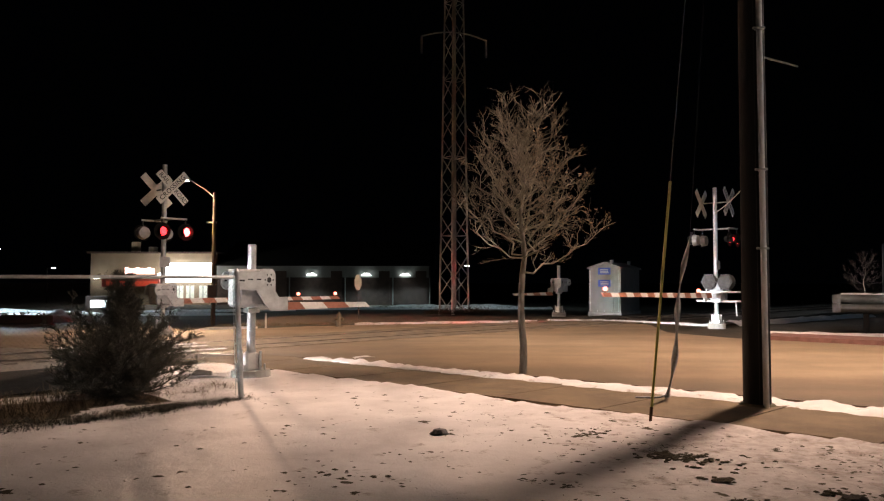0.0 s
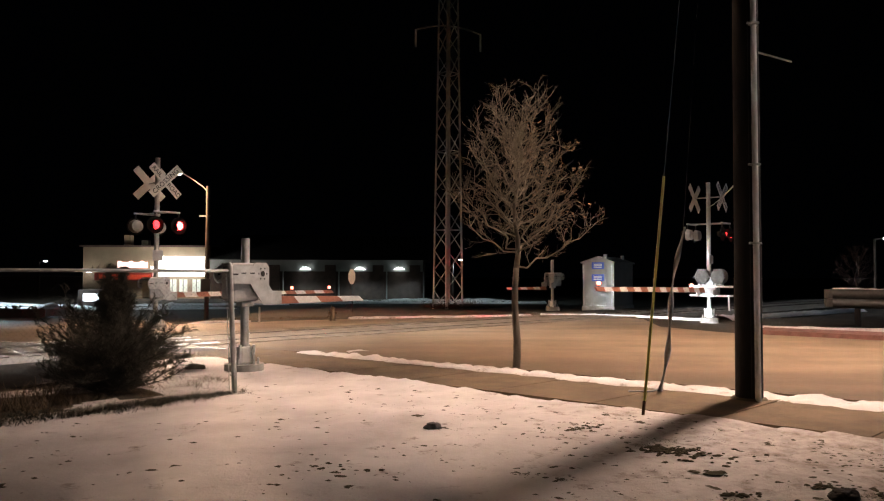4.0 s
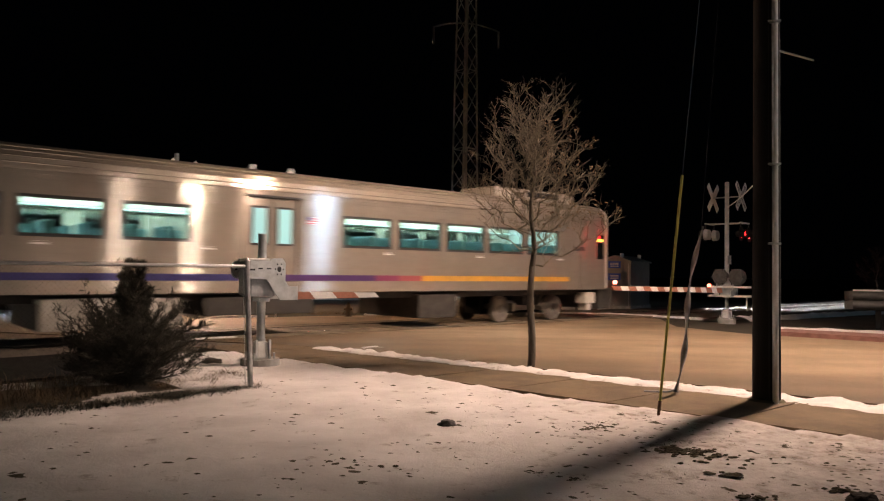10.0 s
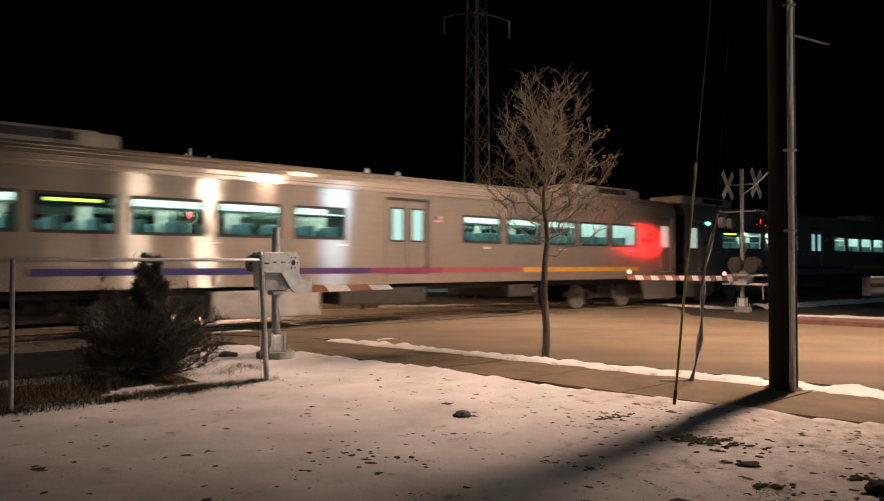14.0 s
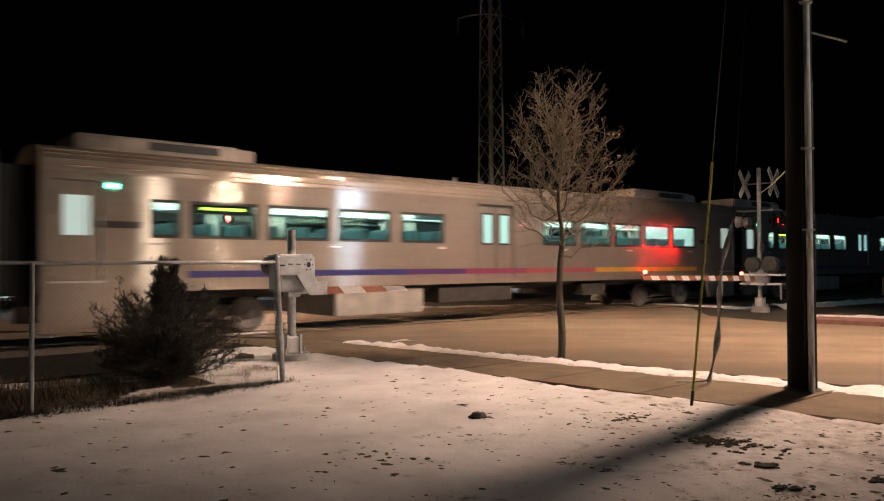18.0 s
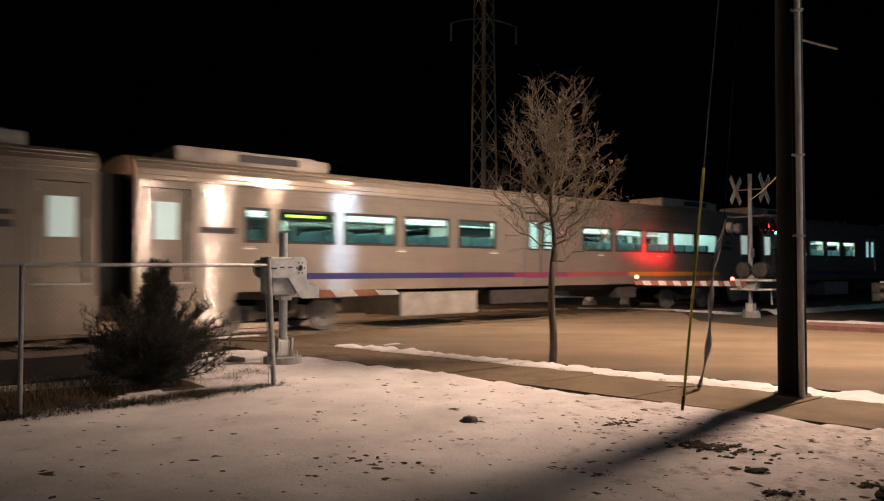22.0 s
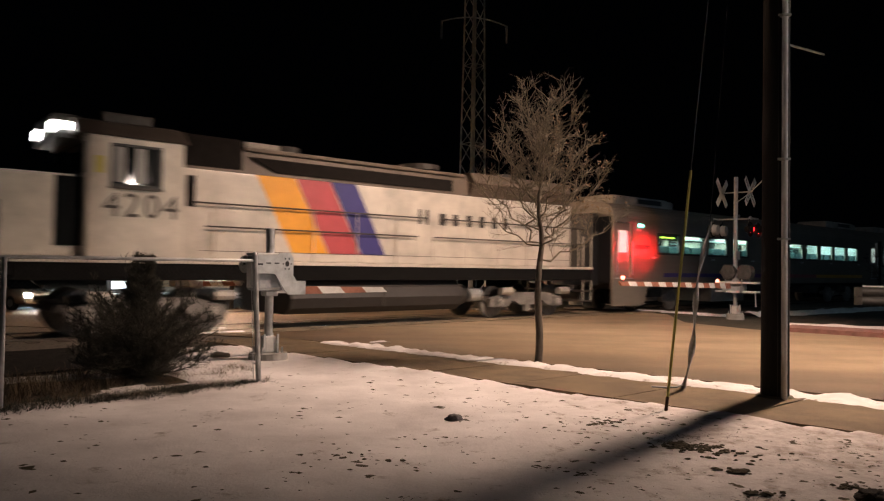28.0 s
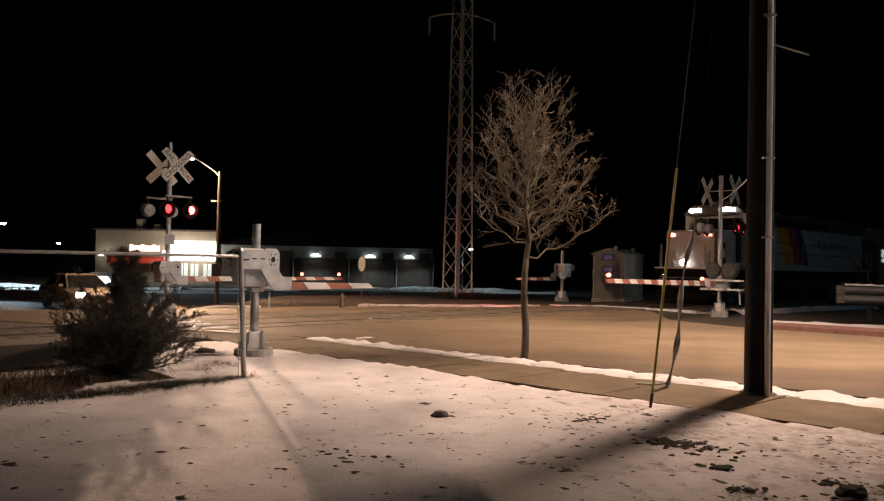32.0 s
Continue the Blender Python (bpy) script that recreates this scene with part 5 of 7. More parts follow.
# ---- shops in the distance ----
def shop():
    t = thing("corner_shop", Matrix.Identity(4), "tan corner shop with a glowing white awning sign", "shop")
    part("front_wall", box(B(), -48.7, -31.4, 100, 101, -2.0, 5.3), M_TAN, t, "tan stucco wall")
    part("side_wall", box(B(), -47.8, -46.9, 101, 125, -2.0, 5.3), M_TAN, t)
    part("back_wall", box(B(), -46.9, -31.4, 124, 125, -2.0, 5.3), M_TAN, t)
    part("roof", box(B(), -49.1, -31.2, 99.6, 125.4, 5.3, 5.55), M_BRICKDARK, t)
    for x in (-43.6, -41.2):
        part("chimney", box(B(), x, x + 0.9, 101.2, 102.2, 5.5, 7.0 if x < -43 else 6.3), M_TAN, t)
    part("awning_sign", prism(B(), [(98.6, 1.3), (99.99, 1.3), (99.99, 4.0), (99.4, 3.9), (98.9, 3.3)], "x", -38.3, -31.9), M_SIGNPANEL, t, "glowing white awning")
    part("canopy", box(B(), -46.2, -38.4, 98.0, 100, 0.7, 1.75), M_REDPAINT, t, "red canopy")
    part("canopy_glow", box(B(), -45.6, -38.6, 97.95, 98.0, 0.85, 1.5), M_REDGLOW, t)
    for k in range(8):
        x = -43.9 + 0.52 * k
        part("letter_bar", box(B(), x, x + 0.42, 99.9, 99.99, 2.45, 3.2 if k % 3 else 3.35), M_LETTER, t, "glowing letter shape")
    for x in (-33.6, -36.9, -35.4):
        w = part("shop_window", box(B(), x, x + 1.1, 99.94, 99.99, -1.3, 0.85), M_SHOPWIN, t, "lit shop window")
        part("window_bar", box(B(), x + 0.5, x + 0.58, 99.9, 99.94, -1.3, 0.85), M_BRICKDARK, w)
    part("corner_lamp", rod(B(), (-47.3, 98.7, 1.75), (-47.3, 98.7, 2.2), 0.3, 0.3, 12), M_WHITEGLOW, t, "bright lamp at the corner")
    part("lamp_arm", rod(B(), (-47.3, 98.7, 2.2), (-47.3, 100.0, 2.5), 0.05), M_BRICKDARK, t)
    part("wall_lamp", box(B(), -39.2, -38.6, 99.6, 99.99, 2.1, 2.6), M_SIGNPANEL, t)


def long_shop():
    t = thing("long_building", Matrix.Identity(4), "long low building with wall lamps under a dark roof", "building")
    part("lower_wall", box(B(), -31.2, -1.8, 100.2, 101, -2.0, 2.0), M_BRICKDARK, t, "dark brick wall")
    part("upper_band", box(B(), -31.2, -1.8, 100, 101, 2.0, 3.6), M_PALE, t, "pale band under the eaves")
    part("end_wall", box(B(), -2.6, -1.8, 101, 122, -2.0, 3.6), M_BRICKDARK, t)
    part("roof", prism(B(), [(99.5, 3.6), (122.5, 3.6), (111, 7.6)], "x", -31.4, -1.0), M_ROOFDARK, t, "dark pitched roof")
    for x in (-29.2, -22.3, -14.6, -8.0, -2.9):
        part("pilaster", box(B(), x - 0.75, x + 0.75, 99.8, 100, -2.0, 2.9), M_BRICKDARK, t)
        part("downpipe", rod(B(), (x + 1.2, 99.9, -2.0), (x + 1.2, 99.9, 2.0), 0.09), M_PALE, t)
    for x in (-18.05, -10.5, -5.1):
        l = part("wall_lamp", prism(B(), [(x - 0.15, 2.75), (x + 0.15, 2.75), (x + 0.2, 2.6), (x - 0.2, 2.6)], "y", 99.5, 100), M_BLACK, t)
        part("lamp_glass", prism(B(), [(x - 0.2, 2.6), (x + 0.2, 2.6), (x + 0.75, 2.28), (x - 0.75, 2.28)], "y", 99.6, 99.98), M_WALLLAMP, l, "bright lamp glass")


M_REDPAINT = mat("red_canopy", (0.22, 0.03, 0.025), 0.5, 0, 0.15, 1, 0)
M_SHOPWIN = glow("shop_window_light", (0.9, 0.95, 0.85), 0.55)
M_ROOFDARK = mat("dark_shingle", (0.03, 0.028, 0.027), 0.9, 0, 0.3, 2, 0.2)
M_WALLLAMP = glow("wall_lamp_glow", (0.9, 1.0, 0.97), 5)
shop()
long_shop()
lamp("shop_sign_light", (-37, 94.5, 3.4), 1300, (1.0, 0.95, 0.85), 0.8)
for x in (-18.0, -10.5, -4.6):
    wl = lamp("wall_lamp_light", (x, 99.0, 2.2), 650, (0.7, 0.95, 1.0), 0.2, 160, 0.4)
    wl.rotation_euler = (Vector((x, 95.5, -1.9)) - Vector((x, 99.2, 2.2))).to_track_quat("-Z", "Y").to_euler()
cross_band("snow_ridge", [(-17, 75), (-8, 76), (2, 76), (12, 78)], 2.6, 0.2, 0.15, 15, "ploughed snow along the car park")
cross_band("snow_ridge", [(-40, 44), (-30, 43), (-20, 42)], 2.2, 0.3, 0.2, 16, "ploughed snow by the side road")
cross_band("snow_ridge", [(-30, 62), (-24, 66), (-14, 70)], 1.5, 0.15, 0.1, 17, "ploughed snow along the car park")


def lot_lamp(x, y, top):
    t = thing("lot_lamp", pose(x, y, fall(x, y)), "tall car-park lamp post with a lit head", "street lamp", "car-park lamps")
    h = top - fall(x, y)
    part("post", rod(B(), (0, 0, 0), (0, 0, h), 0.1, 0.07, 10), M_WOODPOLE, t)
    part("arm", rod(B(), (0, 0, h), (1.0, 0, h + 0.1), 0.05), M_WOODPOLE, t)
    part("lamp_head", box(B(), 0.72, 1.15, -0.2, 0.2, h - 0.02, h + 0.14, 0.04), M_WHITEGLOW, t, "glowing head")


lot_lamp(-36.8, 58, 4.05)
lot_lamp(1.9, 82, 3.2)
lot_lamp(-60.2, 110, 3.4)
lot_lamp(-62.0, 130, 1.9)
lot_lamp(31.2, 51.0, 4.2)
lot_lamp(47.6, 76.0, 2.0)


def far_snow(pieces):
    """Low banks of ploughed snow along the car park."""
    rng = random.Random(17)
    bm = B()
    for x0, y0, x1, y1, w, h in pieces:
        n = 14
        rows = []
        for i in range(n + 1):
            f = i / n
            x, y = x0 + (x1 - x0) * f, y0 + (y1 - y0) * f
            k = (0.35 + 0.65 * math.sin(math.pi * f)) * rng.uniform(0.7, 1.15)
            rows.append([bm.verts.new((x, y + dy * w * k, fall(x, y) + dz * h * k - 0.02)) for dy, dz in ((-1, 0), (-0.5, 0.7), (0, 1), (0.5, 0.75), (1, 0))])
        for a, b in zip(rows, rows[1:]):
            for q in range(4):
                bm.faces.new((a[q], b[q], b[q + 1], a[q + 1]))
    solid("snow_bank", bm, M_SNOW_PILE, "low ploughed snow banks along the car park", "snow", "stuff", True)


far_snow([(-25.6, 46, -22.3, 46, 0.9, 0.75), (-19.6, 40, -18.4, 40, 0.5, 0.35), (-22.1, 58, -20.0, 58, 0.7, 0.5), (-38, 50, -29, 51, 1.6, 0.3), (-34, 53.5, -24, 54.5, 1.8, 0.35), (-44, 64, -34, 65, 1.6, 0.35), (-28, 47, -21, 48.5, 1.2, 0.35), (-25, 56, -16, 58, 1.4, 0.3), (-34, 60, -27, 60.5, 1.0, 0.3), (-21, 91, -8, 92, 0.9, 0.36), (-7, 92.5, 2, 93, 0.9, 0.4), (1, 93, 10, 93.4, 0.9, 0.38)])


def lit_board():
    t = thing("lit_sign_board", pose(-28.5, 60, fall(-28, 60)), "low dark board with a lit white panel", "sign")
    part("body", box(B(), -1.1, 1.6, 0.0, 0.7, 0.0, 1.5, 0.05), M_BRICKDARK, t)
    part("lit_panel", box(B(), -0.65, 0.65, -0.04, 0.0, 0.55, 1.15, 0.01), M_BOARD, t, "lit white panel")


lit_board()
hd = thing("low_hedge", pose(-19.8, 36.6, -0.62), "clipped dark brown hedge by the side road", "hedge")
hb = B()
hr = random.Random(2)
for i in range(900):
    px_, py_, pz_ = hr.uniform(-14, 0), hr.uniform(-0.4, 0.4), hr.uniform(0, 0.55)
    u = Vector((hr.uniform(-1, 1), hr.uniform(-1, 1), hr.uniform(-0.2, 1))).normalized() * 0.16
    w = u.orthogonal().normalized() * 0.07
    c = Vector((px_, py_, pz_))
    hb.faces.new([hb.verts.new(q) for q in (c - w, c + w, c + u)])
part("foliage", hb, M_TWIG, hd)
part("core", box(B(), -14, 0, -0.3, 0.3, 0.0, 0.45, 0.1), M_TWIG, hd)


# ---- the waiting car ----
CAR_WHEELS = []


def sedan():
    t = thing("sedan", pose(-40, 40, -0.6), "silver sedan tinted by lamp light, its headlights on", "car")
    side = [(-2.2, 0.35), (-1.85, 0.3), (1.95, 0.26), (2.2, 0.35), (2.25, 0.62), (2.1, 0.78), (1.05, 0.92), (-1.6, 0.98), (-2.15, 0.92), (-2.25, 0.6)]
    bm = prism(B(), side, "y", -0.88, 0.88)
    bmesh.ops.bevel(bm, geom=bm.edges[:], offset=0.06, segments=2, affect="EDGES")
    part("body", bm, M_CARPAINT, t, "silver body with the lamp's tan tint", True)
    bm = B()
    lo = [(-1.75, -0.8), (1.15, -0.8), (1.15, 0.8), (-1.75, 0.8)]
    hi = [(-1.05, -0.6), (0.3, -0.6), (0.3, 0.6), (-1.05, 0.6)]
    a = [bm.verts.new((x, y, 0.93)) for x, y in lo]
    b = [bm.verts.new((x, y, 1.42)) for x, y in hi]
    for i in range(4):
        bm.faces.new((a[i], a[(i + 1) % 4], b[(i + 1) % 4], b[i]))
    bm.faces.new(b)
    bmesh.ops.recalc_face_normals(bm, faces=bm.faces[:])
    part("glasshouse", bm, M_DARKPANE, t, "dark glass")
    part("roof", box(B(), -1.1, 0.36, -0.63, 0.63, 1.4, 1.46, 0.025), M_CARPAINT, t)
    for y in (-1, 1):
        part("roof_pillar", rod(B(), (1.12, y * 0.79, 0.93), (0.32, y * 0.6, 1.42), 0.035, 0.03, 6), M_CARPAINT, t)
        part("roof_pillar", rod(B(), (-0.35, y * 0.8, 0.93), (-0.35, y * 0.6, 1.42), 0.035, 0.03, 6), M_CARPAINT, t)
        part("headlight", box(B(), 2.12, 2.26, y * 0.64 - 0.17, y * 0.64 + 0.17, 0.56, 0.76, 0.04), M_CARLAMP, t, "bright headlight")
        part("mirror", box(B(), 0.8, 0.95, y * 0.98 - 0.08, y * 0.98 + 0.08, 0.95, 1.07, 0.02), M_CARPAINT, t)
        for x in (-1.35, 1.4):
            w = part("wheel", rod(B(), (0, y * 0.88, 0), (0, y * 0.68, 0), 0.31, 0.31, 20), M_TYRE, t)
            w.location = (x, 0, 0.31)
            CAR_WHEELS.append(w)
            part("rim", rod(B(), (0, y * 0.9, 0), (0, y * 0.86, 0), 0.19, 0.19, 5), M_GALV, w)
    part("grille", box(B(), 2.2, 2.27, -0.4, 0.4, 0.42, 0.62, 0.01), M_BLACK, t)
    part("bumper", box(B(), 2.15, 2.3, -0.8, 0.8, 0.28, 0.44, 0.04), M_CARPAINT, t)
    return t


car = sedan()
def apron():
    """The asphalt that slopes from the main road down to the side road."""
    bm = B()
    top = [bm.verts.new((x, y, -0.004)) for x, y in ((-90, 20.9), (-45, 20.8), (-14.5, 20.7), (-10, 21.4), (-8.9, 22.7))]
    low = [bm.verts.new((x, y, -0.604)) for x, y in ((-90, 28.7), (-45, 28.5), (-14.5, 26.8), (-12, 26.1), (-10.8, 26.0))]
    for a, b, c, d in zip(top, top[1:], low[1:], low):
        bm.faces.new((a, b, c, d))
    bmesh.ops.recalc_face_normals(bm, faces=bm.faces[:])
    bmesh.ops.solidify(bm, geom=bm.faces[:], thickness=0.1)
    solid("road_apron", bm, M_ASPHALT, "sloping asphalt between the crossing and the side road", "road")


apron()
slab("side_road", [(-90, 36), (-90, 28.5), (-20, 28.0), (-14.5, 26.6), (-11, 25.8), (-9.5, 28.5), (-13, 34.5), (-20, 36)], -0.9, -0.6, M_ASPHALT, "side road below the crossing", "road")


# ---- the train ----
CAR = 25.91
WB, WT = 2.22, 2.94
BANK = [(-10.15, -9.62), (-9.31, -7.84), (-7.5, -5.98), (-5.62, -4.14), (-3.7, -2.33), (1.72, 3.18), (3.5, 4.94), (5.24, 6.68), (6.95, 8.4), (8.66, 10.08)]
MID = -0.3


def side_wall(x0, x1, y, openings, z0=1.08, z1=3.5, thick=0.09):
    """A wall along x with openings (x0, x1, z0, z1) cut right through it, in one sheet."""
    bm = B()
    ya, yb = (y, y + thick) if y < 0 else (y - thick, y)
    xs = sorted({x0, x1, *[o[0] for o in openings], *[o[1] for o in openings]})
    zs = sorted({z0, z1, *[o[2] for o in openings], *[o[3] for o in openings]})
    verts = {}

    def v(i, k, side):
        if (i, k, side) not in verts:
            verts[(i, k, side)] = bm.verts.new((xs[i], (ya, yb)[side], zs[k]))
        return verts[(i, k, side)]

    def full(i, k):
        if not (0 <= i < len(xs) - 1 and 0 <= k < len(zs) - 1):
            return False
        cx, cz = (xs[i] + xs[i + 1]) / 2, (zs[k] + zs[k + 1]) / 2
        return not any(a < cx < b and lo < cz < hi for a, b, lo, hi in openings)
    for i in range(len(xs) - 1):
        for k in range(len(zs) - 1):
            if not full(i, k):
                continue
            bm.faces.new((v(i, k, 0), v(i + 1, k, 0), v(i + 1, k + 1, 0), v(i, k + 1, 0)))
            bm.faces.new((v(i, k, 1), v(i, k + 1, 1), v(i + 1, k + 1, 1), v(i + 1, k, 1)))
            for di, dk, e in ((-1, 0, ((i, k), (i, k + 1))), (1, 0, ((i + 1, k + 1), (i + 1, k))), (0, -1, ((i + 1, k), (i, k))), (0, 1, ((i, k + 1), (i + 1, k + 1)))):
                if not full(i + di, k + dk):
                    bm.faces.new((v(*e[0], 0), v(*e[1], 0), v(*e[1], 1), v(*e[0], 1)))
    return bm


ROOFLINE = [(-1.6, 3.5), (-1.57, 3.68), (-1.48, 3.82), (-1.3, 3.94), (-0.95, 4.03), (-0.5, 4.08), (0, 4.1), (0.5, 4.08), (0.95, 4.03), (1.3, 3.94), (1.48, 3.82), (1.57, 3.68), (1.6, 3.5)]


WHEELS = []


def truck(t, x, r=0.42, axles=(-1.3, 1.3), iron=None):
    iron = iron or M_TRUCK
    k = part("truck", box(B(), x - 1.9, x + 1.9, -0.9, 0.9, 0.5, 0.72, 0.05), M_UNDER, t, "two-axle iron truck")
    for y in (-1.02, 1.02):
        bm = B()
        prism(bm, [(x - 1.75, 0.35), (x - 1.0, 0.35), (x - 0.7, 0.55), (x - 0.4, 0.4), (x + 0.4, 0.4), (x + 0.7, 0.55), (x + 1.0, 0.35), (x + 1.75, 0.35), (x + 1.75, 0.62), (x + 0.9, 0.8), (x - 0.9, 0.8), (x - 1.75, 0.62)], "y", y - 0.08, y + 0.08)
        part("side_frame", bm, iron, k)
        part("spring", rod(B(), (x, y, 0.2), (x, y, 0.6), 0.14, 0.14, 10), iron, k)
        for a in axles:
            bm = rod(B(), (0, y * 0.78, 0), (0, y * 0.66, 0), r, r * 1.03, 24)
            rod(bm, (0, y * 0.84, 0), (0, y * 0.78, 0), 0.12, 0.16, 14)
            for q in range(5):
                c = Vector((math.cos(q * 1.2566), 0, math.sin(q * 1.2566))) * r * 0.6
                rod(bm, c + Vector((0, y * 0.79, 0)), c + Vector((0, y * 0.77, 0)), 0.04, 0.05, 8)
            wheel = part("wheel", bm, iron, k, "steel wheel")
            wheel.location = (x + a, 0, r)
            WHEELS.append((wheel, r))
            part("axle_box", box(B(), x + a - 0.16, x + a + 0.16, y - 0.17, y + 0.17, r - 0.16, r + 0.16, 0.03), iron, k)
            part("journal_cap", rod(B(), (x + a, y * 1.18, r), (x + a, y * 1.24, r), 0.1, 0.08, 12), M_BOXALU, k)
            part("coil_spring", rod(B(), (x + a + (0.34 if a < 0 else -0.34), y, 0.36), (x + a + (0.34 if a < 0 else -0.34), y, 0.62), 0.09, 0.09, 10), iron, k)
            part("brake_shoe", box(B(), x + a * 0.62 - 0.05, x + a * 0.62 + 0.05, y * 0.72 - 0.06, y * 0.72 + 0.06, r - 0.2, r + 0.2, 0.01), M_UNDER, k)


def coach_truck(t, x, r=0.42):
    """An inside-bearing truck: its wheels stand outside the frame."""
    k = part("truck", box(B(), x - 0.45, x + 0.45, -1.05, 1.05, 0.52, 0.82, 0.05), M_UNDER, t, "two-axle inside-bearing truck")
    for y in (-1, 1):
        part("side_frame", prism(B(), [(x - 1.65, 0.42), (x - 0.9, 0.42), (x - 0.5, 0.34), (x + 0.5, 0.34), (x + 0.9, 0.42), (x + 1.65, 0.42), (x + 1.65, 0.56), (x + 0.8, 0.66), (x - 0.8, 0.66), (x - 1.65, 0.56)], "y", min(y * 0.46, y * 0.62), max(y * 0.46, y * 0.62)), M_TRUCK, k)
        part("air_spring", rod(B(), (x, y * 0.95, 0.78), (x, y * 0.95, 1.0), 0.26, 0.24, 16), M_BLACK, k)
        part("damper", rod(B(), (x + 0.3, y * 1.08, 0.5), (x + 0.42, y * 1.08, 0.95), 0.045, 0.035, 8), M_TRUCK, k)
        for a in (-1.3, 1.3):
            bm = rod(B(), (0, y * 0.82, 0), (0, y * 0.7, 0), r, r * 1.02, 28)
            rod(bm, (0, y * 0.855, 0), (0, y * 0.82, 0), r * 0.8, r * 0.86, 24)
            rod(bm, (0, y * 0.9, 0), (0, y * 0.855, 0), 0.1, 0.14, 14)
            for q in range(5):
                c = Vector((math.cos(q * 1.2566), 0, math.sin(q * 1.2566))) * r * 0.5
                rod(bm, c + Vector((0, y * 0.87, 0)), c + Vector((0, y * 0.85, 0)), 0.03, 0.04, 8)
            wheel = part("wheel", bm, M_WHEEL, k, "dusty steel wheel")
            wheel.location = (x + a, 0, r)
            WHEELS.append((wheel, r))
            part("brake_caliper", box(B(), x + a * 0.55 - 0.1, x + a * 0.55 + 0.1, y * 0.78 - 0.12, y * 0.78 + 0.12, r - 0.1, r + 0.18, 0.03), M_TRUCK, k)
    # added black mass: blocks light under the floor and paints the truck's shade
    part("bolster", box(B(), x - 1.75, x + 1.75, -0.42, 0.42, 0.24, 0.86, 0.05), M_MATTE, k, "matt black block that darkens the truck")
    for a in (-1.3, 1.3):
        part("axle", rod(B(), (x + a, -0.7, r), (x + a, 0.7, r), 0.09, 0.09, 10), M_UNDER, k)


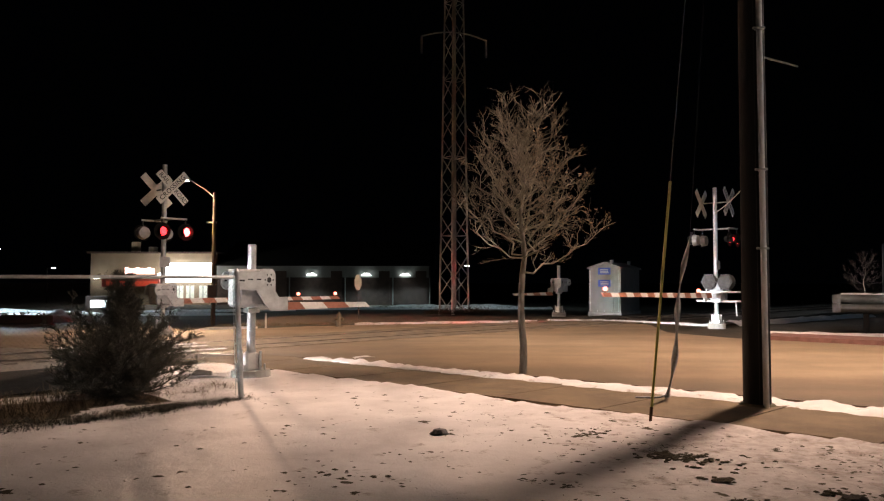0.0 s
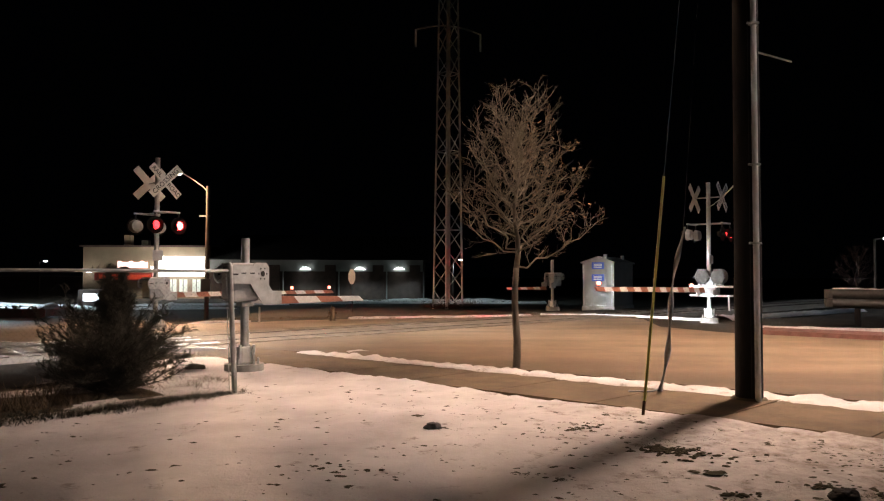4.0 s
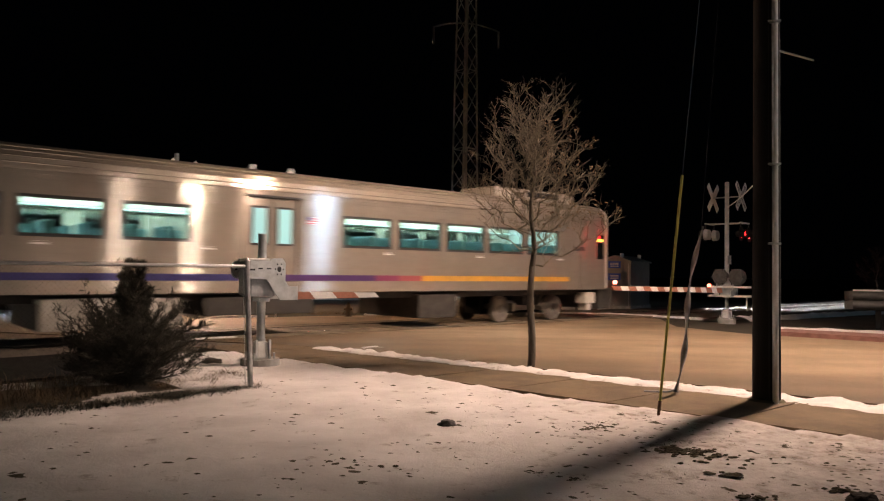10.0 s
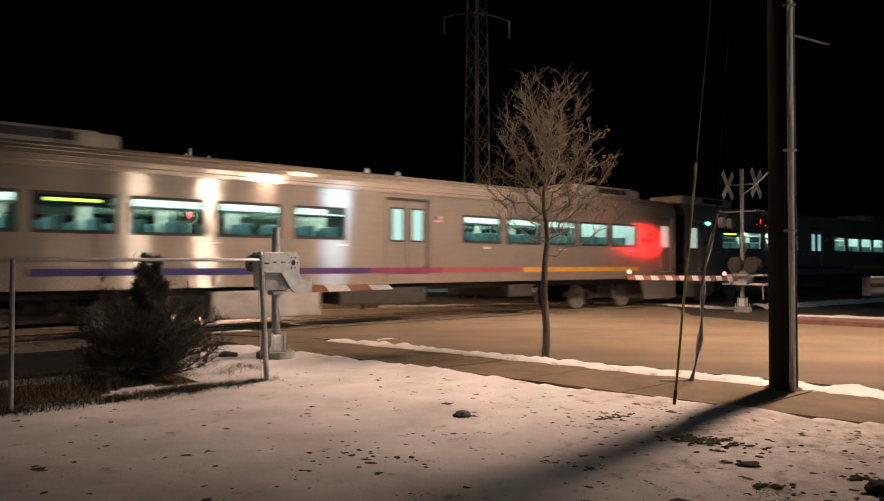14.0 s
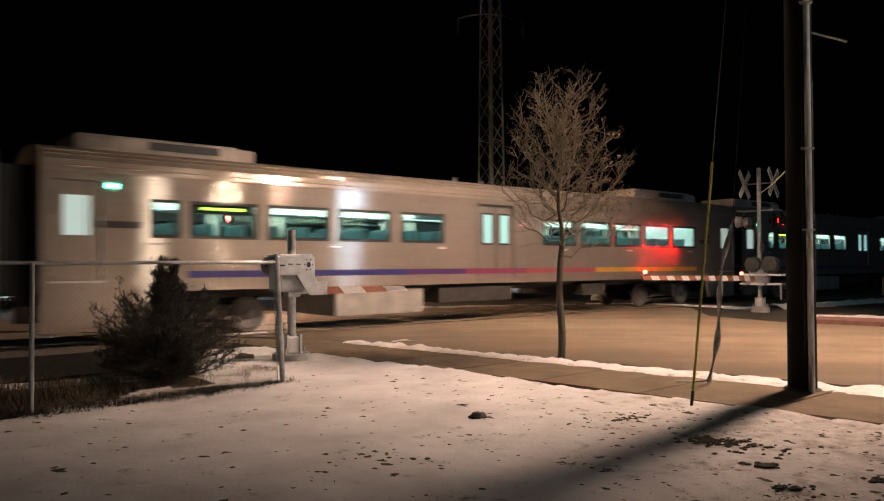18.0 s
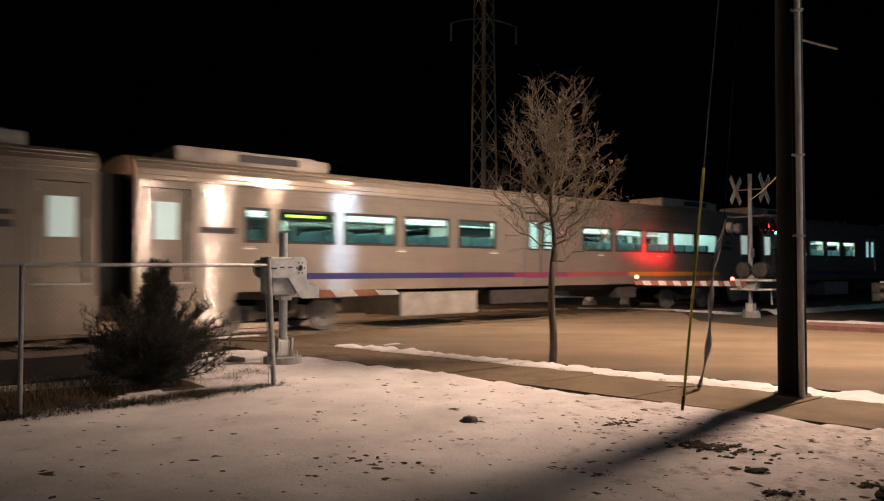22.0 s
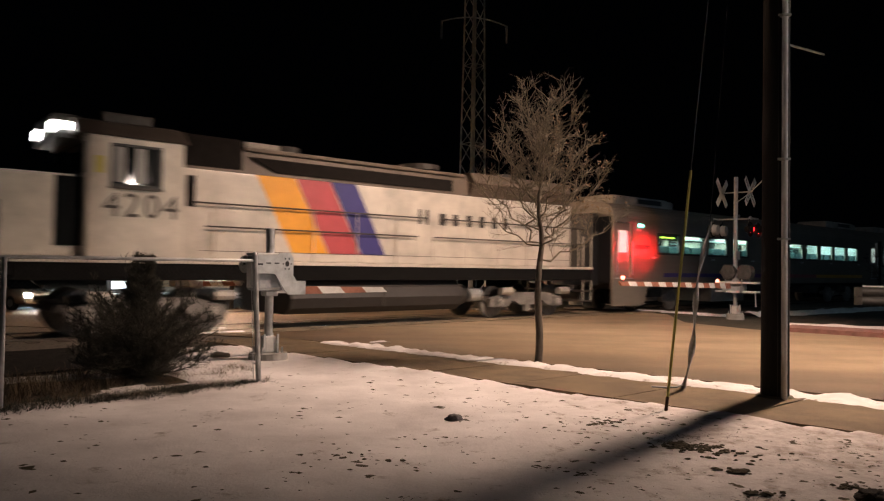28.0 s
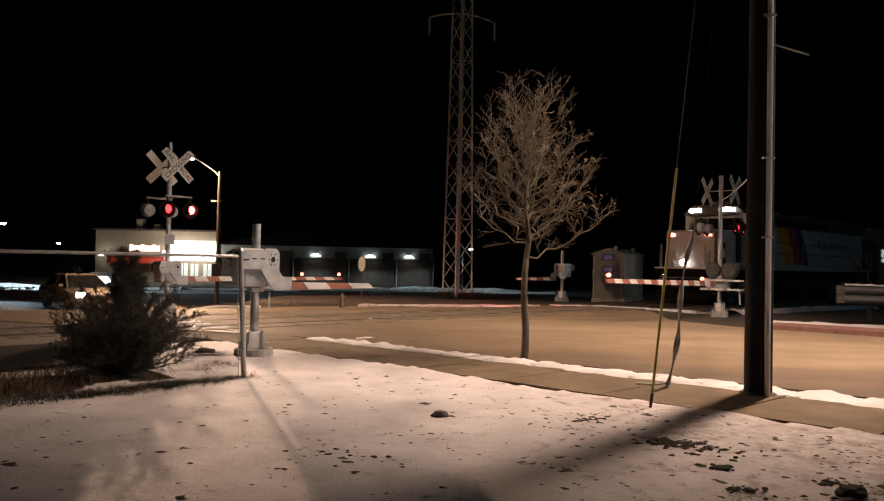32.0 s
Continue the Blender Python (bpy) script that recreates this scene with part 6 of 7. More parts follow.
def coach(name, cab, label, shift=0.0, hf=12.6, hr=12.6):
    """A stainless coach; +x leads. All lengths from its middle; shift: how far its windows lie further back; hf, hr: its front and rear ends."""
    bank = [(a - shift, b - shift) for a, b in BANK if a - shift > -10.3]
    mid = MID - shift
    t = thing(name, Matrix.Translation(W(0, TRACK_P)), label, "train car", "coaches of the train")
    front = 12.2 if cab else hf
    df, dr = hf - 12.6, 12.6 - hr
    for y in (-1.6, 1.6):
        near = y < 0
        f = 1 if near else -1
        ops = [(a, b, WB, WT) for a, b in bank]
        ops.append((mid - 0.68, mid + 0.68, 1.3, 3.3))
        ops.append((-12.4 + dr, -11.5 + dr, 1.3, 3.3))
        if cab:
            ops.append((11.72, 12.12, 2.1, 2.95))
        else:
            ops.append((11.5 + df, 12.4 + df, 1.3, 3.3))
        w = part("side_wall", side_wall(-hr, front, y, ops), M_STAINLESS, t, "ribbed stainless side wall")
        ya, yb = (y - 0.006, y + 0.02) if near else (y - 0.02, y + 0.006)
        # end skirts reach down beside the steps
        ends = [(-hr, -10.35 + dr)] + ([] if cab else [(10.35 + df, hf)])
        for a, b in ends:
            s = 1 if a > 0 else -1
            bm = B()
            prism(bm, [(a + (0.35 if s > 0 else 0), 0.28), (b - (0.35 if s < 0 else 0), 0.28), (b, 1.08), (a, 1.08)], "y", min(y, y + f * 0.09), max(y, y + f * 0.09))
            part("step_skirt", bm, M_STAINLESS, t)
            dx = (-12.4 + dr, -11.5 + dr) if s < 0 else (11.5 + df, 12.4 + df)
            d = part("end_door", box(B(), dx[0] + 0.02, dx[1] - 0.02, y + f * 0.05, y + f * 0.08, 1.3, 3.29, 0.01), M_STAINLESS, t, "closed end door")
            part("door_window", box(B(), dx[0] + 0.2, dx[1] - 0.2, y + f * 0.035, y + f * 0.06, 2.2, 3.0, 0.01), M_DOORGLOW if s < 0 else M_DOORDIM, d)
            part("trap_door", box(B(), dx[0], dx[1], y - f * 0.004, y + f * 0.03, 0.34, 1.24, 0.01), M_STAINLESS, t)
            part("threshold", box(B(), dx[0] - 0.05, dx[1] + 0.05, y - f * 0.03, y + f * 0.05, 1.25, 1.29), M_GALV, t)
            for gx in dx:
                part("grab_rail", rod(B(), (gx, y - f * 0.05, 1.4), (gx, y - f * 0.05, 2.6), 0.014), M_GALV, t)
        for a in (mid - 0.66, mid + 0.01):
            d = part("centre_door", box(B(), a, a + 0.65, y + f * 0.05, y + f * 0.08, 1.3, 3.29, 0.01), M_STAINLESS, t, "closed sliding door leaf")
            part("door_window", box(B(), a + 0.14, a + 0.51, y + f * 0.03, y + f * 0.06, 2.2, 3.05, 0.02), M_MIDGLOW, d)
            part("window_rim", side_wall(a + 0.1, a + 0.55, y + f * 0.024, [(a + 0.15, a + 0.5, 2.21, 3.04)], 2.16, 3.09, 0.03), M_GASKET, d)
        # unseen black panel added behind the leaves to stop cabin light leaking
        part("door_seal", box(B(), mid - 0.7, mid + 0.7, min(y + f * 0.09, y + f * 0.1), max(y + f * 0.09, y + f * 0.1), 1.28, 3.34), M_GASKET, t)
        part("door_header", box(B(), mid - 0.72, mid + 0.72, min(y - f * 0.01, y + f * 0.02), max(y - f * 0.01, y + f * 0.02), 3.3, 3.35), M_GASKET, t)
        # livery band: blue, red, orange
        hues = ((-9.4, -1.5, M_BLUE), (-1.5, 2.2, M_PURPLE), (2.2, 3.0, M_PLUM), (3.0, 3.8, M_ROSE), (3.8, 10.2, M_GOLD)) if cab else ((-9.4, -3.6, M_BLUE), (-3.6, -1.5, M_PURPLE), (-1.5, 0.9, M_PLUM), (0.9, 4.2, M_ROSE), (4.2, 10.2, M_GOLD))
        for a, b, m in hues:
            part("stripe", box(B(), a, b, ya, yb, 1.32, 1.47), m, t)
        part("gutter", box(B(), -hr, front, y - f * 0.03, y + f * 0.03, 3.46, 3.5), M_ROOF, t)
        part("sill", box(B(), -hr, front, y - f * 0.012, y + f * 0.05, 1.04, 1.1), M_STAINLESS, t)
        for z in (1.2, 1.52, 1.62, 2.06, 3.08, 3.3, 3.38):
            for a, b in ((-11.4, mid - 0.75), (mid + 0.75, 11.1 if cab else 11.2)):
                part("belt_rib", box(B(), a, b, min(y - f * 0.012, y), max(y - f * 0.012, y), z, z + 0.025), M_STAINLESS, t)
        for x in (-11.45, mid - 0.78, mid + 0.74, 11.2 if not cab else 10.8):
            part("panel_joint", box(B(), x, x + 0.015, min(y - f * 0.004, y), max(y - f * 0.004, y), 1.1, 3.44), M_LETTERBAR, t)
        for a, b in bank:
            part("window_frame", side_wall(a - 0.05, b + 0.05, y - f * 0.006, [(a + 0.02, b - 0.02, WB + 0.02, WT - 0.02)], WB - 0.05, WT + 0.05, 0.03), M_GASKET, t)
            g = part("window_pane", box(B(), a, b, y + f * 0.04, y + f * 0.05, WB, WT), M_PANE, t, "tinted pane")
        part("destination_display", box(B(), -9.28 - shift, -7.87 - shift, y + f * 0.055, y + f * 0.09, 2.73, 2.935), M_BLACK, t)
        part("display_letters", box(B(), -9.1 - shift, -8.1 - shift, y + f * 0.052, y + f * 0.062, 2.81, 2.87), M_SIGNGLOW, t)
        part("door_lamp", box(B(), -11.05, -10.85, y - f * 0.04, y + f * 0.01, 3.17, 3.26, 0.01), M_GREEN, t, "green door lamp")
        # name bars beside the doors
        for x, wd in (((-11.25, 0.85),) if not cab else ((-11.25, 0.85), (9.9 + 0.6, 0.5))):
            part("name_bar", box(B(), x, x + wd, y - f * 0.016, y, 2.36, 2.5), M_LETTERBAR, t)
        if not cab:
            part("name_bar", box(B(), 10.4, 11.1, y - f * 0.016, y, 2.36, 2.5), M_LETTERBAR, t)
            part("number_bar", box(B(), 10.75, 11.1, y - f * 0.016, y, 2.6, 2.7), M_LETTERBAR, t)
        flag = part("flag_decal", box(B(), mid + 0.92, mid + 1.2, min(y - f * 0.004, y), max(y - f * 0.004, y), 2.72, 2.9), M_SIGN, t, "small striped flag decal")
        for k in range(3):
            part("stripe", box(B(), mid + 0.92, mid + 1.2, min(y - f * 0.008, y - f * 0.004), max(y - f * 0.008, y - f * 0.004), 2.725 + 0.06 * k, 2.755 + 0.06 * k), M_MAGENTA, flag)
        part("canton", box(B(), mid + 0.92, mid + 1.04, min(y - f * 0.011, y - f * 0.008), max(y - f * 0.011, y - f * 0.008), 2.81, 2.9), M_BLUE, flag)
        for x in (-10.2, -5.9, -2.5, 2.5, 5.9, 9.6):
            part("marker_plate", box(B(), x, x + 0.28, y - f * 0.004, y + f * 0.01, 2.02, 2.09), M_SIGN, t)
    bm = B()
    prism(bm, ROOFLINE + [(1.5, 3.46), (-1.5, 3.46)], "x", -hr, front)
    part("roof", bm, M_ROOF, t, "curved metal roof", False)
    for y, z in ((1.588, 3.58), (1.555, 3.7), (1.485, 3.81), (1.36, 3.905)):
        for sgn in (-1, 1):
            part("roof_rib", rod(B(), (-hr, sgn * y, z), (front, sgn * y, z), 0.014, 0.014, 6), M_STAINLESS, t)
    for x in (-9.6, 9.35):
        pod = part("roof_unit", box(B(), x - 1.9, x + 1.7, -0.8, 0.8, 4.02, 4.4, 0.1), M_ROOFPOD, t, "air-conditioning unit on the roof")
        part("grille", box(B(), x - 0.4, x + 1.2, -0.815, 0.815, 4.14, 4.32), M_BLACK, pod)
        part("end_cap", box(B(), x + 1.6, x + 2.1, -0.8, 0.8, 3.98, 4.36, 0.12), M_ROOFPOD, pod)
    for x in (-0.6, 0.5):
        part("antenna", prism(B(), [(x - 0.12, 4.08), (x + 0.12, 4.08), (x + 0.05, 4.3), (x, 4.3)], "y", -0.02, 0.02), M_GALV, t)
    # floor, lining and lamps inside
    part("floor", box(B(), -hr + 0.1, front - 0.1, -1.5, 1.5, 1.1, 1.3), M_UNDER, t)
    part("ceiling_lining", box(B(), -hr + 0.1, front - 0.4, -1.49, 1.49, 3.36, 3.42), M_CABIN, t)
    for y in (-0.75, 0.75):
        part("cabin_light", box(B(), -10.2, 10.4, y - 0.09, y + 0.09, 3.29, 3.33), M_TUBE, t, "row of cabin lights")
        part("luggage_rack", box(B(), -9.8, 10.4, y * 1.75 - 0.16, y * 1.75 + 0.16, 2.98, 3.02), M_CABIN, t)
    for x in (-10.35, 10.5):
        part("bulkhead", box(B(), x - 0.03, x + 0.03, -1.49, 1.49, 1.3, 3.36), M_CABIN, t)
    seat = B()
    box(seat, -0.06, 0.08, -0.52, 0.52, 1.65, 2.52, 0.05)
    box(seat, -0.05, 0.45, -0.52, 0.52, 1.6, 1.74, 0.04)
    me = finish("seat", seat, M_SEAT)
    for i in range(11):
        for y in (-0.92, 0.92):
            for base in (-9.7, 1.4):
                o = new("seat", me)
                o.parent = t
                o.location = (base + 0.82 * i, y, 0)
    # below the floor
    part("underframe", box(B(), -hr + 0.5, front - 0.3, -1.2, 1.2, 0.85, 1.1), M_UNDER, t, "dark underframe")
    for x, w, lo in ((-4.33, 1.38, 0.3), (-1.0, 1.4, 0.52), (4.5, 0.72, 0.27) if cab else (4.2, 0.55, 0.56)):
        part("equipment_box", box(B(), x - w, x + w, -1.5, 1.5, lo, 0.95, 0.03), M_BOXALU if x == -4.33 else M_UNDER, t, "underfloor equipment box")
    coach_truck(t, -9.0)
    coach_truck(t, 9.0)
    if cab:
        # rounded driving end
        for k in range(6):
            a0, a1 = k / 6, (k + 1) / 6
            bm = B()
            def ring(a):
                sc = math.cos(a * math.pi / 2 * 0.55)
                return [(y * sc, 3.0 + (z - 3.0) * (0.35 + 0.65 * sc)) for y, z in ROOFLINE]
            r0, r1 = ring(a0), ring(a1)
            x0, x1 = front + 0.6 * a0, front + 0.6 * a1
            va = [bm.verts.new((x0, *q)) for q in [(r0[0][0], 1.08)] + r0 + [(r0[-1][0], 1.08)]]
            vb = [bm.verts.new((x1, *q)) for q in [(r1[0][0], 1.08)] + r1 + [(r1[-1][0], 1.08)]]
            for i in range(len(va) - 1):
                bm.faces.new((va[i], va[i + 1], vb[i + 1], vb[i]))
            if k == 5:
                bm.faces.new(vb)
            bmesh.ops.recalc_face_normals(bm, faces=bm.faces[:])
            part("end_shell", bm, M_CABEND, t, "pale moulded driving end", True)
        part("windscreen", box(B(), front + 0.595, front + 0.615, -0.75, 0.75, 2.35, 3.15, 0.01), M_DARKPANE, t)
        part("cab_window", box(B(), 11.72, 12.12, -1.59, -1.57, 2.1, 2.95), M_DARKPANE, t, "dark cab side window")
        part("cab_display", box(B(), 11.78, 12.05, -1.605, -1.59, 2.72, 2.8), M_SIGNGLOW, t)
        part("pilot", prism(B(), [(front - 0.2, 1.08), (front + 0.63, 1.08), (front + 0.48, 0.35), (front - 0.2, 0.35)], "y", -1.45, 1.45), M_UNDER, t)
        part("step_box", box(B(), 11.15, 11.7, -1.55, -1.1, 0.56, 0.94, 0.03), M_CABEND, t, "pale step box")
        part("step_leg", box(B(), 11.28, 11.55, -1.5, -1.15, 0.32, 0.56, 0.02), M_CABEND, t)
        for y in (-1.0, 1.0):
            h = part("headlight_case", rod(B(), (front + 0.38, y, 1.35), (front + 0.65, y, 1.35), 0.15, 0.15, 16), M_BLACK, t)
            part("headlight", rod(B(), (front + 0.65, y, 1.35), (front + 0.655, y, 1.35), 0.11, 0.11, 16), M_HEAD, h, "bright headlight")
            # slats added before the lens only to narrow its beam
            bm = B()
            lean = -0.045
            for k in range(-9, 10):
                e = 0.0125 * k
                bm.faces.new([bm.verts.new((front + 0.657 + dx, y + w, 1.35 + e - 0.05 * dx)) for dx, w in ((0, -0.13), (0.125, -0.13), (0.125, 0.13), (0, 0.13))])
                v = [bm.verts.new((front + 0.657 + dx, y + e + lean * dx, z)) for dx, z in ((0, 1.225), (0.125, 1.225), (0.125, 1.475), (0, 1.475))]
                bm.faces.new(v)
            for z in (1.225, 1.475):
                box(bm, front + 0.48, front + 0.78, y - 0.135, y + 0.135, z - 0.004, z + 0.004)
            for w in (-0.13, 0.13):
                box(bm, front + 0.48, front + 0.78, y + w - 0.004, y + w + 0.004, 1.225, 1.475)
            g = part("beam_louvre", bm, M_BLACK, h)
            g["kind"] = "stuff"
    else:
        part("diaphragm", box(B(), hf, hf + 0.34, -0.95, 0.95, 1.0, 3.6), M_BLACK, t)
    part("diaphragm", box(B(), -hr - 0.34, -hr, -0.95, 0.95, 1.0, 3.6), M_BLACK, t)
    for x in ((-hr, hf) if not cab else (-hr,)):
        part("end_wall", side_wall_x(x), M_BLACK, t, "black end wall")
    part("coupler", box(B(), -hr - 0.2, -hr + 0.2, -0.15, 0.15, 0.75, 1.0), M_UNDER, t)
    return t


def side_wall_x(x):
    bm = B()
    a, b = (x, x + 0.06) if x < 0 else (x - 0.06, x)
    box(bm, a, b, -1.51, 1.51, 1.1, 3.48)
    return bm


M_WHEEL = mat("dusty_wheel", (0.25, 0.23, 0.21), 0.6, 0.25, 0.3, 5, 0.2)
M_GASKET = mat("window_gasket", (0.02, 0.02, 0.02), 0.6, 0, 0, 1, 0)
M_DOORGLOW = glow("door_glass_lit", (0.72, 0.92, 0.86), 0.5)
M_DOORDIM = glow("door_glass_dim", (0.7, 0.85, 0.78), 0.42)
M_MIDGLOW = glow("centre_door_glass", (0.42, 0.8, 0.8), 0.6)
M_LETTERBAR = mat("lettering_bar", (0.03, 0.027, 0.025), 0.5, 0.1, 0.1, 3, 0)
M_ROOFPOD = mat("roof_pod", (0.42, 0.385, 0.335), 0.55, 0.1, 0.45, 1.6, 0.1)
M_BOXALU = mat("underfloor_box", (0.42, 0.4, 0.36), 0.5, 0.3, 0.3, 2, 0.1)
M_CABEND = mat("cab_end_paint", (0.66, 0.62, 0.56), 0.45, 0.1, 0.12, 2, 0.05)


def locomotive():
    """The pushing engine; its cab trails, so that the nose looks along -x. Lengths from its coupled end, at x = 0."""
    t = thing("diesel_locomotive", Matrix.Translation(W(0, TRACK_P)), "cream diesel locomotive with orange, red and blue slanted stripes", "locomotive")
    part("frame", box(B(), -18.6, -0.7, -1.5, 1.5, 1.2, 1.56, 0.02), M_MATTE, t, "dark main frame")
    part("deck_edge", box(B(), -18.6, -0.7, -1.53, 1.53, 1.56, 1.64, 0.01), M_LOCOWHITE, t, "pale deck edge")
    hood = part("long_hood", box(B(), -15.6, -1.6, -1.25, 1.25, 1.64, 3.72, 0.05), M_LOCOWHITE, t, "cream long hood")
    part("hood_roof", prism(B(), [(-1.25, 3.72), (1.25, 3.72), (1.12, 4.3), (0.4, 4.5), (-0.4, 4.5), (-1.12, 4.3)], "x", -15.5, -1.7), M_LOCOROOF, t, "sooty dark hood roof")
    for x, w in ((-4.0, 1.3), (-7.5, 1.3), (-12.2, 0.9)):
        part("roof_fan", rod(B(), (x, 0, 4.48), (x, 0, 4.64), w * 0.5, w * 0.5, 18), M_LOCOBLACK, t)
    part("equipment_cowl", box(B(), -15.48, -13.95, -1.24, 1.24, 3.73, 4.5, 0.06), M_PILOT, t, "black cowl behind the cab")
    part("roof_grille", prism(B(), [(-13.75, 4.12), (-13.1, 3.8), (-7.2, 3.8), (-7.2, 4.12)], "y", -1.27, 1.27), M_PILOT, t, "dark recessed grille")
    part("roof_lip", box(B(), -13.9, -6.6, -1.2, 1.2, 4.26, 4.36, 0.03), M_LOCOROOF, t)
    part("exhaust_cover", box(B(), -13.85, -12.9, -1.12, 1.12, 4.36, 4.5, 0.03), M_TRUCK, t, "dull exhaust cover")
    part("radiator_flare", prism(B(), [(-1.27, 3.72), (1.27, 3.72), (1.5, 4.1), (1.3, 4.42), (-1.3, 4.42), (-1.5, 4.1)], "x", -6.5, -1.9), M_LOCOROOF, t)
    part("door_seam", box(B(), -15.0, -1.7, -1.258, 1.258, 1.86, 1.872), M_LOCOBLACK, hood)
    for k in range(13):
        x = -14.6 + k
        part("hood_door", box(B(), x + 0.03, x + 0.93, -1.262, 1.262, 1.95, 3.3), M_LOCOWHITE, hood)
    part("hood_vent", box(B(), -15.34, -15.14, -1.27, 1.27, 2.85, 3.55), M_PILOT, hood)
    for y in (-1, 1):
        for x0, m, w in ((-13.6, M_ORANGE, 1.06), (-12.5, M_MAGENTA, 1.0), (-11.46, M_BLUE, 0.78)):
            bm = B()
            prism(bm, [(x0, 3.71), (x0 + w, 3.71), (x0 + w + 1.0, 1.875), (x0 + 1.0, 1.875)], "y", y * 1.268 - 0.005, y * 1.268 + 0.005)
            part("stripe", bm, m, hood)
        # lettering block beside the stripes, as plain bars
        for x0, x1 in ((-8.5, -8.4), (-8.22, -8.12), (-7.7, -7.45), (-7.15, -6.95), (-6.6, -6.4), (-6.05, -5.85), (-5.5, -5.3), (-5.0, -4.8)):
            part("name_bar", box(B(), x0, x1, y * 1.272 - 0.004, y * 1.272 + 0.004, 2.78, 3.12 if x0 > -8 else 3.2), M_LOCOBLACK, hood)
    # cab
    cab = part("cab", box(B(), -17.55, -15.5, -1.52, 1.52, 1.64, 4.2, 0.04), M_LOCOWHITE, t, "cream driver's cab")
    part("cab_roof", prism(B(), [(-1.56, 4.18), (1.56, 4.18), (1.2, 4.5), (0.5, 4.66), (-0.5, 4.66), (-1.2, 4.5)], "x", -17.75, -15.4), M_CABROOF, cab, "dark cab roof")
    part("roof_box", box(B(), -17.0, -15.9, -0.55, 0.55, 4.62, 4.86, 0.04), M_LOCOBLACK, cab)
    part("horn", rod(B(), (-17.5, 0.2, 4.72), (-17.0, 0.2, 4.72), 0.09, 0.03, 10), M_GALV, cab)
    for y in (-1, 1):
        wdw = part("cab_window", box(B(), -17.03, -16.05, y * 1.525 - 0.01, y * 1.525 + 0.01, 3.2, 4.0, 0.008), M_DARKPANE, cab, "sliding cab window")
        for a, b in ((-17.0, -16.78), (-16.56, -16.36)):
            part("sliding_pane", box(B(), a, b, y * 1.537 - 0.006, y * 1.537 + 0.006, 3.24, 3.97), M_PANEGREY, wdw, "dusty grey sliding pane")
        part("window_edge", side_wall(-17.08, -16.0, y * 1.545, [(-17.02, -16.06, 3.2, 3.99)], 3.14, 4.04, 0.03), M_BLACK, wdw)
        part("arm_rest", box(B(), -17.1, -15.98, y * 1.54 - 0.05, y * 1.54 + 0.05, 3.1, 3.15), M_LOCOBLACK, wdw)
        text_part("number", "4204", 0.72, M_LOCOBLACK, cab, pose(-16.42, y * 1.526, 2.74, 90, 0, 0 if y < 0 else 180), 1.12)
        part("builders_plate", box(B(), -17.4, -17.2, y * 1.522 - 0.006, y * 1.522 + 0.006, 3.4, 3.75), M_YELLOW, cab)
    # nose, lower than the cab, with the stair well beside it
    part("short_hood", box(B(), -19.2, -17.6, -1.3, 1.3, 1.64, 3.35, 0.08), M_LOCOWHITE, t, "cream short hood")
    part("nose_face", box(B(), -19.32, -19.2, -1.2, 1.2, 1.6, 3.32, 0.05), M_NOSE, t, "dull grey-brown nose front")
    part("cab_step_gap", box(B(), -18.0, -17.58, -1.32, -1.26, 1.9, 3.3), M_DARKPANE, t, "dark doorway beside the cab")
    part("handrail_recess", box(B(), -18.95, -18.75, -1.32, -1.26, 1.7, 2.75), M_BLACK, t)
    part("windscreen", box(B(), -17.6, -17.55, -1.3, 1.3, 3.4, 4.05, 0.01), M_DARKPANE, t)
    n = part("number_box", prism(B(), [(-1.1, 4.1), (1.1, 4.1), (0.9, 4.62), (-0.9, 4.62)], "x", -17.95, -17.55), M_LOCOBLACK, t)
    for y in (-0.75, 0.75):
        part("number_board", box(B(), -17.98, -17.94, y - 0.28, y + 0.28, 4.27, 4.45, 0.01), M_WHITEGLOW, n, "lit number board")
        part("number_board", box(B(), -17.88, -17.62, y * 1.42 - 0.02, y * 1.42 + 0.02, 4.28, 4.44, 0.01), M_WHITEGLOW, n, "lit number board")
        part("marker_lamp", box(B(), -19.36, -19.3, y * 1.2 - 0.14, y * 1.2 + 0.14, 3.06, 3.2, 0.02), M_MARKER, t, "red marker lamp")
        part("step_lamp", box(B(), -19.2, -19.0, y * 2.0 - 0.03, y * 2.0 + 0.03, 1.28, 1.4), M_WHITEGLOW, t)
    part("nose_lamp", rod(B(), (-19.5, 0.2, 1.85), (-19.42, 0.2, 1.85), 0.15, 0.15, 16), M_WHITEGLOW, t, "bright nose lamp")
    part("anticlimber", box(B(), -19.75, -18.6, -1.45, 1.45, 1.3, 1.56, 0.03), M_PILOT, t)
    part("walkway_edge", box(B(), -19.78, -19.3, -1.47, 1.47, 1.57, 1.63, 0.01), M_LOCOWHITE, t, "pale walkway edge")
    part("pilot_plate", prism(B(), [(-19.66, 1.3), (-18.9, 1.3), (-18.9, 0.5), (-19.6, 0.5)], "y", -0.95, 0.95), M_PILOT, t, "dark pilot plate")
    part("snow_plough", prism(B(), [(-19.62, 0.62), (-19.3, 0.62), (-19.3, 0.16), (-19.9, 0.16)], "y", -1.3, 1.3), M_PILOT, t, "low dark plough blade")
    for y in (-1.22, 1.22):
        for k, z in enumerate((0.5, 0.78, 1.06)):
            part("pilot_step", box(B(), -19.62 + 0.06 * k, -19.0, y - 0.25, y + 0.25, z, z + 0.035), M_LOCOWHITE if k == 1 else M_TRUCK, t)
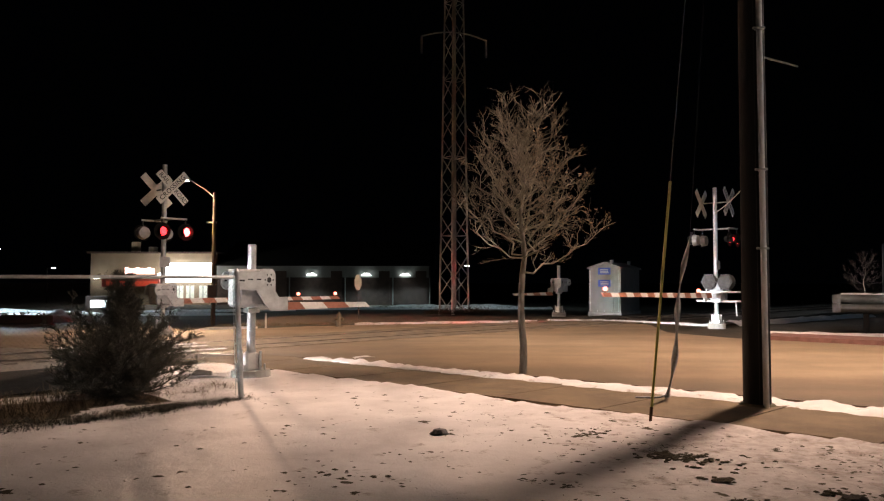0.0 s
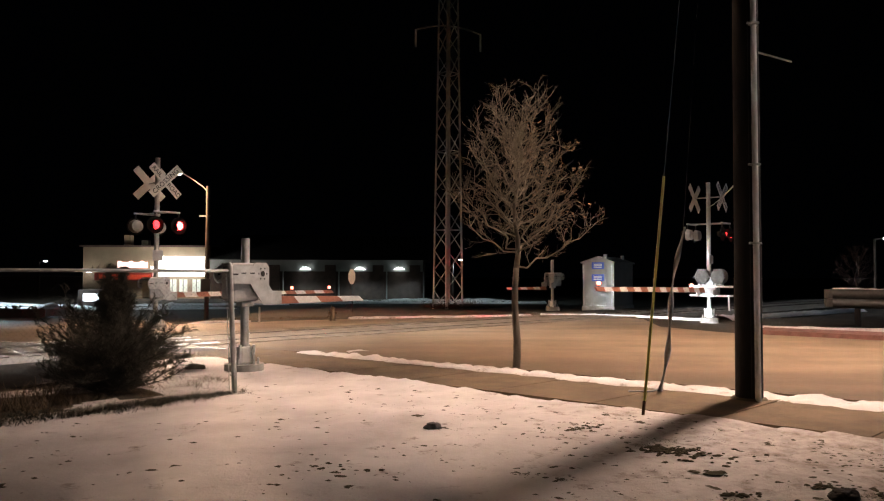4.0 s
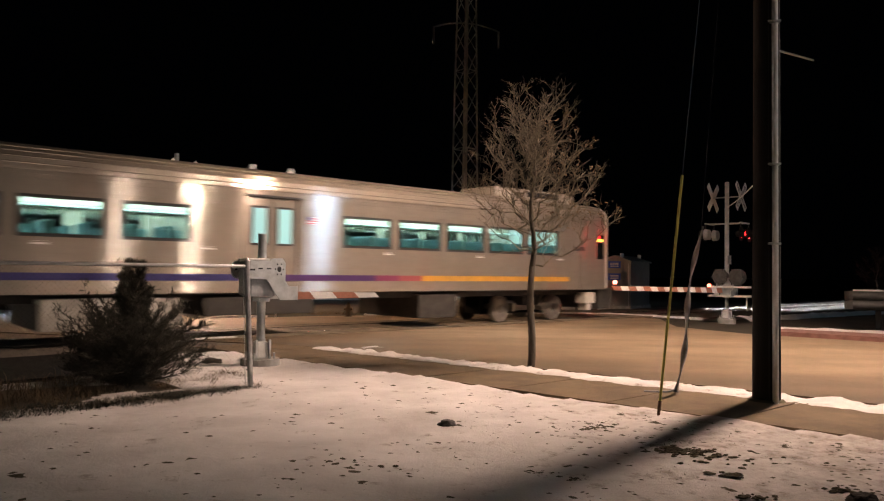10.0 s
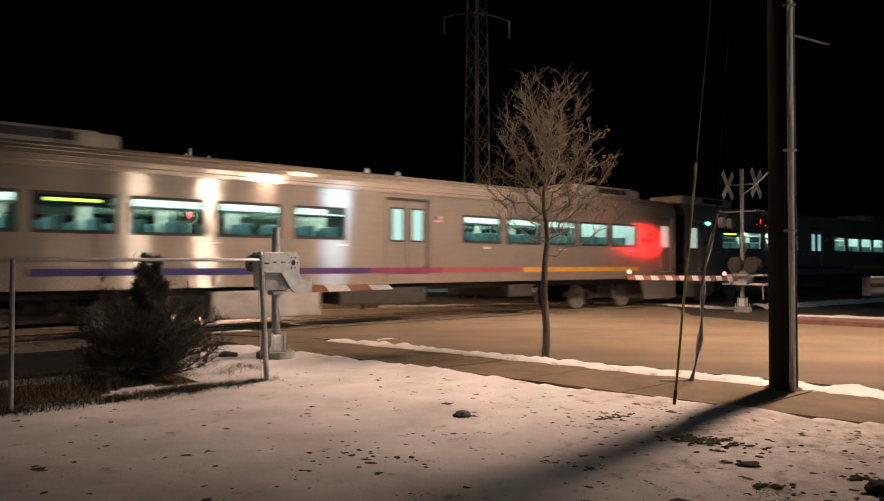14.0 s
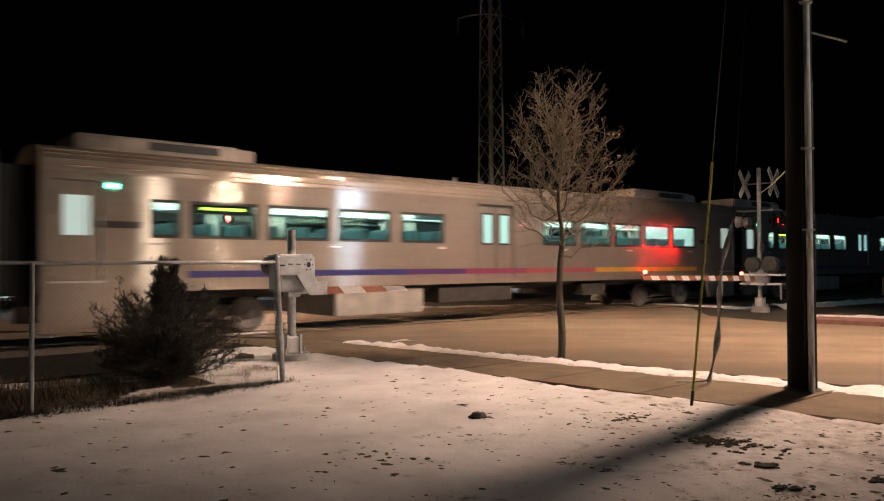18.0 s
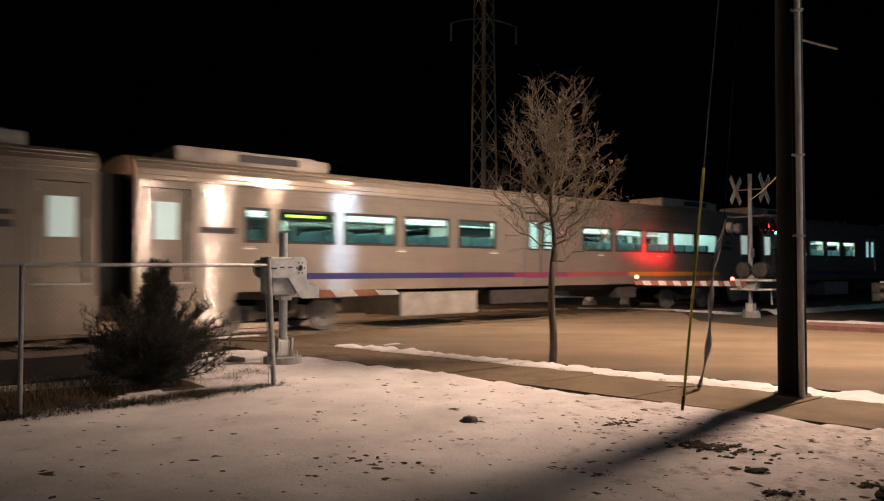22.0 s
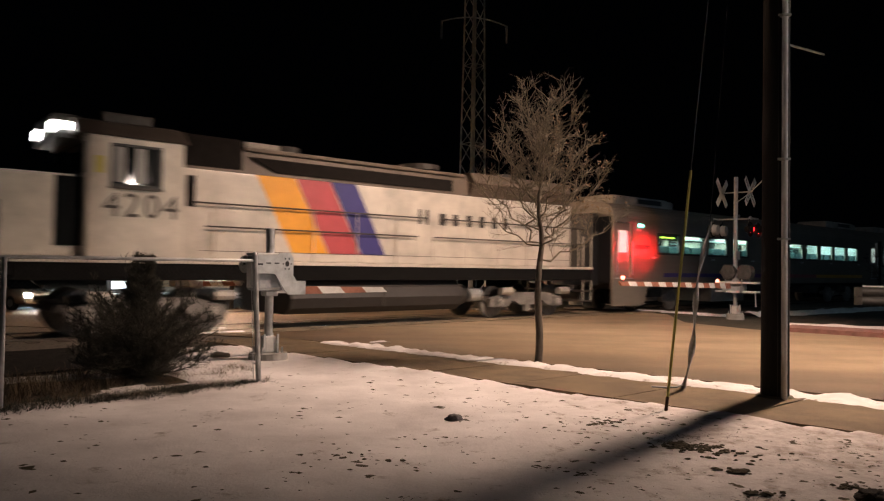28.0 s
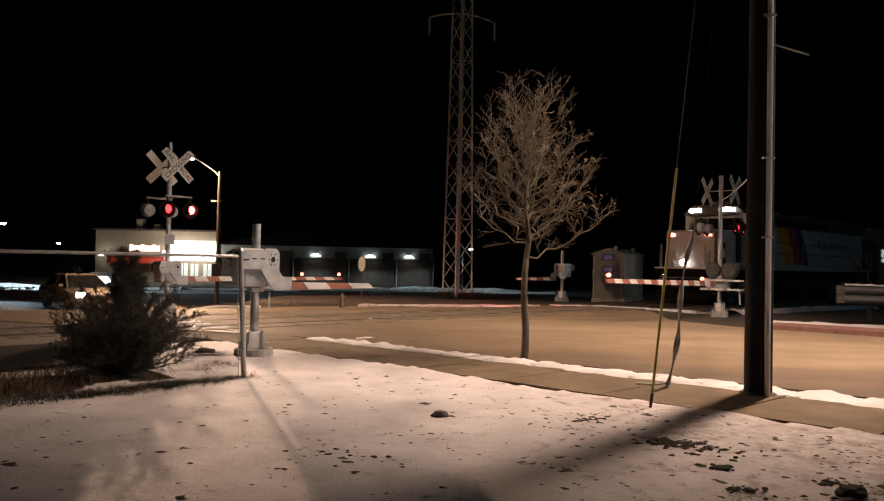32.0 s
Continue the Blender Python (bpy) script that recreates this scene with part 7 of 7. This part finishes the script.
        part("step_side", box(B(), -19.6, -19.05, y - 0.27 if y < 0 else y + 0.25, y - 0.25 if y < 0 else y + 0.27, 0.42, 1.3), M_PILOT, t)
        part("grab_iron", rod(B(), (-19.7, y, 1.3), (-19.7, y, 2.35), 0.02), M_LOCOBLACK, t)
    for y in (-0.62, -0.42, 0.42, 0.62):
        part("air_hose", tube(B(), [Vector((-19.66, y, 1.1)), Vector((-19.85, y, 1.0)), Vector((-19.92, y, 0.75)), Vector((-19.85, y, 0.55))], 0.03, 6), M_BLACK, t)
    part("uncoupling_lever", rod(B(), (-19.72, -1.2, 1.16), (-19.72, 1.2, 1.16), 0.018), M_GALV, t)
    for y in (-0.75, 0.75):
        part("nose_grab", rod(B(), (-19.36, y, 1.75), (-19.36, y, 2.6), 0.018), M_GALV, t)
    part("nose_door", box(B(), -19.345, -19.31, 0.35, 0.95, 1.66, 3.0, 0.01), M_NOSE, t, "door in the nose")
    part("coupler", box(B(), -20.2, -19.6, -0.16, 0.16, 0.72, 1.0), M_UNDER, t)
    for x in (-19.3, -18.75, -1.2, -0.75):
        for y in (-1.48, 1.48):
            part("stair_post", rod(B(), (x, y, 0.5), (x, y, 2.7), 0.02), M_LOCOWHITE, t)
    for x in (-18.95, -1.0):
        for z in (0.45, 0.8, 1.15):
            part("step", box(B(), x - 0.28, x + 0.28, -1.5, 1.5, z, z + 0.05), M_LOCOBLACK, t)
    for y in (-1.36, 1.36):
        for z, x0, x1 in ((2.95, -15.2, -8.2), (2.42, -14.9, -8.6), (2.95, -7.6, -1.0), (2.42, -8.0, -1.0)):
            part("hand_rail", rod(B(), (x0, y, z), (x1, y, z), 0.02, 0.02, 6), M_LOCOBLACK, t)
        for k in range(11):
            x = -14.7 + 1.34 * k
            part("rail_post", rod(B(), (x, y, 1.62), (x, y, 2.95), 0.018, 0.018, 6), M_LOCOWHITE, t)
    part("fuel_tank", prism(B(), [(-1.2, 1.18), (1.2, 1.18), (1.42, 1.0), (1.48, 0.75), (1.38, 0.5), (1.12, 0.34), (-1.12, 0.34), (-1.38, 0.5), (-1.48, 0.75), (-1.42, 1.0)], "x", -12.7, -6.9), M_TANK, t, "grey fuel tank")
    for y in (-0.95, 0.95):
        part("tank_end", rod(B(), (-6.9, y, 0.76), (-6.3, y, 0.76), 0.4, 0.22, 18), M_TANK, t)
        part("tank_strap", box(B(), -9.9, -9.8, y * 1.56 - 0.01, y * 1.56 + 0.01, 0.5, 1.05), M_LOCOBLACK, t)
    part("air_reservoir", rod(B(), (-6.4, -1.1, 0.75), (-5.9, -1.1, 0.75), 0.2, 0.2, 14), M_GALV, t)
    truck(t, -16.0, 0.5, (-1.4, 1.4), M_LOCOTRUCK)
    truck(t, -3.6, 0.5, (-1.4, 1.4), M_LOCOTRUCK)
    for x in (-17.4, -14.6, -5.0, -2.2):
        part("brake_cylinder", rod(B(), (x, -1.2, 0.85), (x + 0.5, -1.2, 0.85), 0.12, 0.12, 10), M_BOXALU, t)
    part("rear_face", box(B(), -1.62, -1.56, -1.0, 1.0, 1.7, 3.6, 0.02), M_LOCOWHITE, t)
    part("coupler", box(B(), -0.75, 0.0, -0.16, 0.16, 0.72, 1.0), M_UNDER, t)
    # true length: a little shorter than the drawing above
    short = Matrix.Scale(0.965, 4, (1, 0, 0))
    for o in t.children_recursive:
        if o.location.length > 0.01:
            o.location.x *= 0.965
        else:
            for v in o.data.vertices:
                # the nose stands further out than drawn
                if v.co.x < -17.7:
                    v.co.x = -17.7 + (v.co.x + 17.7) * 1.33
            o.data.transform(short)
    return t


M_CABROOF = mat("cab_roof_paint", (0.07, 0.055, 0.045), 0.6, 0.1, 0.3, 2, 0.1)
M_PANEGREY = mat("dusty_pane", (0.22, 0.21, 0.2), 0.3, 0, 0.2, 3, 0)
M_PILOT = mat("pilot_black", (0.014, 0.012, 0.011), 0.95, 0, 0.3, 4, 0.2)
M_PILOT.node_tree.nodes["Principled BSDF"].inputs["Specular IOR Level"].default_value = 0.1
M_LOCOROOF = mat("sooty_roof", (0.105, 0.08, 0.06), 0.6, 0.1, 0.35, 1.5, 0.1)
M_LOCOTRUCK = mat("loco_truck", (0.22, 0.21, 0.195), 0.55, 0.2, 0.4, 5, 0.3)
M_TANK = mat("tank_grey", (0.035, 0.032, 0.03), 0.6, 0.1, 0.3, 2, 0.1)
M_NOSE = mat("nose_paint", (0.3, 0.25, 0.23), 0.45, 0.1, 0.2, 2, 0.05)
M_MARKER = glow("marker_red", (1.0, 0.25, 0.2), 12)
cab_car = coach("cab_car", True, "stainless driving coach with a pale rounded front", 0.5)
LIT = "brushed stainless passenger coach with lit teal windows"
coaches = [coach("coach", False, LIT, 0.0, 12.6, 12.25), coach("coach", False, LIT, 0.0, 12.95, 12.25), coach("coach", False, LIT, 0.0, 12.95, 12.6), coach("coach", False, "brushed stainless passenger coach coupled to the locomotive", 0.5)]
engine = locomotive()


def motions():
    """The train runs from the left to the right; its offsets follow its slight change of speed."""
    drift = [(0, -5.6), (3, -4.0), (6, -2.5), (8.5, -1.2), (10, -0.5), (12, -0.1), (15, 0.15), (18, 0.25), (21, 0.05), (24, -0.2), (28, -0.2), (32, -0.2)]

    def rows(back):
        return [(t, Matrix.Translation(W(7.1187 * t - 48.77 + c - back, TRACK_P, 0.02)) @ pose(0, 0, 0, 0, 0, TURN)) for t, c in drift]
    walk(cab_car, rows(CAR / 2))
    for k, c in enumerate(coaches):
        walk(c, rows(CAR * (k + 1.5)))
    walk(engine, rows(CAR * 5))

    def run(t):
        for (t0, c0), (t1, c1) in zip(drift, drift[1:]):
            if t <= t1:
                return 7.1187 * t + c0 + (c1 - c0) * (t - t0) / (t1 - t0)
        return 7.1187 * t + drift[-1][1]

    def spin(wheel, r, way, dt):
        x, y, z = wheel.location
        n = round(32 / dt)
        walk(wheel, [(32 * i / n, pose(x, y, z, 0, math.degrees(way(32 * i / n) / r) % 360, 0)) for i in range(n + 1)])
    for wheel, r in WHEELS:
        spin(wheel, r, run, 0.08)
    # the sedan rolls up to the crossing
    rows = [(0, -58.0, 33.2, 0), (14, -50.0, 33.2, 0), (24, -27.0, 33.0, -4), (27, -22.2, 32.9, -14), (28.5, -19.9, 32.5, -28), (29.5, -18.4, 32.0, -37), (31, -16.4, 31.1, -44), (32, -15.6, 30.6, -44)]

    def rolled(t):
        way = 0.0
        for (t0, x0, y0, _), (t1, x1, y1, _) in zip(rows, rows[1:]):
            f = min(max((t - t0) / (t1 - t0), 0), 1)
            way += f * math.hypot(x1 - x0, y1 - y0)
        return way
    for wheel in CAR_WHEELS:
        spin(wheel, 0.31, rolled, 0.15)
    walk(car, [(t, pose(x, y, -0.6, 0, 0, a)) for t, x, y, a in rows])


motions()
